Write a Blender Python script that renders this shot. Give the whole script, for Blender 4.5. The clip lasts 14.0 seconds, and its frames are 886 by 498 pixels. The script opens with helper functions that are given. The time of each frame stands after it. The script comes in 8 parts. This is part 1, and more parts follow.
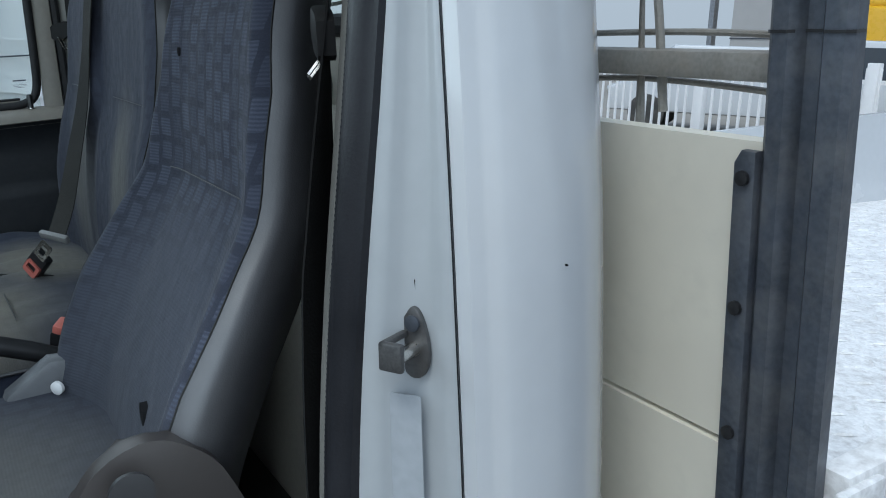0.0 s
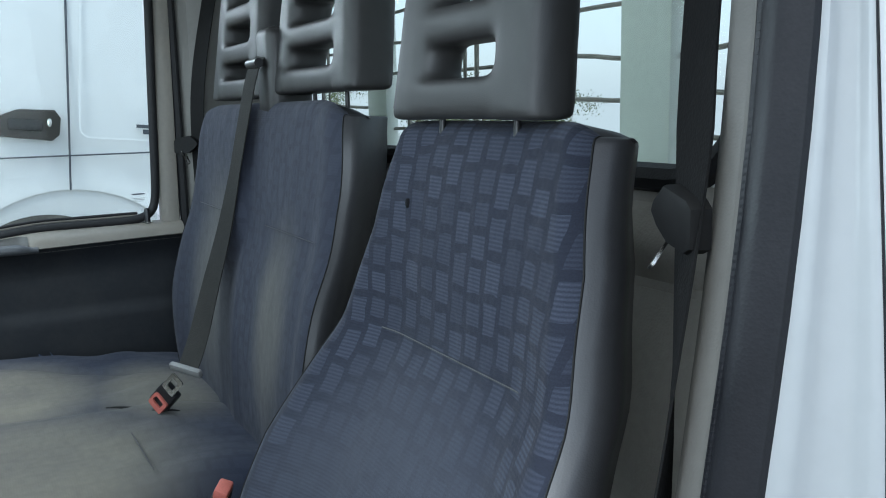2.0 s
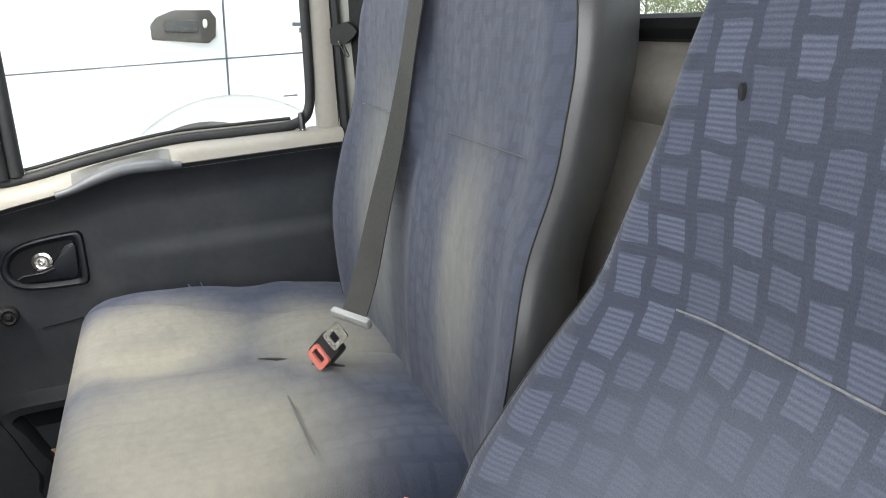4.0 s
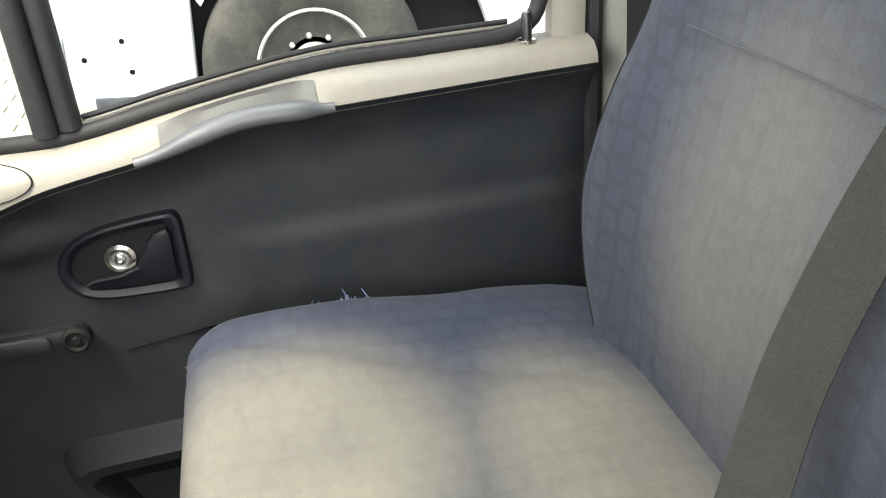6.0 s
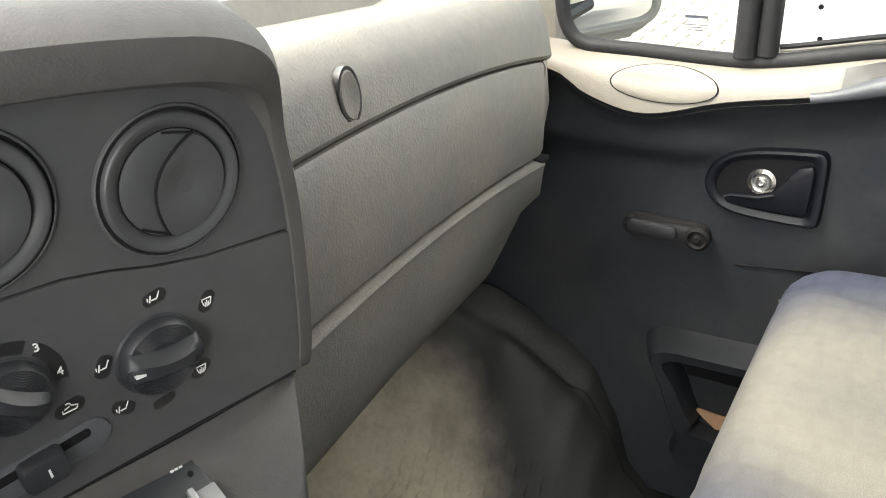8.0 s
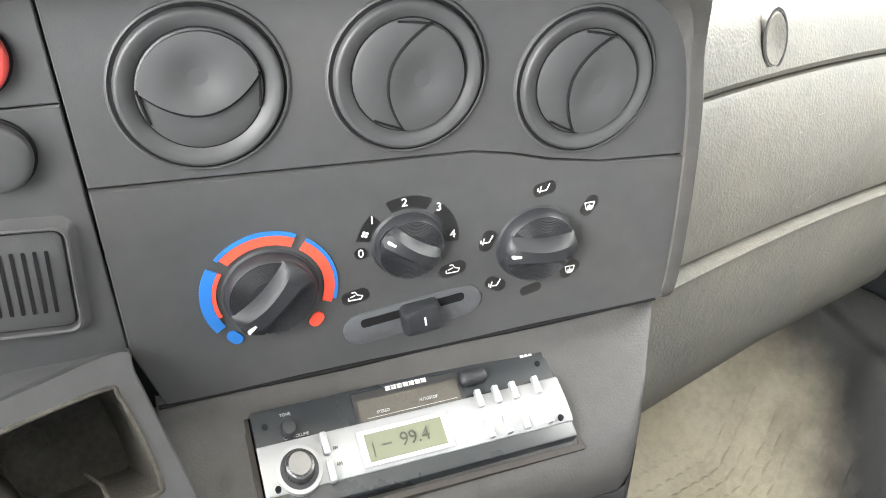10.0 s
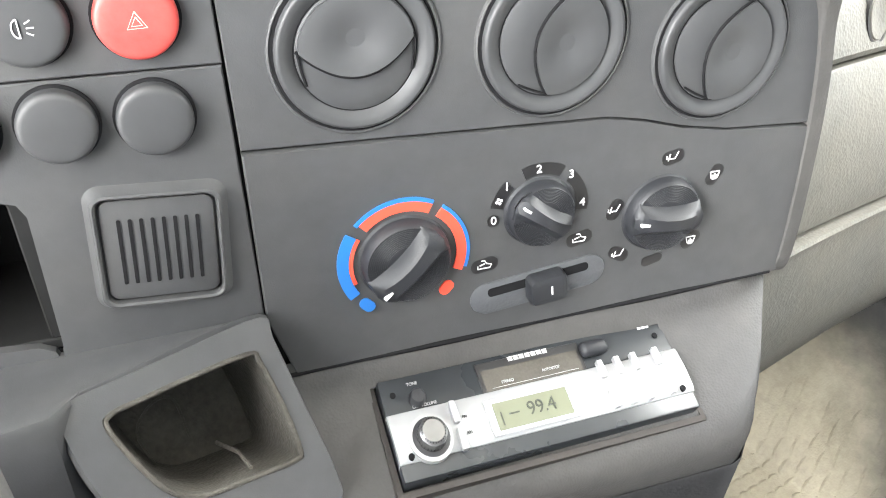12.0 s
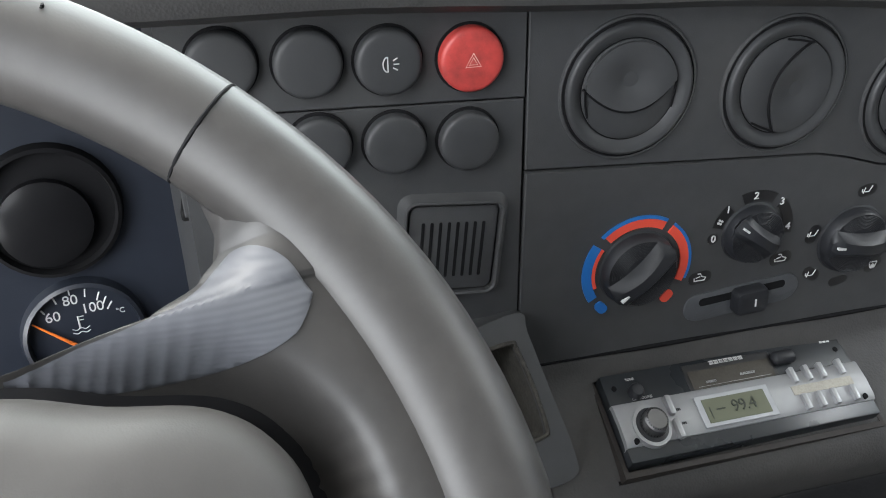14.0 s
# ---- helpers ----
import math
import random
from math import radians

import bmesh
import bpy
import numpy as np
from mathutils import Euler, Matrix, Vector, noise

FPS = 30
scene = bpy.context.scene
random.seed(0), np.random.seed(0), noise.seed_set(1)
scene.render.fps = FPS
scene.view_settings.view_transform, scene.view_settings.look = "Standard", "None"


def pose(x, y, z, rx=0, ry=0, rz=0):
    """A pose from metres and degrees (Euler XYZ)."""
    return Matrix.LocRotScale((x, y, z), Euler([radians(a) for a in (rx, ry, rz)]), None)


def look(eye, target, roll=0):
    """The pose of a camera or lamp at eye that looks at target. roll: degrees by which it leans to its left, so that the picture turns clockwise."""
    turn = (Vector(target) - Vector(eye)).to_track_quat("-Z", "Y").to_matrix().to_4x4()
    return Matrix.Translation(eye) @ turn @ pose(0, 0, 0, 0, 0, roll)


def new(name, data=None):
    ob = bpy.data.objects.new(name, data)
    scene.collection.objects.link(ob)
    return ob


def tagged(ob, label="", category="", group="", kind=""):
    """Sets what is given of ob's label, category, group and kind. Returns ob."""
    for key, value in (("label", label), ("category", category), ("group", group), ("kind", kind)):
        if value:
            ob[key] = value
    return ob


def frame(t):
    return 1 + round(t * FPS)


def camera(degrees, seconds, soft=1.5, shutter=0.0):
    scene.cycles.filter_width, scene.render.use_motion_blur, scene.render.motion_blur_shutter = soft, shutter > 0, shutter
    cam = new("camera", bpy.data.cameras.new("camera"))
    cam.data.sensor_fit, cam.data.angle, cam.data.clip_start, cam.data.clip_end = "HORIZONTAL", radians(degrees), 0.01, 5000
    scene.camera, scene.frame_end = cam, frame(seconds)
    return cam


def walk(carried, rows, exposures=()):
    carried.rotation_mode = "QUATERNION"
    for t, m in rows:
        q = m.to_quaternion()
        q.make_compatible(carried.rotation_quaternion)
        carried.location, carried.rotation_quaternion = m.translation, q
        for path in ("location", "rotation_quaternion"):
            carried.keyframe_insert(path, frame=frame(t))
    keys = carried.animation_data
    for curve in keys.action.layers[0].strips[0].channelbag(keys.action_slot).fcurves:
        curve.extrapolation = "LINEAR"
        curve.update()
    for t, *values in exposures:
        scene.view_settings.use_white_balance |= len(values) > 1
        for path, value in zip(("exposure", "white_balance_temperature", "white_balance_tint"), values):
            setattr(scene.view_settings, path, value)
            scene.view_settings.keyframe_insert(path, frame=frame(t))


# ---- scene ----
cam = camera(55.4, 14.0, 1.0)
PATH = [
    (0, (-1.3, 0.179, 1.658), (0.354, -0.805, 1.113), -2.4),
    (0.5, (-1.291, 0.291, 1.69), (0.392, -0.67, 1.195), -1.6),
    (1, (-1.289, 0.344, 1.702), (0.419, -0.614, 1.298), -1.1),
    (1.5, (-1.234, 0.328, 1.716), (0.486, -0.629, 1.361), -1.0),
    (2, (-1.085, 0.295, 1.715), (0.643, -0.656, 1.384), -1.2),
    (2.5, (-1.0, 0.263, 1.709), (0.717, -0.677, 1.301), -1.4),
    (3, (-0.943, 0.284, 1.709), (0.775, -0.643, 1.272), -1.6),
    (3.5, (-0.872, 0.259, 1.694), (0.911, -0.514, 1.221), -2.6),
    (3.7, (-0.828, 0.223, 1.673), (0.999, -0.441, 1.201), -3.7),
    (5.8, (-0.096, 0.24, 1.732), (1.654, -0.132, 0.837), -4.6),
    (6, (-0.073, 0.271, 1.723), (1.655, -0.085, 0.78), -4.4),
    (6.5, (-0.103, 0.278, 1.703), (1.665, 0.276, 0.769), -5.3),
    (7, (-0.133, 0.278, 1.709), (1.603, 0.606, 0.772), -5.0),
    (7.5, (-0.168, 0.282, 1.716), (1.486, 0.924, 0.792), -4.2),
    (8, (-0.181, 0.283, 1.712), (1.323, 1.233, 0.798), -3.4),
    (8.5, (-0.196, 0.278, 1.714), (1.095, 1.501, 0.799), -2.9),
    (9, (-0.203, 0.266, 1.712), (0.838, 1.714, 0.807), -2.3),
    (9.2, (-0.202, 0.261, 1.71), (0.768, 1.758, 0.806), -2.0),
    (11.3, (-0.22, 0.312, 1.659), (0.656, 1.84, 0.711), -3.2),
    (11.5, (-0.232, 0.306, 1.666), (0.644, 1.838, 0.725), -3.3),
    (12, (-0.259, 0.303, 1.677), (0.625, 1.84, 0.753), -3.3),
    (12.5, (-0.282, 0.299, 1.687), (0.604, 1.847, 0.782), -3.5),
    (13, (-0.314, 0.299, 1.694), (0.581, 1.856, 0.814), -3.5),
    (13.5, (-0.345, 0.293, 1.696), (0.548, 1.864, 0.839), -3.3),
    (14, (-0.387, 0.297, 1.696), (0.45, 1.912, 0.865), -2.2),
]
EXPOSURES = [(0.0, -0.30, 5550, 2), (0.5, 0.08, 5600, 2), (1.5, 0.32, 5650, 3), (2.0, 0.3, 5600, 2), (2.5, 0.95, 6000, 8), (3.0, 1.35, 6200, 10), (3.7, 1.55, 6500, 10), (5.8, 1.85, 7000, 9), (6.5, 1.82, 7000, 9), (8.0, 1.90, 7000, 10), (9.0, 2.65, 7000, 10), (11.5, 3.7, 6800, 10), (12.5, 3.30, 6850, 10), (13.0, 2.50, 6750, 10), (13.5, 2.15, 6600, 10), (14.0, 1.4, 6450, 10)]
walk(cam, [(t, look(eye, target, roll)) for t, eye, target, roll in PATH], EXPOSURES)

# ---------------------------------------------------------------- light
world = bpy.data.worlds.new("sky")
scene.world = world
world.use_nodes = True
wn = world.node_tree
sky = wn.nodes.new("ShaderNodeTexSky")
sky.sky_type = "NISHITA"
sky.sun_disc = False
sky.sun_elevation, sky.sun_rotation = radians(61), radians(-35)
sky.dust_density, sky.air_density, sky.ozone_density = 4.0, 1.0, 1.0
# thin bright cloud over the whole sky
cloud = wn.nodes.new("ShaderNodeMix")
cloud.data_type = "RGBA"
cloud.inputs["Factor"].default_value = 0.5
cloud.inputs[7].default_value = (7.6, 7.9, 8.4, 1)
wn.links.new(sky.outputs[0], cloud.inputs[6])
wn.links.new(cloud.outputs[2], wn.nodes["Background"].inputs[0])
wn.nodes["Background"].inputs[1].default_value = 0.15


sun_data = bpy.data.lights.new("sun", "SUN")
sun_data.energy, sun_data.angle, sun_data.color = 1.5, radians(14), (1.0, 0.95, 0.88)
sun = new("sun", sun_data)
sun.matrix_world = look((-2.5, 3.6, 8), (0, 0, 0))



def opening_light(name, eye, target, w, h, watts):
    """Sky light that comes in through an opening of the cab."""
    d = bpy.data.lights.new(name, "AREA")
    d.shape, d.size, d.size_y, d.energy, d.color = "RECTANGLE", w, h, watts, (0.95, 0.98, 1.0)
    new(name, d).matrix_world = look(eye, target)


opening_light("windscreen_light", (0.0, 0.86, 1.90), (0.05, 0.20, 1.30), 1.40, 0.55, 7.4)
opening_light("door_light", (-0.80, 0.30, 1.68), (0.35, 0.66, 1.36), 0.5, 0.7, 4.6)
opening_light("passenger_window_light", (0.770, 0.22, 1.975), (0.05, 0.42, 1.22), 0.50, 0.10, 1.55)


# ---------------------------------------------------------------- materials
def mat(name, colour, rough=0.6, metal=0.0, var=0.12, scale=8.0, grain=0.0, grain_scale=400.0, coat=0.0, spec=0.5, dirt=None, dirt_amount=0.0, dirt_scale=6.0):
    """A surface with a large and a small variation of colour, uneven gloss and fine relief."""
    m = bpy.data.materials.new(name)
    m.use_nodes = True
    nt = m.node_tree
    b = nt.nodes["Principled BSDF"]
    tc = nt.nodes.new("ShaderNodeTexCoord")
    n1 = nt.nodes.new("ShaderNodeTexNoise")
    n1.inputs["Scale"].default_value, n1.inputs["Detail"].default_value = scale, 6
    n2 = nt.nodes.new("ShaderNodeTexNoise")
    n2.inputs["Scale"].default_value, n2.inputs["Detail"].default_value = scale * 12, 3
    nt.links.new(tc.outputs["Object"], n1.inputs["Vector"])
    nt.links.new(tc.outputs["Object"], n2.inputs["Vector"])
    add = nt.nodes.new("ShaderNodeMath")
    add.operation = "ADD"
    nt.links.new(n1.outputs["Fac"], add.inputs[0])
    nt.links.new(n2.outputs["Fac"], add.inputs[1])
    mr = nt.nodes.new("ShaderNodeMapRange")
    mr.inputs["From Min"].default_value, mr.inputs["From Max"].default_value = 0.6, 1.4
    mr.inputs["To Min"].default_value, mr.inputs["To Max"].default_value = 1 - var, 1 + var
    nt.links.new(add.outputs[0], mr.inputs["Value"])
    mul = nt.nodes.new("ShaderNodeMix")
    mul.data_type, mul.blend_type = "RGBA", "MULTIPLY"
    mul.inputs["Factor"].default_value = 1.0
    mul.inputs[6].default_value = (*colour, 1)
    nt.links.new(mr.outputs[0], mul.inputs[7])
    out = mul.outputs[2]
    if dirt:
        n3 = nt.nodes.new("ShaderNodeTexNoise")
        n3.inputs["Scale"].default_value, n3.inputs["Detail"].default_value, n3.inputs["Roughness"].default_value = dirt_scale, 8, 0.65
        nt.links.new(tc.outputs["Object"], n3.inputs["Vector"])
        r3 = nt.nodes.new("ShaderNodeMapRange")
        r3.inputs["From Min"].default_value, r3.inputs["From Max"].default_value = 0.45, 0.72
        r3.inputs["To Min"].default_value, r3.inputs["To Max"].default_value = 0, dirt_amount
        nt.links.new(n3.outputs["Fac"], r3.inputs["Value"])
        mix = nt.nodes.new("ShaderNodeMix")
        mix.data_type = "RGBA"
        nt.links.new(r3.outputs[0], mix.inputs["Factor"])
        nt.links.new(out, mix.inputs[6])
        mix.inputs[7].default_value = (*dirt, 1)
        out = mix.outputs[2]
    nt.links.new(out, b.inputs["Base Color"])
    rr = nt.nodes.new("ShaderNodeMapRange")
    rr.inputs["From Min"].default_value, rr.inputs["From Max"].default_value = 0.3, 0.7
    rr.inputs["To Min"].default_value, rr.inputs["To Max"].default_value = max(0.02, rough - 0.07), min(1, rough + 0.07)
    nt.links.new(n1.outputs["Fac"], rr.inputs["Value"])
    nt.links.new(rr.outputs[0], b.inputs["Roughness"])
    b.inputs["Metallic"].default_value = metal
    b.inputs["Specular IOR Level"].default_value = spec
    b.inputs["Coat Weight"].default_value = coat
    if grain:
        v = nt.nodes.new("ShaderNodeTexVoronoi")
        v.inputs["Scale"].default_value = grain_scale
        nt.links.new(tc.outputs["Object"], v.inputs["Vector"])
        n4 = nt.nodes.new("ShaderNodeTexNoise")
        n4.inputs["Scale"].default_value = grain_scale * 0.35
        nt.links.new(tc.outputs["Object"], n4.inputs["Vector"])
        a2 = nt.nodes.new("ShaderNodeMath")
        a2.operation = "ADD"
        nt.links.new(v.outputs["Distance"], a2.inputs[0])
        nt.links.new(n4.outputs["Fac"], a2.inputs[1])
        bump = nt.nodes.new("ShaderNodeBump")
        bump.inputs["Strength"].default_value, bump.inputs["Distance"].default_value = grain, 0.0006
        nt.links.new(a2.outputs[0], bump.inputs["Height"])
        nt.links.new(bump.outputs[0], b.inputs["Normal"])
    return m


def fabric(name, base, block, faded=(0.30, 0.27, 0.22), stain=0.0, ribs=0.6, dust_and_light=(), least=0.6, rim=(0.35, 1.25)):
    """Woven seat cloth: staggered blocks with fine ribs, worn and dusty in uneven patches that can also carry painted
    light. Needs a UV map in metres.
    """
    m = bpy.data.materials.new(name)
    m.use_nodes = True
    nt = m.node_tree
    L = nt.links.new
    b = nt.nodes["Principled BSDF"]
    uv = nt.nodes.new("ShaderNodeTexCoord")
    mp = nt.nodes.new("ShaderNodeMapping")
    mp.inputs["Rotation"].default_value = (0, 0, radians(90))
    wob = nt.nodes.new("ShaderNodeTexNoise")
    wob.inputs["Scale"].default_value = 25
    L(uv.outputs["UV"], wob.inputs["Vector"])
    dis = nt.nodes.new("ShaderNodeMix")
    dis.data_type, dis.blend_type = "RGBA", "LINEAR_LIGHT"
    dis.inputs["Factor"].default_value = 0.006
    L(uv.outputs["UV"], dis.inputs[6])
    L(wob.outputs["Color"], dis.inputs[7])
    L(dis.outputs[2], mp.inputs["Vector"])
    br = nt.nodes.new("ShaderNodeTexBrick")
    br.offset, br.squash = 0.37, 0.8
    br.offset_frequency, br.squash_frequency = 2, 3
    for key, v in (("Scale", 1.0), ("Mortar Size", 0.0042), ("Mortar Smooth", 0.1), ("Brick Width", 0.034), ("Row Height", 0.029), ("Bias", 0.0)):
        br.inputs[key].default_value = v
    br.inputs["Color1"].default_value = (*block, 1)
    br.inputs["Color2"].default_value = (*[0.45 * p + 0.55 * q for p, q in zip(block, base)], 1)
    br.inputs["Mortar"].default_value = (*base, 1)
    L(mp.outputs[0], br.inputs["Vector"])
    rib = nt.nodes.new("ShaderNodeTexWave")
    rib.wave_type, rib.bands_direction = "BANDS", "Y"
    rib.inputs["Scale"].default_value, rib.inputs["Distortion"].default_value = 95, 0.4
    L(uv.outputs["UV"], rib.inputs["Vector"])
    ribbed = nt.nodes.new("ShaderNodeMix")
    ribbed.data_type = "RGBA"
    fac = nt.nodes.new("ShaderNodeMath")
    fac.operation = "MULTIPLY"
    fac.inputs[1].default_value = ribs
    L(rib.outputs["Fac"], fac.inputs[0])
    L(fac.outputs[0], ribbed.inputs["Factor"])
    L(br.outputs["Color"], ribbed.inputs[6])
    ribbed.inputs[7].default_value = (*base, 1)
    fade = nt.nodes.new("ShaderNodeTexNoise")
    fade.inputs["Scale"].default_value, fade.inputs["Detail"].default_value = 5.5, 5
    L(uv.outputs["UV"], fade.inputs["Vector"])
    fr = nt.nodes.new("ShaderNodeMapRange")
    fr.inputs["From Min"].default_value, fr.inputs["From Max"].default_value = 0.35, 0.68
    fr.inputs["To Min"].default_value, fr.inputs["To Max"].default_value = stain * least, stain
    # finer blotches break up the broad fading
    blot = nt.nodes.new("ShaderNodeTexNoise")
    blot.inputs["Scale"].default_value, blot.inputs["Detail"].default_value, blot.inputs["Roughness"].default_value = 80, 6, 0.7
    L(uv.outputs["UV"], blot.inputs["Vector"])
    blend = nt.nodes.new("ShaderNodeMix")
    blend.inputs["Factor"].default_value = 0.36
    L(fade.outputs["Fac"], blend.inputs[2])
    L(blot.outputs["Fac"], blend.inputs[3])
    L(blend.outputs[0], fr.inputs["Value"])
    amount = fr.outputs[0]
    if dust_and_light:
        # sat-on dust and painted light, each patch an ellipse (u, v, half width, half height) with a soft rim
        total = None
        for du, dv, ru, rv in dust_and_light:
            place = nt.nodes.new("ShaderNodeMapping")
            place.vector_type = "POINT"
            place.inputs["Scale"].default_value = (1 / ru, 1 / rv, 0)
            place.inputs["Location"].default_value = (-du / ru, -dv / rv, 0)
            L(dis.outputs[2], place.inputs["Vector"])
            far = nt.nodes.new("ShaderNodeVectorMath")
            far.operation = "LENGTH"
            L(place.outputs[0], far.inputs[0])
            soft = nt.nodes.new("ShaderNodeMapRange")
            soft.interpolation_type = "SMOOTHSTEP"
            soft.inputs["From Min"].default_value, soft.inputs["From Max"].default_value = rim
            soft.inputs["To Min"].default_value, soft.inputs["To Max"].default_value = 1.0, 0.0
            L(far.outputs["Value"], soft.inputs["Value"])
            if total is None:
                total = soft.outputs[0]
            else:
                top = nt.nodes.new("ShaderNodeMath")
                top.operation = "MAXIMUM"
                L(total, top.inputs[0])
                L(soft.outputs[0], top.inputs[1])
                total = top.outputs[0]
        both = nt.nodes.new("ShaderNodeMath")
        both.operation = "MULTIPLY"
        L(total, both.inputs[0])
        L(amount, both.inputs[1])
        amount = both.outputs[0]
    mix = nt.nodes.new("ShaderNodeMix")
    mix.data_type = "RGBA"
    L(amount, mix.inputs["Factor"])
    L(ribbed.outputs[2], mix.inputs[6])
    mix.inputs[7].default_value = (*faded, 1)
    fine = nt.nodes.new("ShaderNodeTexNoise")
    fine.inputs["Scale"].default_value = 900
    L(uv.outputs["UV"], fine.inputs["Vector"])
    fm = nt.nodes.new("ShaderNodeMapRange")
    fm.inputs["To Min"].default_value, fm.inputs["To Max"].default_value = 0.55, 1.45
    L(fine.outputs["Fac"], fm.inputs["Value"])
    mul = nt.nodes.new("ShaderNodeMix")
    mul.data_type, mul.blend_type = "RGBA", "MULTIPLY"
    mul.inputs["Factor"].default_value = 1
    # the weave still shows through the dust and the painted light
    weave = nt.nodes.new("ShaderNodeMapRange")
    weave.inputs["To Min"].default_value, weave.inputs["To Max"].default_value = 1.005, 0.965
    L(br.outputs["Fac"], weave.inputs["Value"])
    woven = nt.nodes.new("ShaderNodeMix")
    woven.data_type, woven.blend_type = "RGBA", "MULTIPLY"
    woven.inputs["Factor"].default_value = 1
    L(mix.outputs[2], woven.inputs[6])
    L(weave.outputs[0], woven.inputs[7])
    L(woven.outputs[2], mul.inputs[6])
    L(fm.outputs[0], mul.inputs[7])
    L(mul.outputs[2], b.inputs["Base Color"])
    b.inputs["Roughness"].default_value = 0.85
    b.inputs["Specular IOR Level"].default_value = 0.18
    b.inputs["Sheen Weight"].default_value = 0.05
    b.inputs["Sheen Roughness"].default_value = 0.5
    bump = nt.nodes.new("ShaderNodeBump")
    bump.inputs["Strength"].default_value, bump.inputs["Distance"].default_value = 0.5 * ribs, 0.0006
    hs = nt.nodes.new("ShaderNodeMath")
    hs.operation = "ADD"
    L(rib.outputs["Fac"], hs.inputs[0])
    L(fine.outputs["Fac"], hs.inputs[1])
    L(hs.outputs[0], bump.inputs["Height"])
    big = nt.nodes.new("ShaderNodeTexNoise")
    big.inputs["Scale"].default_value, big.inputs["Detail"].default_value = 14, 4
    L(uv.outputs["UV"], big.inputs["Vector"])
    bump2 = nt.nodes.new("ShaderNodeBump")
    bump2.inputs["Strength"].default_value, bump2.inputs["Distance"].default_value = 0.6, 0.010
    L(big.outputs["Fac"], bump2.inputs["Height"])
    L(bump2.outputs[0], bump.inputs["Normal"])
    L(bump.outputs[0], b.inputs["Normal"])
    return m


def glass_mat(name, tint=(1, 1, 1)):
    m = bpy.data.materials.new(name)
    m.use_nodes = True
    nt = m.node_tree
    nt.nodes.remove(nt.nodes["Principled BSDF"])
    tr = nt.nodes.new("ShaderNodeBsdfTransparent")
    tr.inputs[0].default_value = (*tint, 1)
    gl = nt.nodes.new("ShaderNodeBsdfGlossy")
    gl.inputs["Roughness"].default_value = 0.02
    mx = nt.nodes.new("ShaderNodeMixShader")
    mx.inputs[0].default_value = 0.005
    nt.links.new(tr.outputs[0], mx.inputs[1])
    nt.links.new(gl.outputs[0], mx.inputs[2])
    nt.links.new(mx.outputs[0], nt.nodes["Material Output"].inputs[0])
    return m


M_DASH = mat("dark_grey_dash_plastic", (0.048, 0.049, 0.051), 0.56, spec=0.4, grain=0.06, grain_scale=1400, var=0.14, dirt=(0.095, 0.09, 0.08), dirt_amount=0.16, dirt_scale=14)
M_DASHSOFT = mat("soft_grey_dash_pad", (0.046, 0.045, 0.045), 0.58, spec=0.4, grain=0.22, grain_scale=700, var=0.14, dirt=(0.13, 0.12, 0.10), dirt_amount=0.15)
# same dash plastic, dusty and also lightened for the light on the passenger side
M_DASHPASS = mat("dusty_lit_dash_plastic", (0.140, 0.135, 0.121), 0.54, grain=0.45, grain_scale=420, var=0.16, dirt=(0.190, 0.174, 0.140), dirt_amount=0.6, dirt_scale=7)
M_DOOR = mat("charcoal_door_trim", (0.0125, 0.0145, 0.0180), 0.52, spec=0.32, grain=0.22, grain_scale=900, var=0.15, dirt=(0.09, 0.085, 0.075), dirt_amount=0.15)
M_DOORCAP = mat("pale_grey_door_sill_plastic", (0.185, 0.172, 0.148), 0.5, grain=0.3, grain_scale=700, var=0.08, dirt=(0.24, 0.2, 0.15), dirt_amount=0.3)
M_GRIP = mat("grey_grip_plastic", (0.070, 0.073, 0.080), 0.45, grain=0.2, grain_scale=700)
M_BLACK = mat("black_plastic", (0.012, 0.012, 0.013), 0.38, var=0.2)
M_HANDLE = mat("blue_black_handle_plastic", (0.0055, 0.0062, 0.0090), 0.36, spec=0.3, var=0.1)
M_VENT = mat("smooth_grey_vent_plastic", (0.046, 0.047, 0.049), 0.46, spec=0.35, var=0.10)
M_KNOB = mat("black_knob_plastic", (0.017, 0.018, 0.021), 0.46, var=0.10, spec=0.4, grain=0.06, grain_scale=1400)
M_RUBBER = mat("black_rubber", (0.016, 0.016, 0.017), 0.60, spec=0.25, var=0.25, grain=0.3)
M_SEAL = mat("worn_grey_rubber_seal", (0.0135, 0.0142, 0.0175), 0.45, spec=0.35, var=0.25, scale=25, grain=0.15, grain_scale=500)
M_SOFTBLACK = mat("matt_black_plastic", (0.009, 0.009, 0.009), 0.65, var=0.2, spec=0.2)
# near black: paints the shade in gaps and recesses, also chips and grime
M_HOLE = mat("hole_shade_black", (0.009, 0.009, 0.010), 0.9, spec=0.14)
M_VINYL = mat("dark_grey_vinyl", (0.027, 0.027, 0.029), 0.43, grain=0.12, grain_scale=650, var=0.14)
M_HEAD = mat("charcoal_headrest_foam", (0.0185, 0.018, 0.0175), 0.50, grain=0.12, grain_scale=1300, var=0.15)
M_PIPING = mat("grey_piping", (0.045, 0.046, 0.052), 0.5)
M_THREAD = mat("pale_seam_thread", (0.085, 0.085, 0.085), 0.85, var=0.4, scale=300, spec=0.1)
M_FABRIC = fabric("blue_block_cloth", (0.0145, 0.0168, 0.0265), (0.038, 0.0435, 0.063), faded=(0.042, 0.046, 0.059), stain=1.0, ribs=0.72, dust_and_light=((-0.47, 1.26, 0.26, 0.25),), least=0.82, rim=(0.6, 1.15))
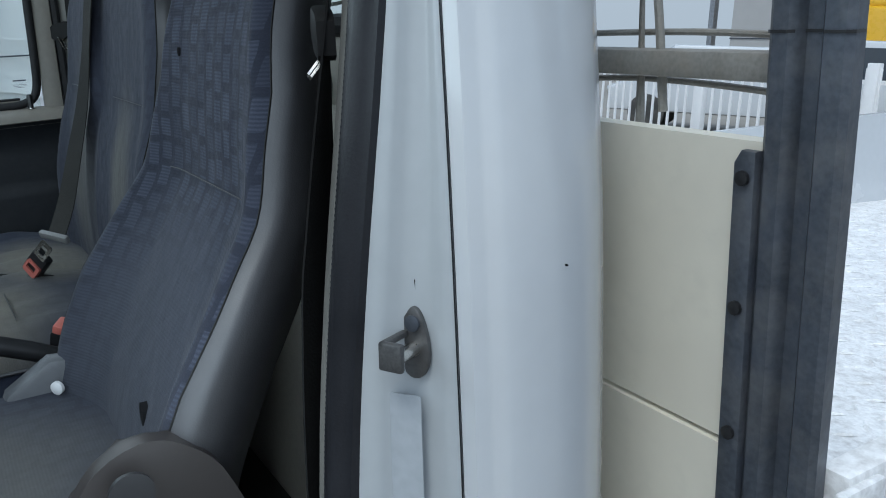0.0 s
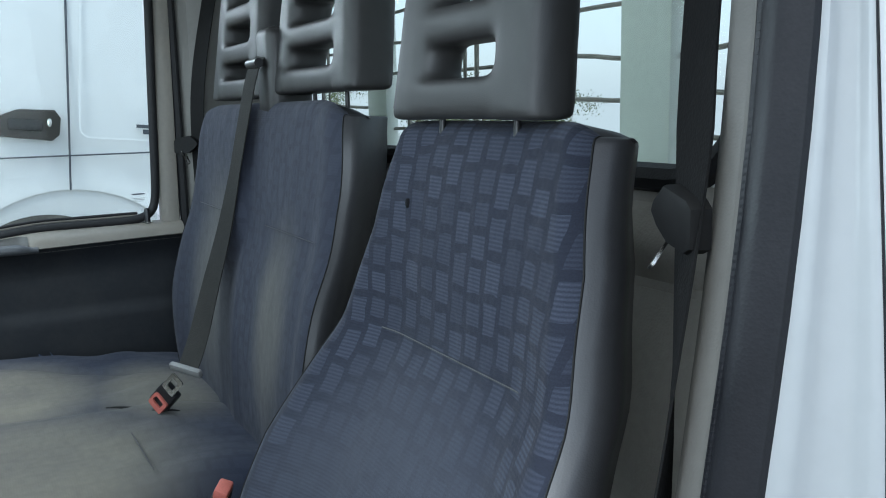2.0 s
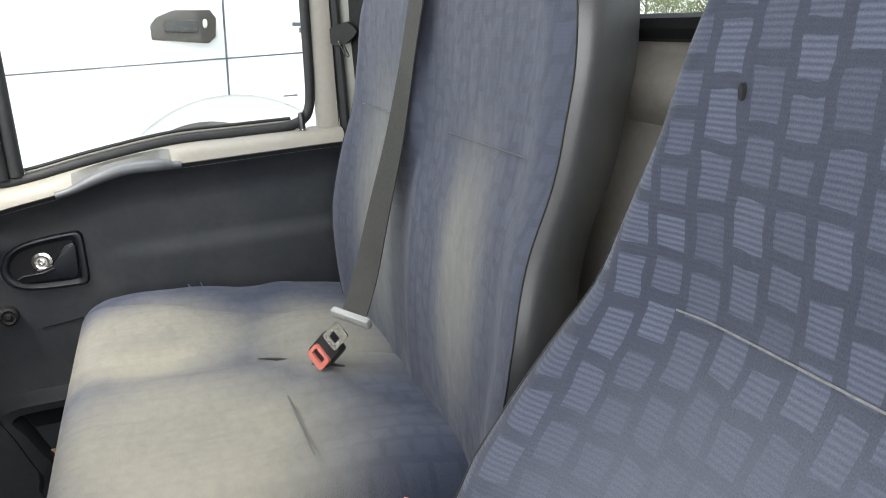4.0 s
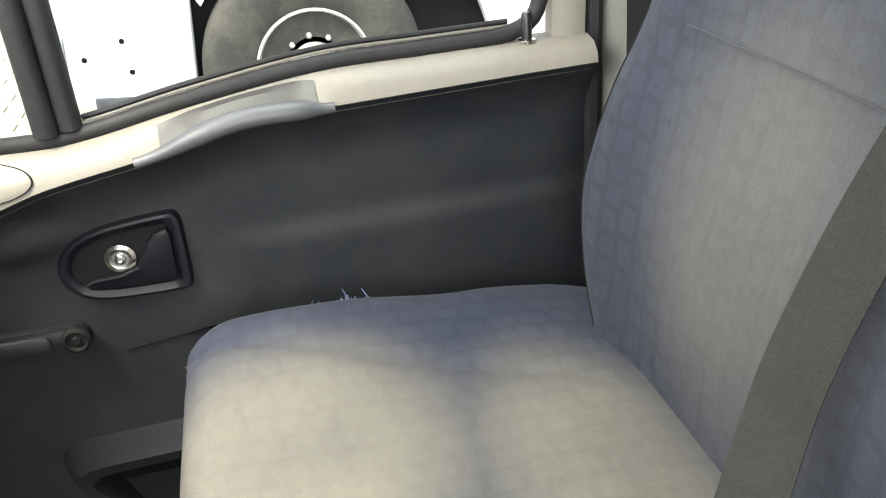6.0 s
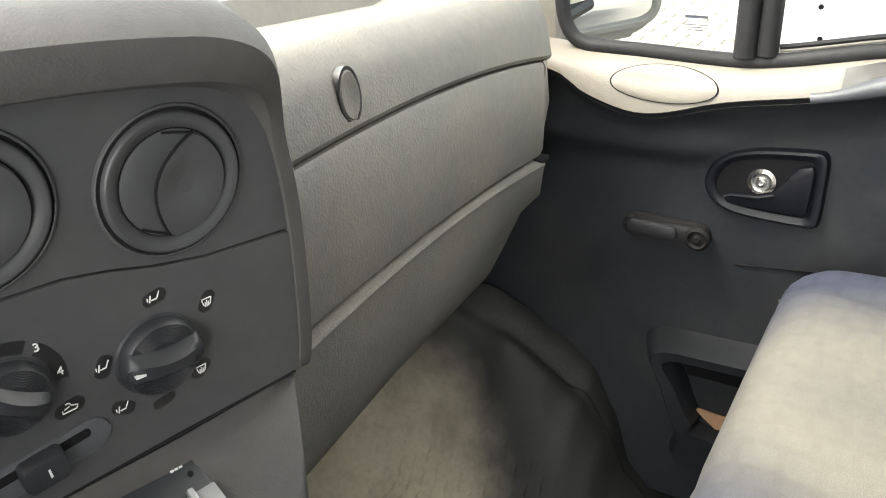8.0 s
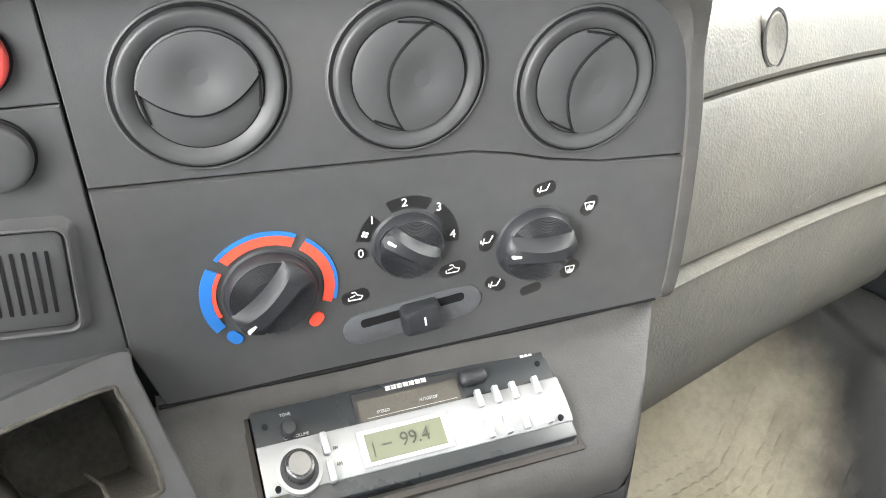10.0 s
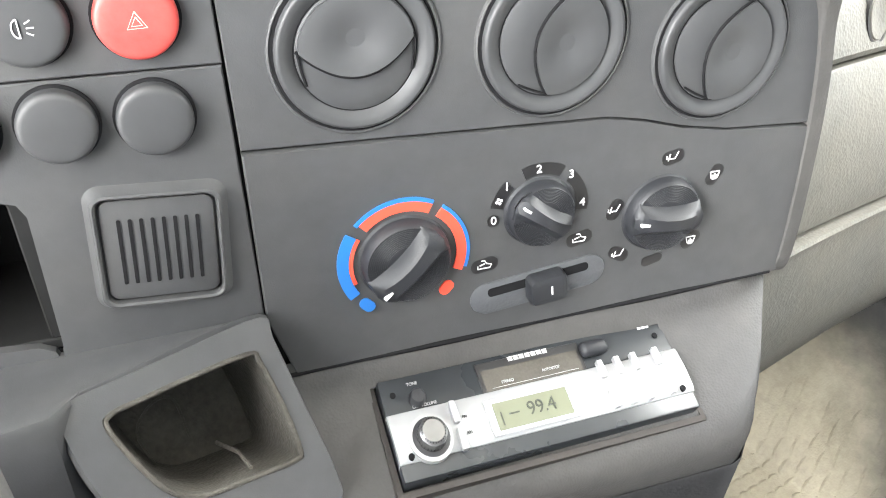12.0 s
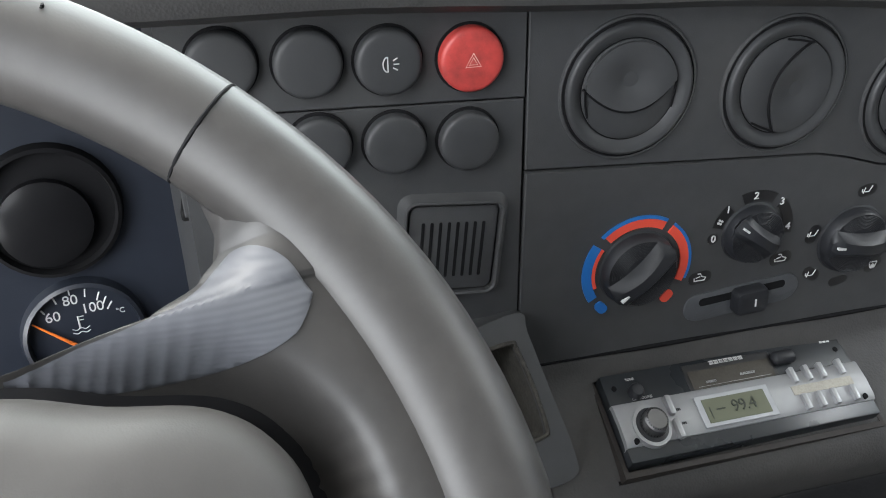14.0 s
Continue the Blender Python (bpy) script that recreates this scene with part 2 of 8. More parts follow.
# pale ellipses: cushion dust together with painted sunlight from the windscreen
M_FABRIC_WORN = fabric("worn_lit_blue_cloth", (0.026, 0.031, 0.050), (0.031, 0.0365, 0.057), faded=(0.168, 0.157, 0.127), stain=1.0, ribs=0.12, dust_and_light=((0.49, 0.29, 0.185, 0.185), (0.43, 0.05, 0.19, 0.12), (0.16, 0.24, 0.24, 0.21)))
# backrest ellipses mix dust with a painted sheen of windscreen light
M_FABRIC_BENCH = fabric("bench_blue_cloth", (0.026, 0.029, 0.042), (0.0315, 0.0355, 0.0505), faded=(0.092, 0.090, 0.082), stain=0.95, ribs=0.25, dust_and_light=((0.42, 1.42, 0.15, 0.20), (0.03, 1.40, 0.10, 0.17), (-0.48, 0.25, 0.2, 0.2)))
M_BELT = mat("grey_webbing", (0.022, 0.0218, 0.020), 0.85, var=0.2, scale=20, grain=0.6, grain_scale=500, dirt=(0.07, 0.065, 0.055), dirt_amount=0.2, spec=0.2)
M_BELTDARK = mat("black_webbing", (0.010, 0.010, 0.010), 0.85, var=0.2, grain=0.5, spec=0.15)
M_CHROME = mat("worn_chrome", (0.72, 0.71, 0.68), 0.22, metal=1.0, var=0.1, scale=30)
M_GRIPGREY = mat("worn_grey_tongue_grip", (0.17, 0.17, 0.165), 0.5, var=0.2, scale=40)
M_RED = mat("faded_red_plastic", (0.38, 0.11, 0.085), 0.45, var=0.2, scale=40)
M_HAZARD = mat("red_button_plastic", (0.52, 0.060, 0.052), 0.42, var=0.1, scale=30, dirt=(0.05, 0.02, 0.02), dirt_amount=0.6, dirt_scale=60)
M_REDMARK = mat("red_print", (0.74, 0.078, 0.045), 0.4, var=0.05)
M_BLUEMARK = mat("blue_print", (0.016, 0.14, 0.43), 0.4, var=0.05)
M_WHITEMARK = mat("white_print", (0.58, 0.58, 0.58), 0.5, var=0.05)
M_ORANGE = mat("orange_needle", (0.85, 0.20, 0.03), 0.4, var=0.05)
M_WHITE = mat("white_body_paint", (0.60, 0.62, 0.64), 0.22, var=0.03, scale=3, coat=0.4, dirt=(0.6, 0.58, 0.54), dirt_amount=0.15)
# body white darkened for the shade that the door jamb stands in
M_JAMB = mat("shaded_white_jamb_paint", (0.44, 0.465, 0.48), 0.35, var=0.04, scale=5, coat=0.2)
M_TRUCKWHITE = mat("white_truck_paint", (0.80, 0.82, 0.84), 0.25, var=0.03, scale=3, coat=0.4)
M_CREAM = mat("cream_board_paint", (0.76, 0.72, 0.61), 0.45, var=0.06, scale=4, dirt=(0.35, 0.3, 0.24), dirt_amount=0.25)
M_STEEL = mat("galvanised_steel", (0.34, 0.35, 0.37), 0.42, metal=0.85, var=0.35, scale=14, dirt=(0.14, 0.13, 0.12), dirt_amount=0.6, dirt_scale=18)
M_DARKSTEEL = mat("weathered_dark_steel", (0.085, 0.095, 0.115), 0.42, metal=0.5, var=0.35, scale=14, dirt=(0.22, 0.22, 0.22), dirt_amount=0.5, dirt_scale=22)
M_RUSTRAIL = mat("weathered_grey_rail", (0.27, 0.26, 0.235), 0.6, metal=0.2, var=0.25, scale=20, dirt=(0.22, 0.16, 0.10), dirt_amount=0.4, dirt_scale=15)
M_PALEPOST = mat("pale_green_grey_paint", (0.66, 0.70, 0.64), 0.5, var=0.08)
M_PLATE = mat("worn_tread_plate", (0.84, 0.84, 0.84), 0.6, metal=0.0, var=0.2, scale=10, dirt=(0.25, 0.22, 0.2), dirt_amount=0.5, dirt_scale=40)
M_MATFLOOR = mat("dusty_rubber_floor_mat", (0.37, 0.33, 0.25), 0.65, var=0.2, scale=9, grain=0.5, grain_scale=300, dirt=(0.50, 0.45, 0.34), dirt_amount=0.6, dirt_scale=7)
# black rubber with tan dust trodden into the middle of the mat
mn = M_MATFLOOR.node_tree
mp_ = mn.nodes.new("ShaderNodeNewGeometry")
ms = mn.nodes.new("ShaderNodeMapping")
ms.inputs["Scale"].default_value = (1 / 0.27, 1 / 0.27, 0)
ms.inputs["Location"].default_value = (-0.43 / 0.27, -0.90 / 0.27, 0)
ml = mn.nodes.new("ShaderNodeVectorMath")
ml.operation = "LENGTH"
mz = mn.nodes.new("ShaderNodeTexNoise")
mz.inputs["Scale"].default_value, mz.inputs["Detail"].default_value = 13, 6
ma = mn.nodes.new("ShaderNodeMath")
ma.operation = "MULTIPLY_ADD"
ma.inputs[1].default_value = 0.25
mr_ = mn.nodes.new("ShaderNodeMapRange")
mr_.interpolation_type = "SMOOTHSTEP"
mr_.inputs["From Min"].default_value, mr_.inputs["From Max"].default_value = 0.86, 1.22
mx_ = mn.nodes.new("ShaderNodeMix")
mx_.data_type = "RGBA"
mx_.inputs[7].default_value = (0.013, 0.0135, 0.0135, 1)
mn.links.new(mp_.outputs["Position"], ms.inputs["Vector"])
mn.links.new(mp_.outputs["Position"], mz.inputs["Vector"])
mn.links.new(ms.outputs[0], ml.inputs[0])
mn.links.new(mz.outputs["Fac"], ma.inputs[0])
mn.links.new(ml.outputs["Value"], ma.inputs[2])
mn.links.new(ma.outputs[0], mr_.inputs["Value"])
mn.links.new(mr_.outputs[0], mx_.inputs["Factor"])
bs = mn.nodes["Principled BSDF"]
mn.links.new(bs.inputs["Base Color"].links[0].from_socket, mx_.inputs[6])
mn.links.new(mx_.outputs[2], bs.inputs["Base Color"])
M_ARCH = mat("black_rubber_arch_cover", (0.016, 0.0165, 0.016), 0.40, var=0.2, scale=6, dirt=(0.05, 0.047, 0.04), dirt_amount=0.35, dirt_scale=5)
M_REARTRIM = mat("beige_grey_cab_trim", (0.37, 0.35, 0.305), 0.75, var=0.1, grain=0.6, grain_scale=350)
M_PILLARTRIM = mat("grey_pillar_trim", (0.145, 0.142, 0.130), 0.6, var=0.08, grain=0.3, grain_scale=500)
M_HEADLINER = mat("pale_headliner", (0.70, 0.69, 0.66), 0.9, var=0.06)
M_ALU = mat("brushed_silver_fascia", (0.34, 0.345, 0.352), 0.42, metal=0.35, var=0.05, scale=12)
M_RADIO = mat("black_radio_fascia", (0.020, 0.023, 0.026), 0.3, var=0.1)
M_LCD = mat("grey_green_display", (0.13, 0.14, 0.095), 0.2, var=0.05)
M_LCDINK = mat("display_segment", (0.035, 0.04, 0.03), 0.3)
M_TAPE = mat("yellowed_tape", (0.36, 0.34, 0.29), 0.5, var=0.2, scale=60)
M_PALEPRINT = mat("faded_white_print", (0.36, 0.36, 0.36), 0.5, var=0.2, scale=400)
M_CLUSTER = mat("blue_black_cluster_face", (0.020, 0.024, 0.034), 0.35, var=0.1)
M_WHEEL = mat("worn_grey_steering_rim", (0.031, 0.0295, 0.0285), 0.46, var=0.16, scale=14, grain=0.025, grain_scale=900, spec=0.5, dirt=(0.060, 0.053, 0.047), dirt_amount=0.25, dirt_scale=14)
M_PADW = mat("grey_horn_pad", (0.043, 0.041, 0.039), 0.5, var=0.12, grain=0.05, grain_scale=1500)
M_RIBBED = mat("ribbed_grey_plastic", (0.075, 0.078, 0.088), 0.5, spec=0.4)
rn = M_RIBBED.node_tree
rw = rn.nodes.new("ShaderNodeTexWave")
rw.wave_type, rw.bands_direction = "BANDS", "Z"
rw.inputs["Scale"].default_value, rw.inputs["Distortion"].default_value = 165, 0.0
rc = rn.nodes.new("ShaderNodeTexCoord")
rb = rn.nodes.new("ShaderNodeBump")
rb.inputs["Strength"].default_value, rb.inputs["Distance"].default_value = 0.18, 0.0003
rn.links.new(rc.outputs["Object"], rw.inputs["Vector"])
rn.links.new(rw.outputs["Fac"], rb.inputs["Height"])
rn.links.new(rb.outputs[0], rn.nodes["Principled BSDF"].inputs["Normal"])
M_GLASS = glass_mat("clear_window_glass", (0.93, 0.96, 0.94))
M_TYRE = mat("dusty_tyre_rubber", (0.045, 0.044, 0.042), 0.8, var=0.25, scale=8, dirt=(0.16, 0.15, 0.13), dirt_amount=0.5)
M_RIM = mat("silver_painted_rim", (0.55, 0.55, 0.55), 0.42, metal=0.3, var=0.12, scale=10, dirt=(0.25, 0.22, 0.19), dirt_amount=0.4, dirt_scale=14)
M_PAVER = mat("grey_beige_paver", (0.36, 0.33, 0.28), 0.85, var=0.25, scale=3, grain=0.5, grain_scale=120)
M_GROUND = mat("paved_yard", (0.26, 0.245, 0.22), 0.9, var=0.2, scale=0.8)
M_FENCE = mat("white_fence_paint", (0.78, 0.78, 0.78), 0.5, var=0.05)
M_YELLOW = mat("yellow_cab_paint", (0.80, 0.47, 0.02), 0.3, var=0.06, coat=0.4)
M_DARKGLASS = mat("dark_vehicle_glass", (0.03, 0.04, 0.055), 0.08, var=0.1, spec=0.8)
M_BUILDING = mat("grey_cladding", (0.42, 0.415, 0.41), 0.7, var=0.06, scale=1.5)
# leaf green lightened to carry the haze of distance
M_LEAF = mat("foliage", (0.105, 0.130, 0.060), 0.7, var=0.4, scale=2)
M_BARK = mat("bark", (0.10, 0.08, 0.06), 0.9)
M_TAN = mat("tan_paper", (0.45, 0.27, 0.16), 0.7, var=0.15)
M_FELT = mat("worn_dark_felt", (0.048, 0.044, 0.037), 0.95, var=0.4, scale=25, grain=0.8, grain_scale=500, dirt=(0.10, 0.095, 0.085), dirt_amount=0.4, dirt_scale=30)
M_WOOD = mat("weathered_bed_timber", (0.30, 0.17, 0.09), 0.8, var=0.3, scale=12)


# ---------------------------------------------------------------- mesh helpers
def finish(name, bm, material, angle=38):
    bmesh.ops.recalc_face_normals(bm, faces=bm.faces)
    me = bpy.data.meshes.new(name)
    bm.to_mesh(me)
    bm.free()
    for p in me.polygons:
        p.use_smooth = True
    me.set_sharp_from_angle(angle=radians(angle))
    me.materials.append(material)
    return me


def part(name, bm, material, parent, label="", angle=38):
    ob = new(name, finish(name, bm, material, angle))
    ob.parent = parent
    if label:
        ob["label"] = label
    return ob


def thing(name, label, category, at=(0, 0, 0), group="", kind=""):
    ob = new(name)
    ob.location = at
    return tagged(ob, label, category, group, kind)


def solid(name, bm, material, label, category, group="", kind="", angle=38):
    return tagged(new(name, finish(name, bm, material, angle)), label, category, group, kind)


def grid(bm, rows, closed=False, uv=None):
    """A sheet of quads through rows of points; closed joins each row's end to its start."""
    vs = [[bm.verts.new(p) for p in r] for r in rows]
    layer = bm.loops.layers.uv.verify() if uv else None
    n = len(rows[0])
    for i in range(len(rows) - 1):
        for j in range(n if closed else n - 1):
            k = (j + 1) % n
            f = bm.faces.new((vs[i][j], vs[i][k], vs[i + 1][k], vs[i + 1][j]))
            if uv:
                for loop, (a, b) in zip(f.loops, ((i, j), (i, k), (i + 1, k), (i + 1, j))):
                    loop[layer].uv = uv[a][b]
    return vs


def cap(bm, ring):
    bm.faces.new(ring)


def loft(bm, rings, ends=True):
    vs = grid(bm, rings, closed=True)
    if ends:
        cap(bm, list(reversed(vs[0])))
        cap(bm, vs[-1])
    return vs


def shell(bm, rows, off):
    """A sheet with thickness: the rows, and the same moved by off, joined round the rim."""
    off = Vector(off)
    back = [[Vector(p) + off for p in r] for r in rows]
    a, b = grid(bm, rows), grid(bm, back)
    ra = a[0] + [r[-1] for r in a[1:]] + list(reversed(a[-1]))[1:] + [r[0] for r in reversed(a[1:-1])]
    rb = b[0] + [r[-1] for r in b[1:]] + list(reversed(b[-1]))[1:] + [r[0] for r in reversed(b[1:-1])]
    for i in range(len(ra)):
        k = (i + 1) % len(ra)
        bm.faces.new((ra[i], ra[k], rb[k], rb[i]))


def box(bm, lo, hi, m=None, bevel=0.0, seg=2):
    b = bmesh.new()
    vs = [b.verts.new((x, y, z)) for x in (lo[0], hi[0]) for y in (lo[1], hi[1]) for z in (lo[2], hi[2])]
    for f in ((0, 1, 3, 2), (4, 6, 7, 5), (0, 4, 5, 1), (2, 3, 7, 6), (0, 2, 6, 4), (1, 5, 7, 3)):
        b.faces.new([vs[i] for i in f])
    if bevel:
        bmesh.ops.bevel(b, geom=list(b.edges), offset=bevel, segments=seg, affect="EDGES", profile=0.5)
    join(bm, b, m)


def join(bm, b, m=None):
    if m is not None:
        bmesh.ops.transform(b, matrix=m, verts=b.verts)
    me = bpy.data.meshes.new("tmp")
    b.to_mesh(me)
    b.free()
    bm.from_mesh(me)
    bpy.data.meshes.remove(me)


def prism(bm, outline, z0, z1, m=None, bevel=0.0, seg=2):
    """A flat outline (x, y) pushed from z0 to z1; its front edge (z1) is rounded."""
    b = bmesh.new()
    lo = [b.verts.new((x, y, z0)) for x, y in outline]
    hi = [b.verts.new((x, y, z1)) for x, y in outline]
    n = len(outline)
    b.faces.new(list(reversed(lo)))
    top = b.faces.new(hi)
    for i in range(n):
        k = (i + 1) % n
        b.faces.new((lo[i], lo[k], hi[k], hi[i]))
    if bevel:
        bmesh.ops.bevel(b, geom=list(top.edges), offset=bevel, segments=seg, affect="EDGES", profile=0.5)
    join(bm, b, m)


def frame_prism(bm, outer, inner, z0, z1, m=None):
    """A flat ring between two outlines with the same number of points, with depth."""
    b = bmesh.new()
    n = len(outer)
    rings = [[b.verts.new((x, y, z)) for x, y in o] for o, z in ((outer, z0), (outer, z1), (inner, z1), (inner, z0))]
    for a in range(4):
        r, s = rings[a], rings[(a + 1) % 4]
        for i in range(n):
            k = (i + 1) % n
            b.faces.new((r[i], r[k], s[k], s[i]))
    join(bm, b, m)


def rrect(w, h, r, n=5, cx=0.0, cy=0.0):
    pts = []
    for qx, qy, a0 in ((1, 1, 0), (-1, 1, 90), (-1, -1, 180), (1, -1, 270)):
        for i in range(n):
            a = radians(a0 + 90 * i / (n - 1))
            pts.append((cx + qx * (w / 2 - r) + r * math.cos(a), cy + qy * (h / 2 - r) + r * math.sin(a)))
    return pts


def circle(r, n=32, cx=0.0, cy=0.0, ry=None):
    ry = r if ry is None else ry
    return [(cx + r * math.cos(2 * math.pi * i / n), cy + ry * math.sin(2 * math.pi * i / n)) for i in range(n)]


def lathe(bm, profile, m=None, n=40, sx=1.0, sy=1.0):
    """Turns (radius, height) pairs round the local z axis."""
    b = bmesh.new()
    rings = []
    for r, h in profile:
        rings.append([b.verts.new((sx * r * math.cos(2 * math.pi * i / n), sy * r * math.sin(2 * math.pi * i / n), h)) for i in range(n)])
    for a in range(len(rings) - 1):
        for i in range(n):
            k = (i + 1) % n
            b.faces.new((rings[a][i], rings[a][k], rings[a + 1][k], rings[a + 1][i]))
    b.faces.new(list(reversed(rings[0])))
    b.faces.new(rings[-1])
    join(bm, b, m)


def smooth_path(pts, per=6, closed=False):
    """A Catmull-Rom curve through the points."""
    P = [Vector(p) for p in pts]
    n = len(P)
    out = []
    for i in range(n if closed else n - 1):
        p0 = P[(i - 1) % n] if closed or i > 0 else P[0] * 2 - P[1]
        p1, p2 = P[i], P[(i + 1) % n]
        p3 = P[(i + 2) % n] if closed or i + 2 < n else P[-1] * 2 - P[-2]
        for j in range(per):
            t = j / per
            out.append(0.5 * ((2 * p1) + (p2 - p0) * t + (2 * p0 - 5 * p1 + 4 * p2 - p3) * t * t + (3 * p1 - p0 - 3 * p2 + p3) * t ** 3))
    if not closed:
        out.append(P[-1])
    return out


def tube(bm, pts, r, n=10, closed=False, flat=1.0, up=(0, 0, 1)):
    """A round bar along the points; flat squeezes it along its second axis."""
    P = [Vector(p) for p in pts]
    rings = []
    for i, p in enumerate(P):
        a = P[i - 1] if (i > 0 or closed) else p
        b = P[(i + 1) % len(P)] if (i + 1 < len(P) or closed) else p
        t = (b - a).normalized()
        s = t.cross(Vector(up))
        s = s.normalized() if s.length > 1e-4 else t.cross(Vector((1, 0.2, 0))).normalized()
        w = s.cross(t)
        rr = r[i] if isinstance(r, (list, tuple)) else r
        rings.append([p + rr * (math.cos(2 * math.pi * k / n) * s + flat * math.sin(2 * math.pi * k / n) * w) for k in range(n)])
    if closed:
        rings.append(rings[0])
        grid(bm, rings, closed=True)
        bmesh.ops.remove_doubles(bm, verts=bm.verts, dist=1e-6)
    else:
        loft(bm, rings)


def ribbon(bm, pts, width, across, thick=0.0016):
    """A strap along the points, across its width by the given directions."""
    rings = []
    for p, a in zip(pts, across):
        p, a = Vector(p), Vector(a).normalized() * width / 2
        i = len(rings)
        t = (Vector(pts[min(i + 1, len(pts) - 1)]) - Vector(pts[max(i - 1, 0)])).normalized()
        nrm = a.cross(t).normalized() * thick
        rings.append([p - a, p + a, p + a + nrm, p - a + nrm])
    loft(bm, rings)


def frame_of(o, u, v):
    """Local x along u, local y near v, local z out of the face."""
    u = Vector(u).normalized()
    w = u.cross(Vector(v)).normalized()
    v = w.cross(u)
    return Matrix(((u.x, v.x, w.x, o[0]), (u.y, v.y, w.y, o[1]), (u.z, v.z, w.z, o[2]), (0, 0, 0, 1)))


def text_bm(s, size, m, depth=0.0003, align="CENTER"):
    cu = bpy.data.curves.new("lettering", "FONT")
    cu.body, cu.size, cu.extrude, cu.align_x, cu.align_y = s, size, depth, align, "CENTER"
    ob = bpy.data.objects.new("lettering", cu)
    scene.collection.objects.link(ob)
    me = bpy.data.meshes.new_from_object(ob)
    bm = bmesh.new()
    bm.from_mesh(me)
    bmesh.ops.transform(bm, matrix=m, verts=bm.verts)
    bpy.data.objects.remove(ob)
    bpy.data.curves.remove(cu)
    bpy.data.meshes.remove(me)
    return bm


def at(m, x, y, z=0.0, rot=0.0):
    return m @ Matrix.Translation((x, y, z)) @ Matrix.Rotation(radians(rot), 4, "Z")


def lerp(tbl, x):
    """Straight interpolation in rows of (key, value)."""
    if x <= tbl[0][0]:
        return tbl[0][1]
    for (a, p), (b, q) in zip(tbl, tbl[1:]):
        if x <= b:
            t = (x - a) / (b - a)
            t = t * t * (3 - 2 * t) * 0.5 + t * 0.5
            return p + (q - p) * t
    return tbl[-1][1]


def glide(tbl, x):
    """A smooth curve through rows of (key, value)."""
    if x <= tbl[0][0]:
        return tbl[0][1]
    if x >= tbl[-1][0]:
        return tbl[-1][1]
    i = max(k for k in range(len(tbl) - 1) if tbl[k][0] <= x)
    (a, p), (b, q) = tbl[i], tbl[i + 1]

    def slope(k):
        lo_, hi_ = max(k - 1, 0), min(k + 1, len(tbl) - 1)
        return (tbl[hi_][1] - tbl[lo_][1]) / (tbl[hi_][0] - tbl[lo_][0])

    h, t = b - a, (x - a) / (b - a)
    return (2 * t ** 3 - 3 * t * t + 1) * p + (t ** 3 - 2 * t * t + t) * h * slope(i) + (3 * t * t - 2 * t ** 3) * q + (t ** 3 - t * t) * h * slope(i + 1)


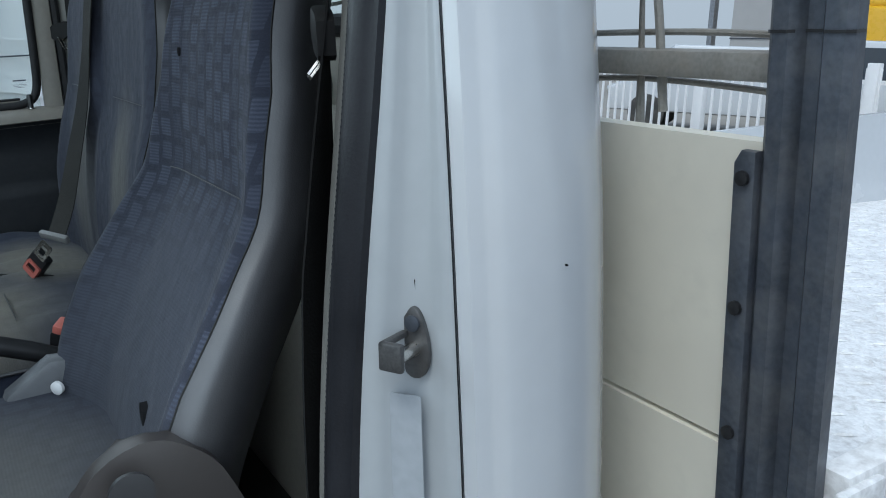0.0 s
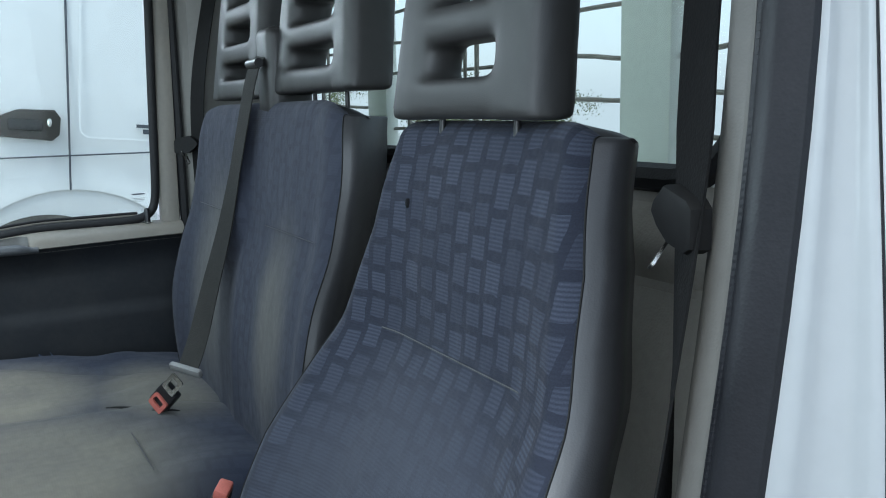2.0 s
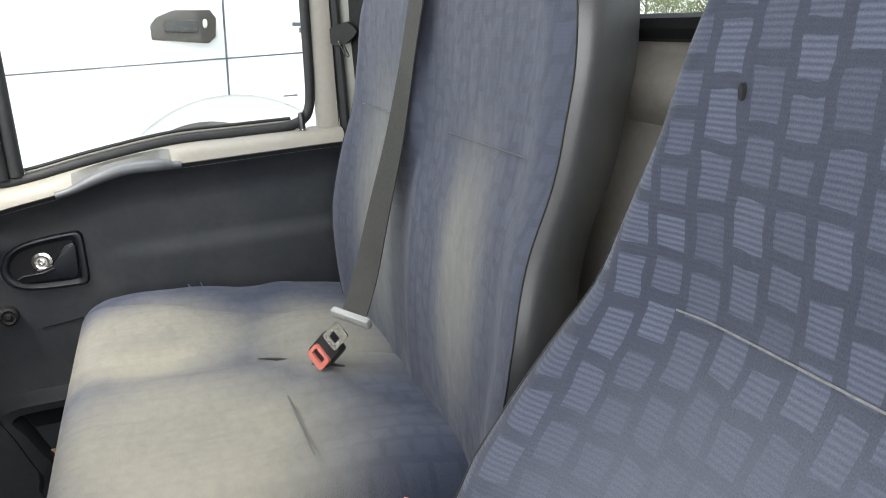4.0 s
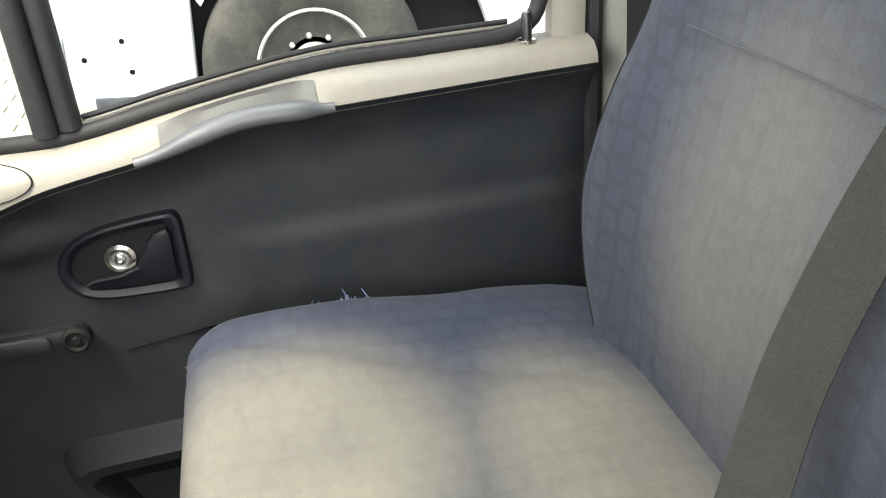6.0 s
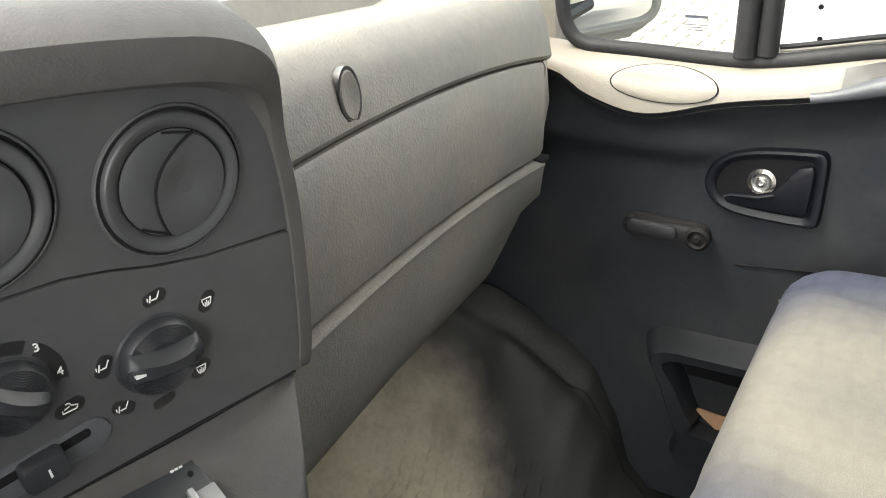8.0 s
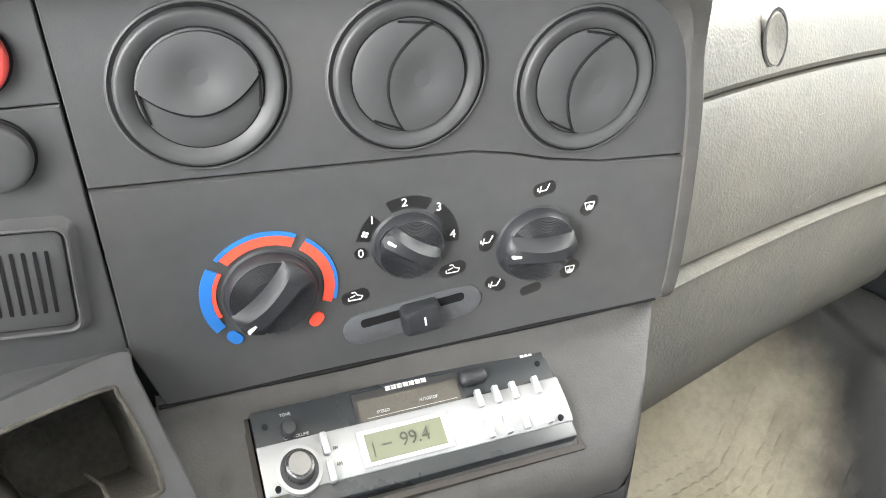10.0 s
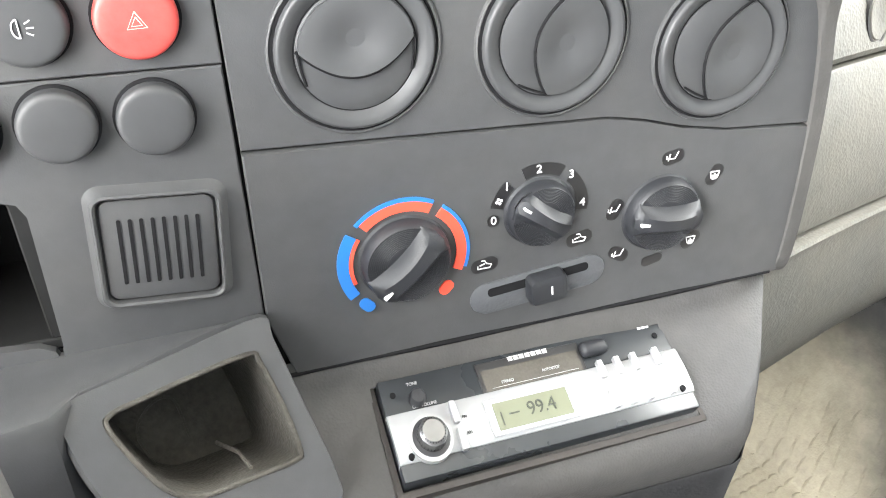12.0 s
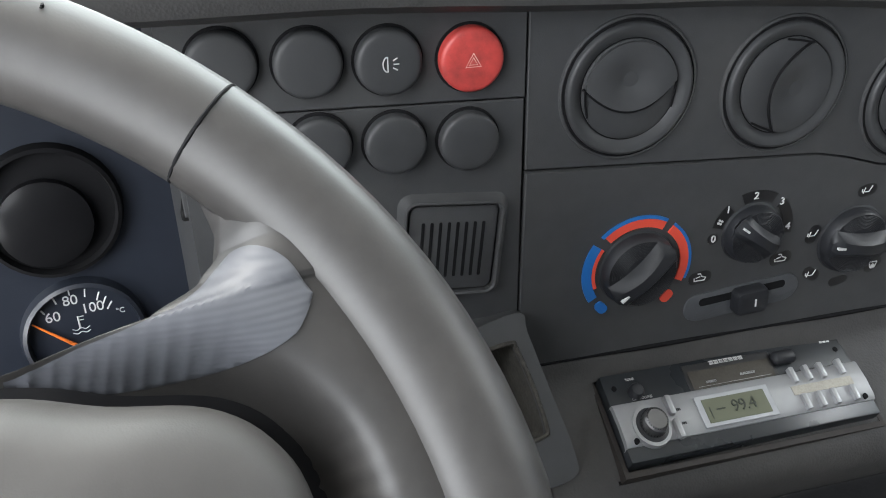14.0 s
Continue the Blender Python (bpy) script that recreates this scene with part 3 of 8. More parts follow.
# ---------------------------------------------------------------- cab shell
def cab_shell():
    # floor pan and its mat
    bm = bmesh.new()
    box(bm, (-0.84, -0.30, 0.74), (0.84, 1.10, 0.79))
    solid("floor", bm, M_ARCH, "black rubber covered cab floor", "floor", kind="structure")
    # bulkhead under the dash
    bm = bmesh.new()
    rows = []
    for x in np.linspace(-0.84, 0.84, 15):
        rows.append([(x, 0.98, 0.79), (x, 1.05, 0.90), (x, 1.07, 1.15), (x, 1.07, 1.62)])
    shell(bm, rows, (0, 0.03, 0))
    solid("wall_bulkhead", bm, M_ARCH, "dark bulkhead below the dashboard", "wall", kind="structure")
    # rear wall round the window
    bm = bmesh.new()
    box(bm, (-0.70, -0.30, 0.79), (0.84, -0.275, 1.640))
    box(bm, (-0.70, -0.30, 2.06), (0.84, -0.275, 2.18))
    box(bm, (-0.70, -0.30, 1.640), (-0.60, -0.275, 2.06))
    box(bm, (0.66, -0.31, 1.640), (0.84, -0.275, 2.06))
    wall = solid("wall_rear", bm, M_REARTRIM, "beige-grey textured trim of the cab rear wall", "wall", kind="structure")
    bm = bmesh.new()
    rows = [[(x, -0.274 + 0.022 * math.sin(math.pi * k / 6), 1.545 + 0.075 * k / 6) for k in range(7)] for x in np.linspace(-0.70, 0.74, 9)]
    shell(bm, rows, (0, -0.004, 0))
    part("padded_panel", bm, M_REARTRIM, wall, "padded beige-grey strip")
    bm = bmesh.new()
    rows = [[(x, -0.274 + 0.018 * math.sin(math.pi * k / 6) ** 0.7, 1.30 + 0.235 * k / 6) for k in range(7)] for x in np.linspace(-0.70, 0.74, 9)]
    shell(bm, rows, (0, -0.004, 0))
    part("lower_panel", bm, M_REARTRIM, wall, "padded beige-grey panel")
    # roof and headliner
    bm = bmesh.new()
    rows = []
    for k in range(9):
        y = -0.31 + 0.93 * k / 8
        rows.append([(x, y, 2.16 - 0.10 * (abs(x) / 0.84) ** 4 - 0.05 * max(0, k - 5) / 3) for x in np.linspace(-0.84, 0.84, 15)])
    shell(bm, rows, (0, 0, 0.04))
    solid("ceiling", bm, M_HEADLINER, "pale cab headliner", "ceiling", kind="structure")
    # windscreen pillars and the scuttle
    for s in (-1, 1):
        bm = bmesh.new()
        tube(bm, smooth_path([(s * 0.80, 1.04, 1.52), (s * 0.79, 0.90, 1.74), (s * 0.77, 0.72, 1.98), (s * 0.75, 0.56, 2.12)], 5), 0.035, 10)
        solid("pillar_front", bm, M_PILLARTRIM, "grey trimmed windscreen pillar", "pillar", kind="structure")
    bm = bmesh.new()
    shell(bm, [[(x, 1.07, 1.60), (x, 0.60, 2.10)] for x in np.linspace(-0.77, 0.77, 7)], (0, 0.004, 0.004))
    w = solid("window_windscreen", bm, M_GLASS, "clear laminated windscreen", "window", kind="structure")
    w.visible_shadow = False
    # rear window with its rubber
    bm = bmesh.new()
    path = [(x + 0.03, -0.272, z + 1.855) for x, z in rrect(1.24, 0.42, 0.085, 8)]
    tube(bm, path, 0.014, 8, closed=True, up=(0, 1, 0))
    seal = solid("window_rear", bm, M_RUBBER, "rear cab window in a black rubber surround", "window", kind="structure")
    bm = bmesh.new()
    prism(bm, rrect(1.24, 0.42, 0.085, 8), -0.002, 0.002, frame_of((0.03, -0.292, 1.855), (1, 0, 0), (0, 0, 1)))
    g = part("pane", bm, M_GLASS, seal, "slightly green glass pane")
    g.visible_shadow = False


# inner edge of the white jamb and the joint of the corner panel behind it, by height
JAMB_X = [(0.70, -0.830), (1.15, -0.797), (1.30, -0.789), (1.40, -0.787), (1.50, -0.788), (1.60, -0.786), (1.70, -0.781), (1.75, -0.7775), (1.90, -0.765), (2.05, -0.752), (2.18, -0.742)]
JAMB_Y = [(0.70, -0.005), (1.15, -0.028), (1.30, -0.040), (1.40, -0.051), (1.50, -0.064), (1.60, -0.0805), (1.70, -0.097), (1.75, -0.1045), (1.90, -0.125), (2.05, -0.148), (2.18, -0.165)]
JOINT_X = [(0.70, -0.838), (1.30, -0.837), (1.40, -0.8365), (1.50, -0.834), (1.60, -0.822), (1.70, -0.8075), (1.90, -0.780), (2.05, -0.760), (2.18, -0.744)]
JOINT_Y = [(0.70, -0.104), (1.40, -0.105), (1.50, -0.106), (1.60, -0.112), (1.70, -0.119), (1.90, -0.133), (2.05, -0.150), (2.18, -0.168)]


def driver_pillar():
    """The door jamb and rear corner panel of the cab on the driver's side."""
    zs = [0.70, 0.95, 1.15] + [1.20 + 0.05 * k for k in range(14)] + [1.95, 2.05, 2.18]

    def edge(z, dx=0.0, dy=0.0):
        return Vector((glide(JAMB_X, z) + dx, glide(JAMB_Y, z) + dy, z))

    def joint(z, dx=0.0, dy=0.0):
        k = max(0.0, z - 1.50)
        grow = max(0.0, min(1.0, -dy / 0.14))
        return Vector((glide(JOINT_X, z) + dx + 0.05 * k * grow, glide(JOINT_Y, z) + dy - 0.035 * k * grow, z))

    body = thing("cab_side", "white painted cab corner with door jamb", "bodywork")
    # jamb: a shallow pressed channel between the seal and the joint
    press = [(0.0, 0.0), (0.10, 0.0012), (0.20, 0.0012), (0.27, -0.0006), (0.36, -0.0052), (0.46, -0.0066), (0.66, -0.0066), (0.76, -0.0050), (0.84, -0.0012), (0.92, 0.0), (1.0, 0.0)]
    bm = bmesh.new()
    rows = []
    for z in zs:
        a, b = edge(z), joint(z)
        n = Vector((b.y - a.y, a.x - b.x, 0)).normalized()
        rows.append([a.lerp(b, k) + n * (d * 1.15) for k, d in press])
    shell(bm, rows, (0.02, -0.02, 0))
    part("door_jamb", bm, M_JAMB, body, "white painted door jamb")
    # corner panel: a pressed step, then a long rounded flank
    flank = [(0.0, 0.0), (-0.0066, -0.0025), (-0.0110, -0.0045), (-0.0124, -0.0075), (-0.0130, -0.0150), (-0.0145, -0.0180), (-0.0195, -0.0220), (-0.0220, -0.0290), (-0.0228, -0.0420), (-0.0222, -0.0580), (-0.0185, -0.0800), (-0.0108, -0.1050), (0.0, -0.1260), (0.0190, -0.1480), (0.050, -0.1700), (0.100, -0.1860), (0.150, -0.1960), (0.230, -0.2060)]
    bm = bmesh.new()
    rows = [[joint(z, dx - 0.0004, dy - 0.0010) for dx, dy in flank] for z in zs]
    shell(bm, rows, (0.006, -0.006, 0))
    part("corner_panel", bm, M_WHITE, body, "glossy white rear corner panel")
    # dark line of the panel joint
    bm = bmesh.new()
    tube(bm, [joint(z, 0.0002, 0.0004) for z in zs], 0.00055, 6)
    part("panel_joint", bm, M_SEAL, body)
    # rubber weather strip: a rounded tube with a lip against the jamb
    bm = bmesh.new()
    loft(bm, [[edge(z, dx, dy) for dx, dy in ((0.029, 0.004), (0.027, 0.0125), (0.021, 0.0160), (0.013, 0.0150), (0.007, 0.0095), (0.003, 0.0065), (-0.001, 0.0045), (-0.002, -0.002), (0.010, -0.012), (0.028, -0.010))] for z in zs])
    part("weather_strip", bm, M_SEAL, body, "worn grey-black rubber door seal")
    # ribbed fabric edging of the seal
    bm = bmesh.new()
    tube(bm, [edge(z, 0.0285, 0.0085) for z in zs], 0.0042, 8)
    for i in range(210):
        z = 1.16 + 0.0044 * i
        box(bm, (-0.0030, 0.0026, -0.0008), (0.0012, 0.0043, 0.0008), Matrix.Translation(edge(z, 0.0285, 0.0085)) @ Matrix.Rotation(0.35, 4, "Y"))
    part("seal_edging", bm, M_SEAL, body, "grey ribbed edging of the seal")
    # interior trim beside the seal
    bm = bmesh.new()
    rows = [[edge(z, 0.028, 0.002), edge(z, 0.034, 0.008), edge(z, 0.048, 0.0085), edge(z, 0.057, 0.004), edge(z, 0.064, -0.010), edge(z, 0.070, -0.034), Vector((-0.704, -0.20, z)), Vector((-0.74, -0.28, z))] for z in zs]
    shell(bm, rows, (-0.012, 0, 0))
    part("pillar_trim", bm, M_PILLARTRIM, body, "grey plastic pillar trim")
    # pale service label on the jamb
    bm = bmesh.new()
    m = frame_of((-0.808, -0.0735, 1.350), (-0.80, -0.60, 0), (0, -0.05, 1))
    prism(bm, rrect(0.030, 0.090, 0.002, 3), 0, 0.0008, m)
    part("service_label", bm, mat("faded_silver_label", (0.42, 0.45, 0.48), 0.4, var=0.1), body, "faded silver-grey label")
    # small paint chip
    bm = bmesh.new()
    lathe(bm, [(0.0008, -0.003), (0.0007, 0.0006)], frame_of((-0.8552, -0.187, 1.481), (0, 1, 0), (0, 0, 1)) @ Matrix.Rotation(math.pi, 4, "Y"), 10)
    part("paint_chip", bm, M_HOLE, body)
    # striker
    st = thing("door_striker", "dirty steel door striker on a rounded plate on the jamb", "latch")
    m = frame_of((-0.808, -0.0885, 1.432), (-0.88, -0.47, 0), (0, -0.05, 1))
    bm = bmesh.new()
    prism(bm, [(p[0] * (0.72 + 0.5 * (0.5 - p[1] / 0.054)), p[1]) for p in circle(0.0125, 24, ry=0.027)], 0, 0.004, m, 0.0015)
    part("plate", bm, mat("grimy_steel", (0.16, 0.16, 0.16), 0.5, metal=0.7, var=0.3, scale=40, dirt=(0.05, 0.045, 0.04), dirt_amount=0.6, dirt_scale=60), st)
    bm = bmesh.new()
    lathe(bm, [(0.0055, 0.0), (0.0055, 0.030), (0.0045, 0.031)], at(m, 0.0, -0.004), 16)
    part("pin", bm, M_CHROME, st, "bare steel pin")
    bm = bmesh.new()
    box(bm, (-0.010, -0.012, 0.028), (0.009, 0.009, 0.034), m, 0.002)
    box(bm, (-0.010, 0.004, 0.0), (-0.004, 0.009, 0.034), m, 0.002)
    part("hook", bm, mat("grimy_steel_hook", (0.12, 0.12, 0.12), 0.5, metal=0.6, var=0.3, scale=40), st)
    bm = bmesh.new()
    lathe(bm, [(0.006, 0.003), (0.006, 0.006), (0.004, 0.0065)], at(m, 0, 0.015), 16)
    part("screw", bm, M_DARKSTEEL, st)
    # grime run below and above the striker
    bm = bmesh.new()
    box(bm, (-0.0006, 0.024, 0), (0.0006, 0.046, 0.0006), m)
    part("grime_line", bm, M_HOLE, st)


# ---------------------------------------------------------------- seats
def backrest(parent, half, cy, x0, z_lo, z_hi, cells, cloth, depth=0.11, edge=0.024, deeper=0.0, skew=((0.0, 0.0), (3.0, 0.0)), tuck=0.0, shoulder=0.014):
    """A padded back. half: (z, half width); cy: (z, y of the front in the middle); cells: bolster shape across."""
    nz, nx, rr = 38, 96, 0.013
    zs = [z_lo + (z_hi - rr - z_lo) * i / nz for i in range(nz + 1)]
    tops = [0.0] * (nz + 1)
    for k in range(1, 5):
        a = math.pi / 2 * k / 4
        zs.append(z_hi - rr + rr * math.sin(a))
        tops.append(rr * (1 - math.cos(a)))
    rows, uv, side_l, side_r = [], [], [], []
    for z, back in zip(zs, tops):
        h = glide(half, z)
        y = glide(cy, z) - back
        row, u = [], []
        for j in range(nx + 1):
            s = -1 + 2 * j / nx
            fall = max(0.0, (abs(s) - 0.88) / 0.12)
            hs = h * (1 - glide(skew, z)) if s < 0 else h
            row.append(Vector((x0 + s * hs, y + cells(s, z) - 0.016 * fall ** 2, z - 0.010 * fall ** 2 * (back / rr) - shoulder * max(0.0, (abs(s) - 0.72) / 0.28) ** 2 * max(0.0, (z - z_hi + 0.06) / 0.06) ** 1.5)))
            u.append((x0 + s * h * 1.02, z))
        rows.append(row)
        uv.append(u)
        side_l.append(row[0])
        side_r.append(row[-1])
    bm = bmesh.new()
    grid(bm, rows, uv=uv)
    part("cover", bm, cloth, parent, "blue cloth with a woven pattern of small blocks", 60)
    # vinyl flanks, back and top
    bm = bmesh.new()
    srows = []
    for (a, b, back) in zip(side_l, side_r, tops):
        e = edge * (1 - 0.4 * back / rr)
        dp = depth * (1 + deeper * max(0.0, min(1.0, (1.64 - a.z) / 0.25)))
        dp -= 1.9 * back
        lo = 0.006 * max(0.0, (a.z - z_hi + 0.085) / 0.085) ** 2
        srows.append([a, a + Vector((-e * 0.6, -0.008, -0.06 * lo)), a + Vector((-e, -0.020, -0.25 * lo)), a + Vector((-e * 0.5 + tuck, -0.6 * dp, -0.8 * lo)), a + Vector((0.012 + tuck, -dp + 0.006, -lo)), a + Vector((0.035 + tuck, -dp, -lo)),
                      b + Vector((-0.035 - tuck, -dp, -lo)), b + Vector((-0.012 - tuck, -dp + 0.006, -lo)), b + Vector((e * 0.5 - tuck, -0.6 * dp, -0.8 * lo)), b + Vector((e, -0.020, -0.25 * lo)), b + Vector((e * 0.6, -0.008, -0.06 * lo)), b])
    grid(bm, srows)
    left, right = srows[-1][:6], list(reversed(srows[-1][6:]))
    cover_top = []
    for k in range(6):
        line = []
        for j, p in enumerate(rows[-1]):
            f = (p.x - left[0].x) / (right[0].x - left[0].x)
            line.append(left[k].lerp(right[k], f) + (p - left[0].lerp(right[0], f)) * (1 - k / 5))
        cover_top.append(line)
    grid(bm, cover_top)
    bmesh.ops.remove_doubles(bm, verts=list(bm.verts), dist=0.00005)
    part("side_cover", bm, M_VINYL, parent, "dark grey vinyl flank and back", 60)
    for sd in (side_l, side_r):
        bm = bmesh.new()
        tube(bm, [p + Vector((0, 0.0003, 0)) for p in sd], 0.0009, 6)
        part("piping", bm, M_SOFTBLACK, parent)
    return rows


def headrest(parent, x0, y0, z0, w_lo, w_hi, h, posts_at, th=0.034):
    """A ladder-shaped foam head restraint with two wide slots."""
    hr = new("headrest")
    hr.parent = parent
    hr["label"] = "charcoal ladder-shaped head restraint"
    bm = bmesh.new()
    n = 6

    def ring(z, xa, xb, ya, yb, r=0.016):
        return [(x0 + (xa + xb) / 2 + px, y0 + (ya + yb) / 2 + py, z) for px, py in rrect(xb - xa, yb - ya, r, 4)]

    def wid(z):
        return w_lo + (w_hi - w_lo) * (z - z0) / h

    # side posts
    for s in (-1, 1):
        rings = []
        for k in range(n + 3):
            t = min(1, max(0, (k - 1) / n))
            z = z0 + h * t
            hw = wid(z) / 2
            a, b = sorted((s * hw, s * (hw - 0.064)))
            sh = 0.014 if k in (0, n + 2) else 0.0
            rings.append(ring(z, a + sh, b - sh, -th - 0.03 * t + sh, th - 0.03 * t - sh))
        loft(bm, rings)
    # cross bars
    for zc, hh in ((z0 + 0.018, 0.017), (z0 + 0.080, 0.016), (z0 + 0.145, 0.016), (z0 + h - 0.022, 0.021)):
        hw = wid(zc) / 2 - 0.03
        t = (zc - z0) / h
        back = 0.0
        box(bm, (x0 - hw, y0 - th - 0.03 * t + back, zc - hh), (x0 + hw, y0 + th - 0.03 * t - back, zc + hh), None, 0.006, 3)
    foam = part("foam", bm, M_HEAD, hr, angle=60)
    # bars and uprights moulded in one piece
    one = foam.modifiers.new("moulded", "REMESH")
    one.mode, one.voxel_size, one.use_smooth_shade = "VOXEL", 0.0045, True
    soft = foam.modifiers.new("rounded", "SMOOTH")
    soft.factor, soft.iterations = 0.5, 14
    for px in posts_at:
        bm = bmesh.new()
        tube(bm, [(x0 + px, y0 - 0.005, z0 - 0.05), (x0 + px, y0 - 0.005, z0 + 0.02)], 0.0032, 10)
        part("post", bm, M_BLACK, hr, "black post")
    return hr


def cushion(name, parent, x0, x1, y0, y1, z, cloth, thick=0.14, crown=0.012, dip=None, round_r=0.045):
    """A seat cushion with rolled edges; dip(x, y) lowers its top."""
    bm = bmesh.new()
    nx, ny = 70, 44
    rows, uv = [], []
    for i in range(nx + 1):
        s = -1 + 2 * i / nx
        row, u = [], []
        for j in range(ny + 1):
            t = -1 + 2 * j / ny
            x = (x0 + x1) / 2 + s * (x1 - x0) / 2
            y = (y0 + y1) / 2 + t * (y1 - y0) / 2
            ex = max(0.0, abs(x - (x0 + x1) / 2) - ((x1 - x0) / 2 - round_r)) / round_r
            ey = max(0.0, abs(y - (y0 + y1) / 2) - ((y1 - y0) / 2 - round_r)) / round_r
            if t < 0:
                ey *= 0.3
            e = min(1.0, math.hypot(ex, ey))
            zz = z + crown * (1 - s * s) - round_r * (1 - math.sqrt(max(0.0, 1 - e * e)))
            if dip:
                zz += dip(x, y)
            row.append((x, y, zz))
            u.append((x, y))
        rows.append(row)
        uv.append(u)
    vs = grid(bm, rows, uv=uv)
    ring = [r[0] for r in vs] + vs[-1][1:] + [r[-1] for r in reversed(vs[:-1])] + list(reversed(vs[0]))[1:-1]
    low = [bm.verts.new((v.co.x, v.co.y, z - thick)) for v in ring]
    layer = bm.loops.layers.uv.verify()
    for i in range(len(ring)):
        k = (i + 1) % len(ring)
        f = bm.faces.new((ring[i], ring[k], low[k], low[i]))
        for loop in f.loops:
            loop[layer].uv = (loop.vert.co.x + loop.vert.co.y, loop.vert.co.z)
    bm.faces.new(low)
    c = part(name, bm, cloth, parent, "", 60)
    return c


def driver_seat():
    seat = thing("driver_seat", "torn dark blue cloth driver's seat with grey vinyl flanks", "seat", (-0.48, 0.1, 0.79))
    seat.location = (0, 0, 0)
    half = [(1.22, 0.215), (1.32, 0.228), (1.42, 0.224), (1.50, 0.208), (1.58, 0.180), (1.66, 0.153), (1.70, 0.142)]
    cy = [(1.22, 0.075), (1.30, 0.055), (1.38, 0.018), (1.46, -0.025), (1.50, -0.046), (1.56, -0.052), (1.64, -0.062), (1.70, -0.078)]

    def cells(s, z):
        k = max(0.0, min(1.0, (1.60 - z) / 0.22))
        seam = -0.0008 if abs(z - 1.50) < 0.008 and abs(s) < 0.6 else 0.0
        return (0.040 * k + 0.012) * max(0.0, (abs(s) - 0.45) / 0.55) ** 1.6 + seam

    backrest(seat, half, cy, -0.478, 1.20, 1.703, cells, M_FABRIC, depth=0.064, edge=0.012, deeper=0.4, skew=[(1.20, 0.05), (1.32, 0.06), (1.42, 0.09), (1.50, 0.145), (1.60, 0.075), (1.68, 0.0), (1.75, 0.0)], tuck=0.007, shoulder=0.004)
    headrest(seat, -0.470, -0.074, 1.704, 0.240, 0.200, 0.250, (-0.06, 0.06), 0.024)
    # stitched seam
    bm = bmesh.new()
    pts = [(-0.478 + s * 0.13, lerp(cy, 1.503) + cells(s * 0.6, 1.503) + 0.0022, 1.503) for s in np.linspace(-1, 1, 14)]
    tube(bm, pts, 0.0007, 5)
    part("seam", bm, M_THREAD, seat, "pale stitched seam")
    # cushion
    cushion("seat_cushion", seat, -0.735, -0.235, 0.04, 0.53, 1.235, M_FABRIC_BENCH, dip=lambda x, y: 0.018 * (abs(x + 0.485) / 0.25) ** 3)
    # torn hole low in the back
    for x, z, r in ((-0.526, 1.300, 0.010), (-0.378, 1.627, 0.0030)):
        y = glide(cy, z) + cells((x + 0.478) / glide(half, z), z)
        bm = bmesh.new()
        lathe(bm, [(r, -0.004), (r, 0.0024), (r * 0.7, 0.0030), (0.0002, 0.0030)], frame_of((x, y, z), (-1, 0, 0), (0, 0, 1)), 9, 0.6, 1.5)
        part("tear", bm, M_HOLE, seat, "ragged dark hole in the cloth")
    # base
    bm = bmesh.new()
    box(bm, (-0.70, 0.0, 0.79), (-0.27, 0.46, 1.10), None, 0.02)
    part("seat_base", bm, M_BLACK, seat)
    # recliner cover and knob by the hinge, on the door side and on the inner side
    for x, y, z, sgn in ((-0.712, 0.092, 1.313, -1), (-0.262, 0.09, 1.235, 1)):
        bm = bmesh.new()
        m = frame_of((x, y, z), (0, -sgn, 0), (0, 0, 1))
        prism(bm, [(p.x, p.y) for p in smooth_path([(-0.085, -0.10, 0), (0.045, -0.10, 0), (0.060, -0.03, 0), (0.040, 0.030, 0), (0.0, 0.052, 0), (-0.035, 0.040, 0), (-0.065, 0.0, 0)], 4, closed=True)] if sgn < 0 else [(-0.10, -0.06), (0.06, -0.06), (0.065, 0.01), (0.035, 0.045), (-0.02, 0.052), (-0.07, 0.02)], 0, 0.024, m, 0.008)
        part("hinge_cover", bm, mat("brown_black_plastic", (0.024, 0.021, 0.020), 0.4) if sgn < 0 else M_GRIP, seat, "worn dark plastic hinge cover" if sgn < 0 else "worn grey plastic hinge cover")
    bm = bmesh.new()
    lathe(bm, [(0.016, 0.0), (0.016, 0.004), (0.0145, 0.005), (0.0135, 0.002), (0.009, 0.002), (0.0085, 0.007), (0.004, 0.008)], frame_of((-0.735, 0.104, 1.340), (0, -1, 0), (0, 0, 1)) @ Matrix.Rotation(math.pi, 4, "Y"), 24)
    part("recliner_knob", bm, M_BLACK, seat)
    bm = bmesh.new()
    lathe(bm, [(0.008, 0.0), (0.008, 0.004), (0.005, 0.006)], frame_of((-0.297, 0.106, 1.257), (-0.7, -0.7, 0), (0, 0, 1)), 16)
    part("bolt_cap", bm, M_WHITEMARK, seat, "white plastic bolt cap")


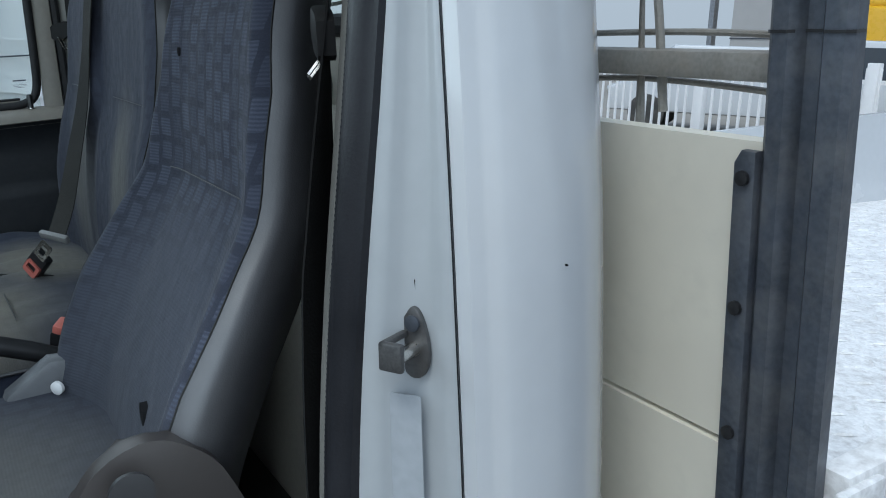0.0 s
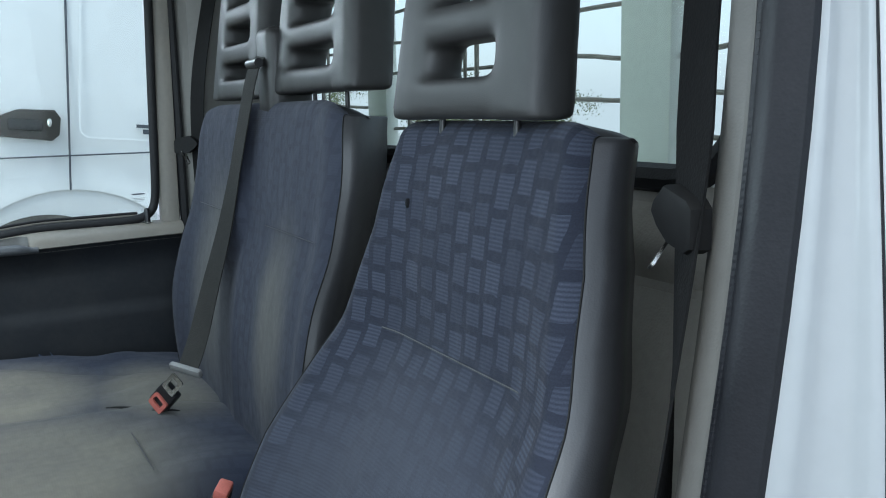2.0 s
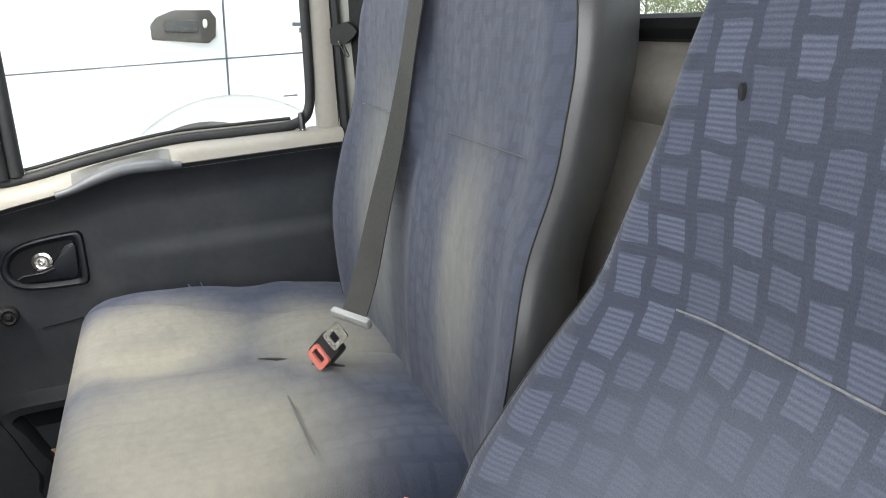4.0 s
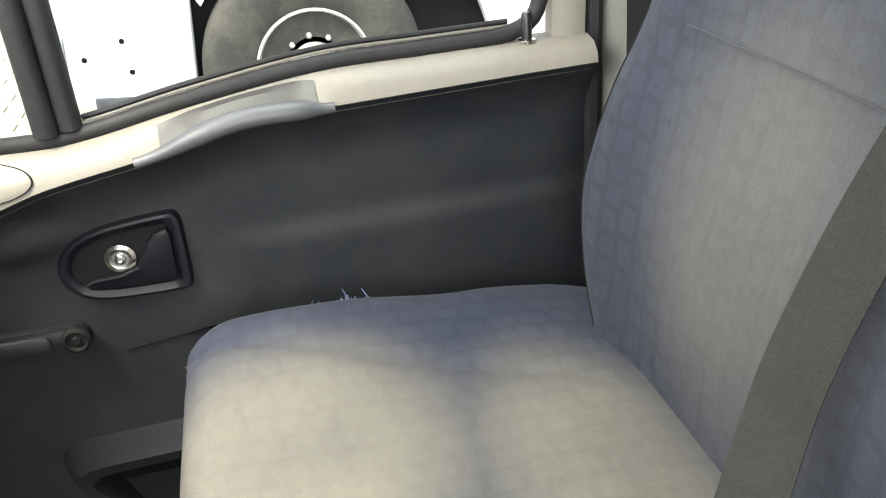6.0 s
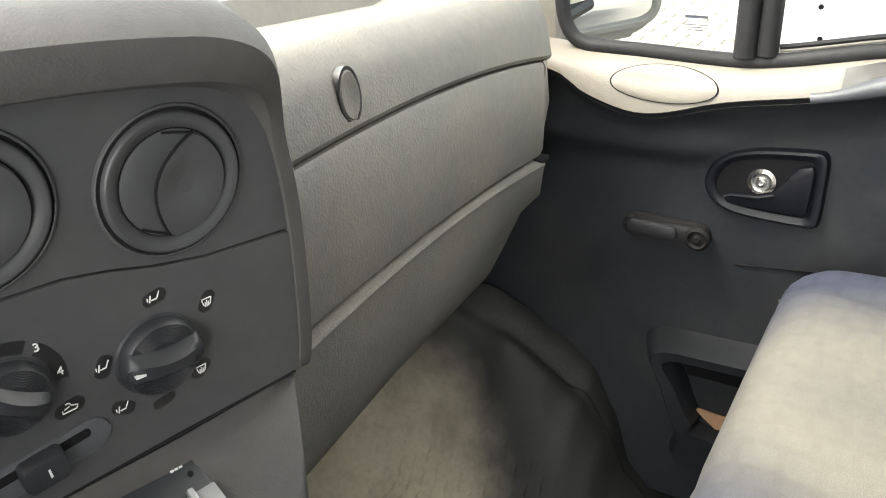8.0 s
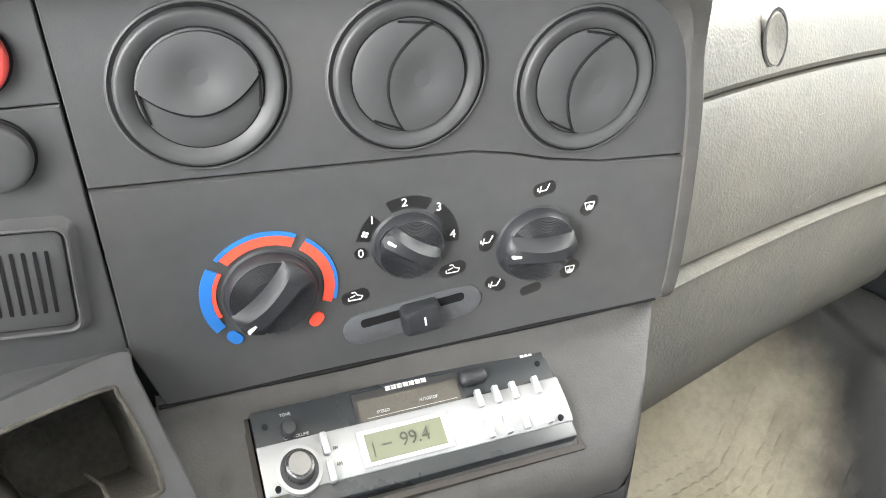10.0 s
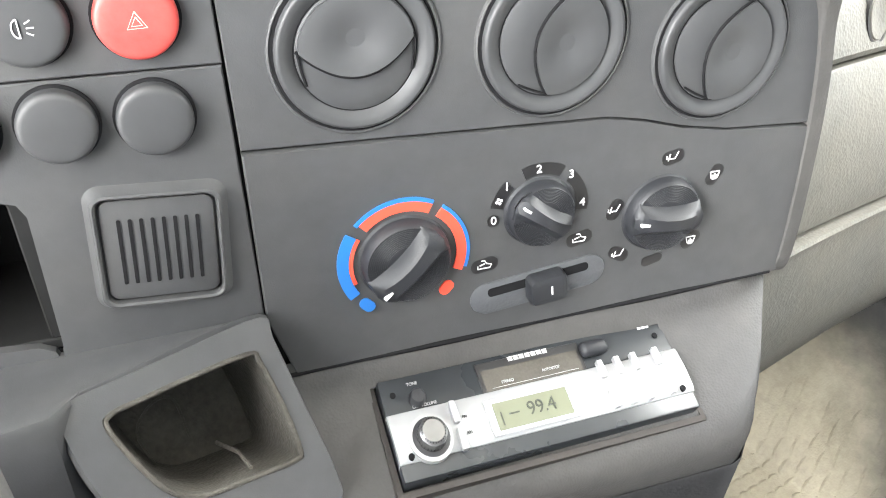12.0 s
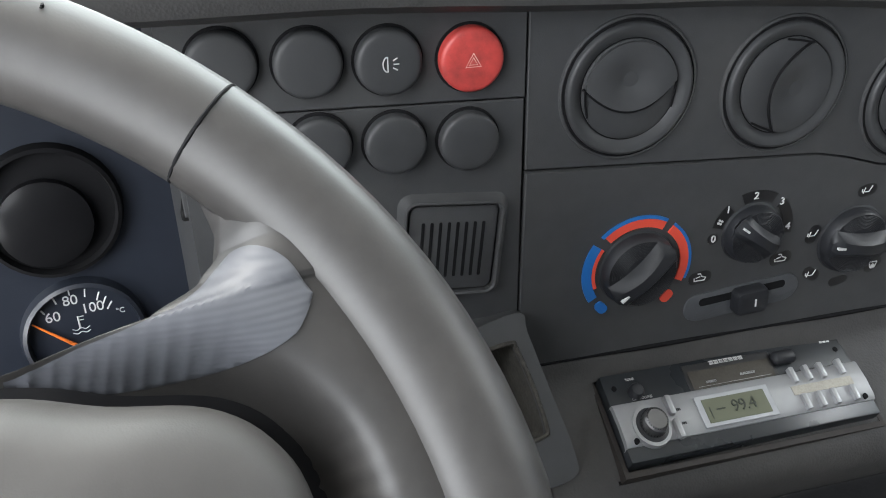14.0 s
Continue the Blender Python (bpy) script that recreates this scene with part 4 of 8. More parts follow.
def passenger_bench():
    bench = thing("passenger_bench", "two-place blue cloth bench, dusty, with painted light patches and a frayed edge", "bench seat")
    half = [(1.20, 0.385), (1.28, 0.424), (1.36, 0.440), (1.46, 0.428), (1.56, 0.398), (1.66, 0.368), (1.70, 0.352), (1.73, 0.34)]
    cy = [(1.20, -0.043), (1.28, -0.043), (1.36, -0.048), (1.46, -0.064), (1.53, -0.080), (1.60, -0.086), (1.68, -0.093), (1.73, -0.104)]

    # where the fold between the two places runs, by height
    FOLD = [(1.17, 0.330), (1.30, 0.325), (1.42, 0.315), (1.48, 0.290), (1.56, 0.252), (1.73, 0.242)]
    RISE = [(1.17, 0.002), (1.33, 0.004), (1.42, 0.009), (1.50, 0.017), (1.60, 0.018), (1.73, 0.014)]

    def cells(s, z):
        d = abs(abs(s) - 0.5) * 2
        k = max(0.0, min(1.0, (1.62 - z) / 0.25))
        dx = 0.235 + 0.42 * s - glide(FOLD, z)
        ridge = glide(RISE, z) * math.exp(-(dx / (0.013 if dx < 0 else 0.045)) ** 2)
        return (0.018 * k + 0.010) * max(0.0, (d - 0.5) / 0.5) ** 1.8 * (1 if abs(s) > 0.5 else 0.25) + ridge

    backrest(bench, half, cy, 0.235, 1.17, 1.728, cells, M_FABRIC_BENCH, depth=0.080, edge=0.008, skew=[(1.17, 0.285), (1.20, 0.283), (1.28, 0.274), (1.36, 0.24), (1.46, 0.224), (1.56, 0.12), (1.66, 0.02), (1.75, 0.0)], tuck=0.018)
    headrest(bench, 0.028, -0.14, 1.738, 0.305, 0.25, 0.245, (-0.06, 0.06))
    headrest(bench, 0.395, -0.14, 1.735, 0.295, 0.245, 0.245, (-0.06, 0.06))
    for x0 in (0.03, 0.44):
        bm = bmesh.new()
        pts = [(x0 + s * 0.12, lerp(cy, 1.545) + cells((x0 + s * 0.12 - 0.235) / 0.40, 1.545) + 0.0016, 1.545) for s in np.linspace(-1, 1, 12)]
        tube(bm, pts, 0.0007, 5)
        part("seam", bm, M_PIPING, bench)

    def dip(x, y):
        v = -0.010 * math.exp(-((x - 0.55) / 0.12) ** 2 - ((y - 0.15) / 0.13) ** 2) - 0.008 * math.exp(-((x - 0.18) / 0.12) ** 2 - ((y - 0.15) / 0.14) ** 2)
        v -= 0.030 * max(0, (0.07 - y) / 0.16) ** 1.5
        v -= 0.006 * math.exp(-((x - 0.37 - 0.1 * (y - 0.2)) / 0.012) ** 2)
        v += 0.012 * max(0, (y - 0.22) / 0.17) ** 2
        v -= 0.006 * math.exp(-((x - 0.592 - 0.42 * (y - 0.132)) / 0.010) ** 2) * max(0.0, min(1.0, (y + 0.02) / 0.1))
        v += 0.020 * math.exp(-((y - 0.26) / 0.12) ** 2) * max(0, min(1, (x - 0.45) / 0.2))
        v += 0.0022 * math.sin(70 * (x + 0.5 * y)) * math.exp(-((y - 0.10) / 0.06) ** 2) + 0.0016 * math.sin(55 * (y - 0.7 * x)) * math.exp(-((x - 0.70) / 0.04) ** 2)
        return v

    cushion("seat_cushion", bench, 0.030, 0.772, -0.09, 0.402, 1.225, M_FABRIC_WORN, thick=0.15, dip=dip, round_r=0.060)
    bm = bmesh.new()
    tube(bm, smooth_path([(0.029, 0.0, 1.165), (0.029, 0.36, 1.165), (0.045, 0.398, 1.167), (0.4, 0.401, 1.17), (0.74, 0.399, 1.165), (0.772, 0.37, 1.16), (0.775, 0.0, 1.155)], 6), 0.003, 6)
    part("piping", bm, M_PIPING, bench, "pale worn piping")
    bm = bmesh.new()
    box(bm, (0.05, -0.12, 0.79), (0.74, 0.34, 1.08), None, 0.02)
    part("seat_base", bm, M_BLACK, bench)
    # black strips paint the shade of folds where the buckle presses into the cushion
    for a, b_ in (((0.365, 0.144), (0.318, 0.078)), ((0.312, 0.080), (0.288, 0.040))):
        bm = bmesh.new()
        tube(bm, [(a[0] + (b_[0] - a[0]) * k / 5, a[1] + (b_[1] - a[1]) * k / 5, 1.2335 + 0.0015 * math.sin(k)) for k in range(6)], [0.0008, 0.0016, 0.0022, 0.0026, 0.0026, 0.0014], 6)
        part("fold_shade", bm, M_SOFTBLACK, bench)
    # pale scuff and crumbs on the cloth
    bm = bmesh.new()
    tube(bm, [(0.235 - 0.04 * k, 0.124 - 0.001 * k, 1.2303) for k in range(5)], [0.0010, 0.0013, 0.0012, 0.0012, 0.0006], 6)
    part("scuff", bm, M_THREAD, bench, "pale scuff line on the cloth")
    # frayed cloth at the door side edge
    random.seed(5)
    bm = bmesh.new()
    for _ in range(46):
        p = Vector((0.742 + random.gauss(0, 0.006), 0.222 + random.gauss(0, 0.017), 1.222 + random.gauss(0, 0.003)))
        d = Vector((random.gauss(0.2, 0.6), random.gauss(0, 0.8), random.uniform(0.3, 1.2))).normalized() * random.uniform(0.006, 0.017)
        tube(bm, [p, p + d * 0.5 + Vector((0, random.gauss(0, 0.002), 0)), p + d], 0.0007, 4)
    part("frayed_threads", bm, mat("frayed_blue_thread", (0.10, 0.13, 0.22), 0.9, var=0.4), bench, "frayed blue and white threads")
    bm = bmesh.new()
    for _ in range(7):
        p = Vector((0.74 + random.gauss(0, 0.004), 0.207 + random.gauss(0, 0.006), 1.224 + random.gauss(0, 0.003)))
        lathe(bm, [(0.0025, 0), (0.003, 0.003), (0.001, 0.005)], Matrix.Translation(p), 7)
    part("foam_crumb", bm, mat("white_foam_crumb", (0.6, 0.6, 0.58), 0.9), bench, "white foam showing through")


def belt_strap():
    b = thing("seat_belt", "grey webbing belt with buckle lying across the bench", "seat belt")
    pts = smooth_path([(0.194, -0.105, 1.80), (0.195, -0.088, 1.775), (0.217, -0.075, 1.70), (0.253, -0.062, 1.60), (0.276, -0.048, 1.52), (0.283, -0.028, 1.45), (0.284, -0.013, 1.40), (0.278, 0.001, 1.36), (0.266, 0.018, 1.325), (0.260, 0.026, 1.312)], 5)
    bm = bmesh.new()
    turn = [max(0.0, min(1.0, (1.62 - p[2]) / 0.28)) for p in pts]
    ribbon(bm, pts, 0.043, [(1, 0.10 + 0.52 * k, 0) for k in turn])
    part("webbing", bm, M_BELT, b)
    # tongue, buckle and its stalk
    m = frame_of((0.259, 0.040, 1.298), (-0.359, -0.268, -0.434), (-0.50, -0.48, 0.71))
    bm = bmesh.new()
    box(bm, (-0.031, -0.007, -0.004), (0.031, 0.007, 0.006), frame_of((0.259, 0.030, 1.309), (-0.80, -0.58, -0.12), (-0.30, 0.30, 0.88)), 0.003)
    part("tongue_grip", bm, M_GRIPGREY, b)
    bm = bmesh.new()
    frame_prism(bm, rrect(0.026, 0.034, 0.004, 4, 0, -0.018), rrect(0.013, 0.018, 0.002, 4, 0, -0.018), 0.003, 0.005, m)
    part("tongue", bm, M_CHROME, b, "bare metal tongue")
    bm = bmesh.new()
    box(bm, (-0.018, -0.074, -0.016), (0.018, -0.030, 0.003), m, 0.005)
    part("buckle", bm, M_BLACK, b)
    bm = bmesh.new()
    frame_prism(bm, rrect(0.030, 0.024, 0.004, 4, 0.002, -0.062), rrect(0.019, 0.011, 0.002, 4, 0.001, -0.060), 0.000, 0.007, m)
    part("release_button", bm, M_RED, b, "faded red release button")
    # guide between the head restraints
    g = thing("belt_guide", "black plastic belt guide between the head restraints", "belt guide")
    bm = bmesh.new()
    box(bm, (0.155, -0.17, 1.70), (0.225, -0.100, 1.84), None, 0.014, 3)
    part("body", bm, M_HEAD, g)
    bm = bmesh.new()
    tube(bm, [(0.165, -0.088, 1.786), (0.215, -0.088, 1.786)], 0.007, 10)
    part("slot_lip", bm, M_BLACK, g)
    # lower red buckle beside the driver's seat and handbrake
    k = thing("belt_buckle", "black stalk with faded red release button beside the seat", "belt buckle")
    m = frame_of((-0.140, 0.080, 1.268), (0.80, -0.55, 0.2), (-0.25, -0.2, 0.9))
    bm = bmesh.new()
    box(bm, (-0.014, -0.050, -0.010), (0.014, 0.008, 0.010), m, 0.004)
    part("body", bm, M_BLACK, k)
    bm = bmesh.new()
    box(bm, (-0.013, 0.004, -0.008), (0.013, 0.018, 0.009), m, 0.003)
    part("release_button", bm, M_RED, k, "faded red release button")
    bm = bmesh.new()
    tube(bm, smooth_path([(-0.145, 0.09, 1.225), (-0.17, 0.10, 1.17), (-0.20, 0.10, 1.06), (-0.20, 0.10, 0.95)], 4), 0.009, 8)
    part("stalk", bm, M_BLACK, k)
    hb = thing("handbrake", "black plastic handbrake lever between the seats", "handbrake")
    bm = bmesh.new()
    tube(bm, smooth_path([(-0.205, 0.215, 1.312), (-0.205, 0.18, 1.300), (-0.20, 0.10, 1.262), (-0.20, 0.03, 1.215)], 5), [0.010] * 3 + [0.0125] * 13, 12)
    part("grip", bm, M_BLACK, hb)
    bm = bmesh.new()
    tube(bm, [(-0.205, 0.214, 1.3118), (-0.205, 0.224, 1.3155)], 0.010, 12)
    part("button", bm, M_DARKSTEEL, hb)
    bm = bmesh.new()
    tube(bm, [(-0.20, 0.04, 1.22), (-0.20, -0.02, 1.13), (-0.20, -0.03, 0.80)], 0.012, 8)
    part("lever", bm, M_BLACK, hb)


def pillar_belts():
    for s, x, y, z, lab in ((-1, -0.700, -0.104, 1.64, "black driver's belt with steel tongue on the door pillar"), (1, 0.742, -0.125, 1.64, "grey passenger belt with steel tongue on the pillar")):
        b = thing("seat_belt", lab, "seat belt", group="pillar belts")
        if s < 0:
            pts = smooth_path([(-0.668, -0.150, 1.98), (-0.686, -0.118, 1.82), (-0.695, -0.104, 1.75), (-0.708, -0.089, 1.70), (-0.714, -0.080, 1.65), (-0.718, -0.072, 1.60), (-0.720, -0.0655, 1.55), (-0.721, -0.060, 1.50), (-0.721, -0.055, 1.45), (-0.722, -0.045, 1.30), (-0.725, -0.035, 0.95)], 4)
            turn = [max(0.0, min(1.0, (1.70 - p[2]) / 0.24)) for p in pts]
            across = [(1 - 0.5 * k, -0.35 - 0.5 * k, 0) for k in turn]
        else:
            pts = smooth_path([(x - 0.015, y - 0.045, 1.98), (x - 0.004, y - 0.010, 1.80), (x, y, 1.66), (x - 0.012, y, 1.45), (x - 0.016, y + 0.004, 1.25), (x - 0.010, y, 0.90)], 5)
            across = [(1, 0.40, 0)] * len(pts)
        bm = bmesh.new()
        ribbon(bm, pts, 0.047, across)
        part("webbing", bm, M_BELTDARK, b)
        # grip that the webbing runs through, pointed at one end
        bm = bmesh.new()
        m = frame_of((x + 0.014, y + 0.022, z + 0.010), (0.75, 0.66, 0), (0.1, 0.05, 1)) if s > 0 else frame_of((-0.708, -0.078, 1.648), (-0.94, 0.33, 0), (0, 0, 1))
        prism(bm, [(-0.031, -0.001), (-0.027, 0.006), (-0.012, 0.017), (0.020, 0.011), (0.027, 0.006), (0.027, -0.018), (0.018, -0.022), (-0.006, -0.019), (-0.022, -0.010)], -0.007, 0.007, m, 0.003)
        part("tongue_grip", bm, M_SOFTBLACK, b)
        bm = bmesh.new()
        m = frame_of((x + 0.013, y + 0.026, z - 0.018), (0.60, -0.60, 0.25), (0.42, -0.10, 1)) if s > 0 else frame_of((-0.6885, -0.083, 1.624), (-0.80, 0.40, 0.45), (-0.75, -0.15, 1))
        frame_prism(bm, rrect(0.0105, 0.032, 0.0020, 4), rrect(0.0078, 0.027, 0.0015, 4, 0, -0.001), -0.001, 0.001, m)
        part("tongue", bm, M_CHROME, b, "bare metal tongue")
        bm = bmesh.new()
        lathe(bm, [(0.026, 0), (0.024, 0.012), (0.012, 0.018)], frame_of((x, y - 0.05, 1.99), (0, -s, 0), (0, 0, 1)), 20)
        part("upper_guide", bm, M_BLACK, b)


# ---------------------------------------------------------------- passenger door
SILL = [(-0.12, 1.458), (-0.083, 1.460), (0.215, 1.452), (0.299, 1.450), (0.387, 1.427), (0.493, 1.408), (0.588, 1.384), (0.66, 1.400), (0.70, 1.424), (0.80, 1.44), (0.95, 1.46)]
PANE = [(-0.12, 1.490), (-0.011, 1.490), (0.10, 1.489), (0.209, 1.487), (0.345, 1.468), (0.44, 1.450), (0.487, 1.445), (0.60, 1.448), (0.70, 1.452), (0.80, 1.475), (0.95, 1.50)]


def passenger_door():
    d = thing("door_passenger", "passenger door with charcoal trim, pale sill and half-open quarter glass", "door", kind="structure")
    ys = np.linspace(-0.088, 0.86, 70)

    def bulge(y, z):
        top = glide(SILL, y)
        v = 0.037 * max(0.0, 1 - (top - z) / 0.075) ** 2.4
        # soft step across the rear half
        v += 0.006 * max(0, min(1, (1.315 - z) / 0.02)) * max(0, min(1, (0.36 - y) / 0.1))
        # the front half is set back below the sill
        k = max(0.0, min(1.0, (z - 1.310 - 0.10 * max(0.0, 0.56 - y)) / 0.022))
        v = max(v, 0.013 * k * k * (3 - 2 * k) * max(0.0, min(1.0, (y - 0.47) / 0.07)))
        v += 0.05 * max(0.0, (1.12 - z) / 0.32) ** 1.5
        return v

    def scoop(y):
        """How deep the grip recess is at y, from 0 to 1."""
        v = max(0.0, min(1.0, min((y - 0.208) / 0.03, (0.392 - y) / 0.06)))
        return v * v * (3 - 2 * v)

    bm = bmesh.new()
    rows = []
    for y in ys:
        top = glide(SILL, y)
        rows.append([(0.802 - bulge(y, z), y, z) for z in np.linspace(0.82, top, 64)])
    shell(bm, rows, (0.03, 0, 0))
    part("trim_panel", bm, M_DOOR, d, "charcoal textured plastic trim")
    # pale sill cap, rolled over into the trim
    bm = bmesh.new()
    rows = []
    for y in ys:
        a, b = glide(SILL, y), glide(PANE, y)
        ledge = 0.763
        w = scoop(y)
        rows.append([(ledge + 0.012, y, a - 0.004), (ledge + 0.004, y, a - 0.002), (ledge + 0.0005, y, a), (ledge + 0.003 + 0.015 * w, y, a + (0.35 - 0.28 * w) * (b - a)), (ledge + 0.014 + 0.012 * w, y, a + (0.68 - 0.14 * w) * (b - a)), (0.795, y, b - 0.006), (0.815, y, b - 0.004)])
    shell(bm, rows, (0.012, 0, -0.01))
    part("sill_cap", bm, M_DOORCAP, d, "pale grey-beige plastic sill")
    # near-black strip paints the shade of a shallow crease in the trim
    bm = bmesh.new()
    tube(bm, smooth_path([(0.8005 - 0.0 * k, 0.47 - 0.035 * k, 1.188 + 0.004 * k) for k in range(5)], 3), 0.0012, 6)
    part("crease", bm, M_HOLE, d)
    # oval cover
    bm = bmesh.new()

    def on_sill(y, f, lift):
        a, b = glide(SILL, y), glide(PANE, y)
        x = lerp([(0.0, 0.762), (0.35, 0.766), (0.68, 0.777), (1.0, 0.795)], f)
        return (x - 0.88 * lift, y, a + f * (b - a) + 0.47 * lift)

    def oval(k, lift):
        ring = []
        for t in np.linspace(0, 2 * math.pi, 49)[:-1]:
            y, z = 0.567 + 0.0635 * k * math.cos(t), 1.4185 + 0.0195 * k * math.sin(t)
            a, b = glide(SILL, y), glide(PANE, y)
            ring.append(on_sill(y, (z - a) / (b - a), lift))
        return ring

    cap(bm, grid(bm, [oval(k, h_) for k, h_ in ((1.0, -0.002), (0.995, 0.0012), (0.96, 0.0018), (0.7, 0.0019), (0.4, 0.0019), (0.1, 0.0019))], closed=True)[-1])
    part("oval_cover", bm, M_DOORCAP, d)
    bm = bmesh.new()
    grid(bm, [oval(k, 0.0007) for k in (0.99, 1.028)], closed=True)
    part("cover_gap", bm, M_HOLE, d)
    # pull grip with its scooped recess
    grip = new("pull_grip")
    grip.parent = d
    grip["label"] = "grey moulded pull grip over a scooped recess"
    bm = bmesh.new()
    ygrip = [float(y) for y in np.linspace(0.405, 0.200, 22)]
    pts = [(0.7650 - 0.006 * scoop(y), y, glide(SILL, y) - 0.0015 + 0.004 * scoop(y)) for y in ygrip]
    tube(bm, pts, [0.0060 + 0.0042 * scoop(y) for y in ygrip], 20, flat=1.15, up=(1, 0, 0))
    part("bar", bm, M_GRIP, grip)
    bm = bmesh.new()
    rows = []
    for y in np.linspace(0.377, 0.217, 24):
        a, b, w = glide(SILL, y), glide(PANE, y), scoop(y)
        rows.append([(0.7615, y, a + 0.003), (0.7645 + 0.014 * w, y, a + 0.003 + (0.32 - 0.28 * w) * (b - a)), (0.7755 + 0.0115 * w, y, a + 0.002 + (0.66 - 0.14 * w) * (b - a)), (0.7805 + 0.006 * w, y, a + (0.72 + 0.06 * w) * (b - a))])
    shell(bm, rows, (0.0008, 0, -0.0006))
    # pale sill plastic darkened to grey for the shade in the scoop
    part("recess", bm, mat("shaded_recess_plastic", (0.085, 0.083, 0.078), 0.55, grain=0.3, grain_scale=600), grip, "scooped recess, painted grey as if shaded")
    # lock pin
    pin = new("lock_pin")
    pin.parent = d
    pin["label"] = "black door lock pin"
    bm = bmesh.new()
    lathe(bm, [(0.006, -0.01), (0.006, 0.024), (0.0045, 0.029)], Matrix.Translation((0.796, -0.018, 1.486)), 14)
    part("knob", bm, M_BLACK, pin)
    bm = bmesh.new()
    lathe(bm, [(0.010, 0), (0.010, 0.002), (0.008, 0.003)], Matrix.Translation((0.796, -0.018, 1.484)), 18)
    part("collar", bm, M_CHROME, pin)
    # inner handle
    h = new("inner_handle")
    h.parent = d
    h["label"] = "black recessed door release"
    m = frame_of((0.7985, 0.445, 1.302), (0, -1, 0), (0, 0, 1))
    out = [(-0.068, -0.004), (-0.062, 0.015), (-0.046, 0.031), (-0.018, 0.041), (0.020, 0.046), (0.053, 0.048), (0.061, 0.044), (0.064, 0.034), (0.064, 0.0), (0.063, -0.034), (0.058, -0.043), (0.045, -0.045), (0.0, -0.044), (-0.032, -0.041), (-0.053, -0.033), (-0.064, -0.020)]
    out = [(p.x, p.y) for p in smooth_path([(x, y, 0) for x, y in out], 3, closed=True)]
    inn = [(x * 0.83, y * 0.77) for x, y in out]
    bm = bmesh.new()
    rings = [[m @ Vector((x * k, y * k, z)) for x, y in out] for k, z in ((1.05, -0.006), (1.04, 0.001), (1.0, 0.0050), (0.93, 0.0060), (0.86, 0.0040))] + [[m @ Vector((x, y, z)) for x, y in inn] for z in (0.002, -0.006)]
    grid(bm, rings, closed=True)
    part("bezel", bm, M_HANDLE, h)
    bm = bmesh.new()
    prism(bm, inn, -0.006, 0.0005, m)
    part("well", bm, M_HOLE, h)
    bm = bmesh.new()
    lathe(bm, [(0.0165, 0.0), (0.0165, 0.002), (0.012, 0.003), (0.011, 0.0025), (0.006, 0.003), (0.0055, 0.006), (0.003, 0.0065), (0.003, 0.004)], at(m, -0.004, 0.004, 0.001), 24)
    part("screw", bm, M_CHROME, h, "bright steel screw and washer")
    bm = bmesh.new()
    lever = [(-0.045, -0.021), (-0.036, -0.014), (-0.005, -0.012), (0.014, -0.006), (0.026, 0.018), (0.036, 0.029), (0.050, 0.033), (0.053, 0.026), (0.051, -0.024), (0.044, -0.030), (-0.030, -0.029), (-0.042, -0.026)]
    prism(bm, lever, 0.001, 0.009, m, 0.003)
    tube(bm, [m @ Vector((x, y, 0.0095)) for x, y in ((-0.044, -0.0195), (-0.036, -0.0155), (-0.005, -0.0140), (0.013, -0.0080))], 0.0022, 8)
    part("lever", bm, M_HANDLE, h)
    # window winder, folded flat
    w = new("window_winder")
    w.parent = d
    w["label"] = "black folded window winder"
    m = frame_of((0.797, 0.558, 1.222), (0, -1, -0.02), (0, 0, 1))
    bm = bmesh.new()
    prism(bm, rrect(0.112, 0.031, 0.0145, 6), -0.004, 0.010, m, 0.004)
    part("arm", bm, M_BLACK, w)
    bm = bmesh.new()
    lathe(bm, [(0.016, 0.004), (0.016, 0.013), (0.012, 0.016), (0.009, 0.013), (0.006, 0.0135), (0.004, 0.016)], at(m, 0.043, 0.0), 22)
    part("hub", bm, M_SOFTBLACK, w)
    bm = bmesh.new()
    prism(bm, rrect(0.066, 0.020, 0.008, 5, -0.016, 0), 0.008, 0.015, m, 0.004)
    part("knob", bm, M_KNOB, w)
    # map pocket
    p = new("door_pocket")
    p.parent = d
    p["label"] = "open charcoal map pocket with a tan card inside"
    m = frame_of((0.752, 0.345, 0.996), (0, -1, 0), (0, 0, 1))
    outl = [(-0.235, 0.075), (0.28, 0.085), (0.28, -0.13), (-0.14, -0.13), (-0.18, -0.06)]
    inl = [(-0.198, 0.050), (0.25, 0.060), (0.25, -0.06), (-0.125, -0.055), (-0.155, -0.030)]
    bm = bmesh.new()
    outl = smooth_path([(-0.205, 0.064, 0), (-0.10, 0.074, 0), (0.28, 0.078, 0), (0.29, -0.03, 0), (0.28, -0.13, 0), (-0.13, -0.12, 0), (-0.165, -0.06, 0), (-0.192, 0.01, 0)], 4, closed=True)
    inl = smooth_path([(-0.190, 0.052, 0), (-0.10, 0.060, 0), (0.25, 0.062, 0), (0.26, 0.0, 0), (0.25, -0.060, 0), (-0.11, -0.058, 0), (-0.148, -0.036, 0), (-0.175, 0.015, 0)], 4, closed=True)
    rings = []
    for src, k, z in ((outl, 1.10, -0.048), (outl, 1.06, -0.026), (outl, 1.02, -0.006), (outl, 0.99, 0.002), (inl, 1.0, 0.0), (inl, 0.97, -0.012), (inl, 0.95, -0.055)):
        rings.append([m @ Vector((p.x * k, p.y * k, z)) for p in src])
    grid(bm, rings, closed=True)
    inl = [(p.x * 0.95, p.y * 0.95) for p in inl]
    part("rim", bm, M_DOOR, p)
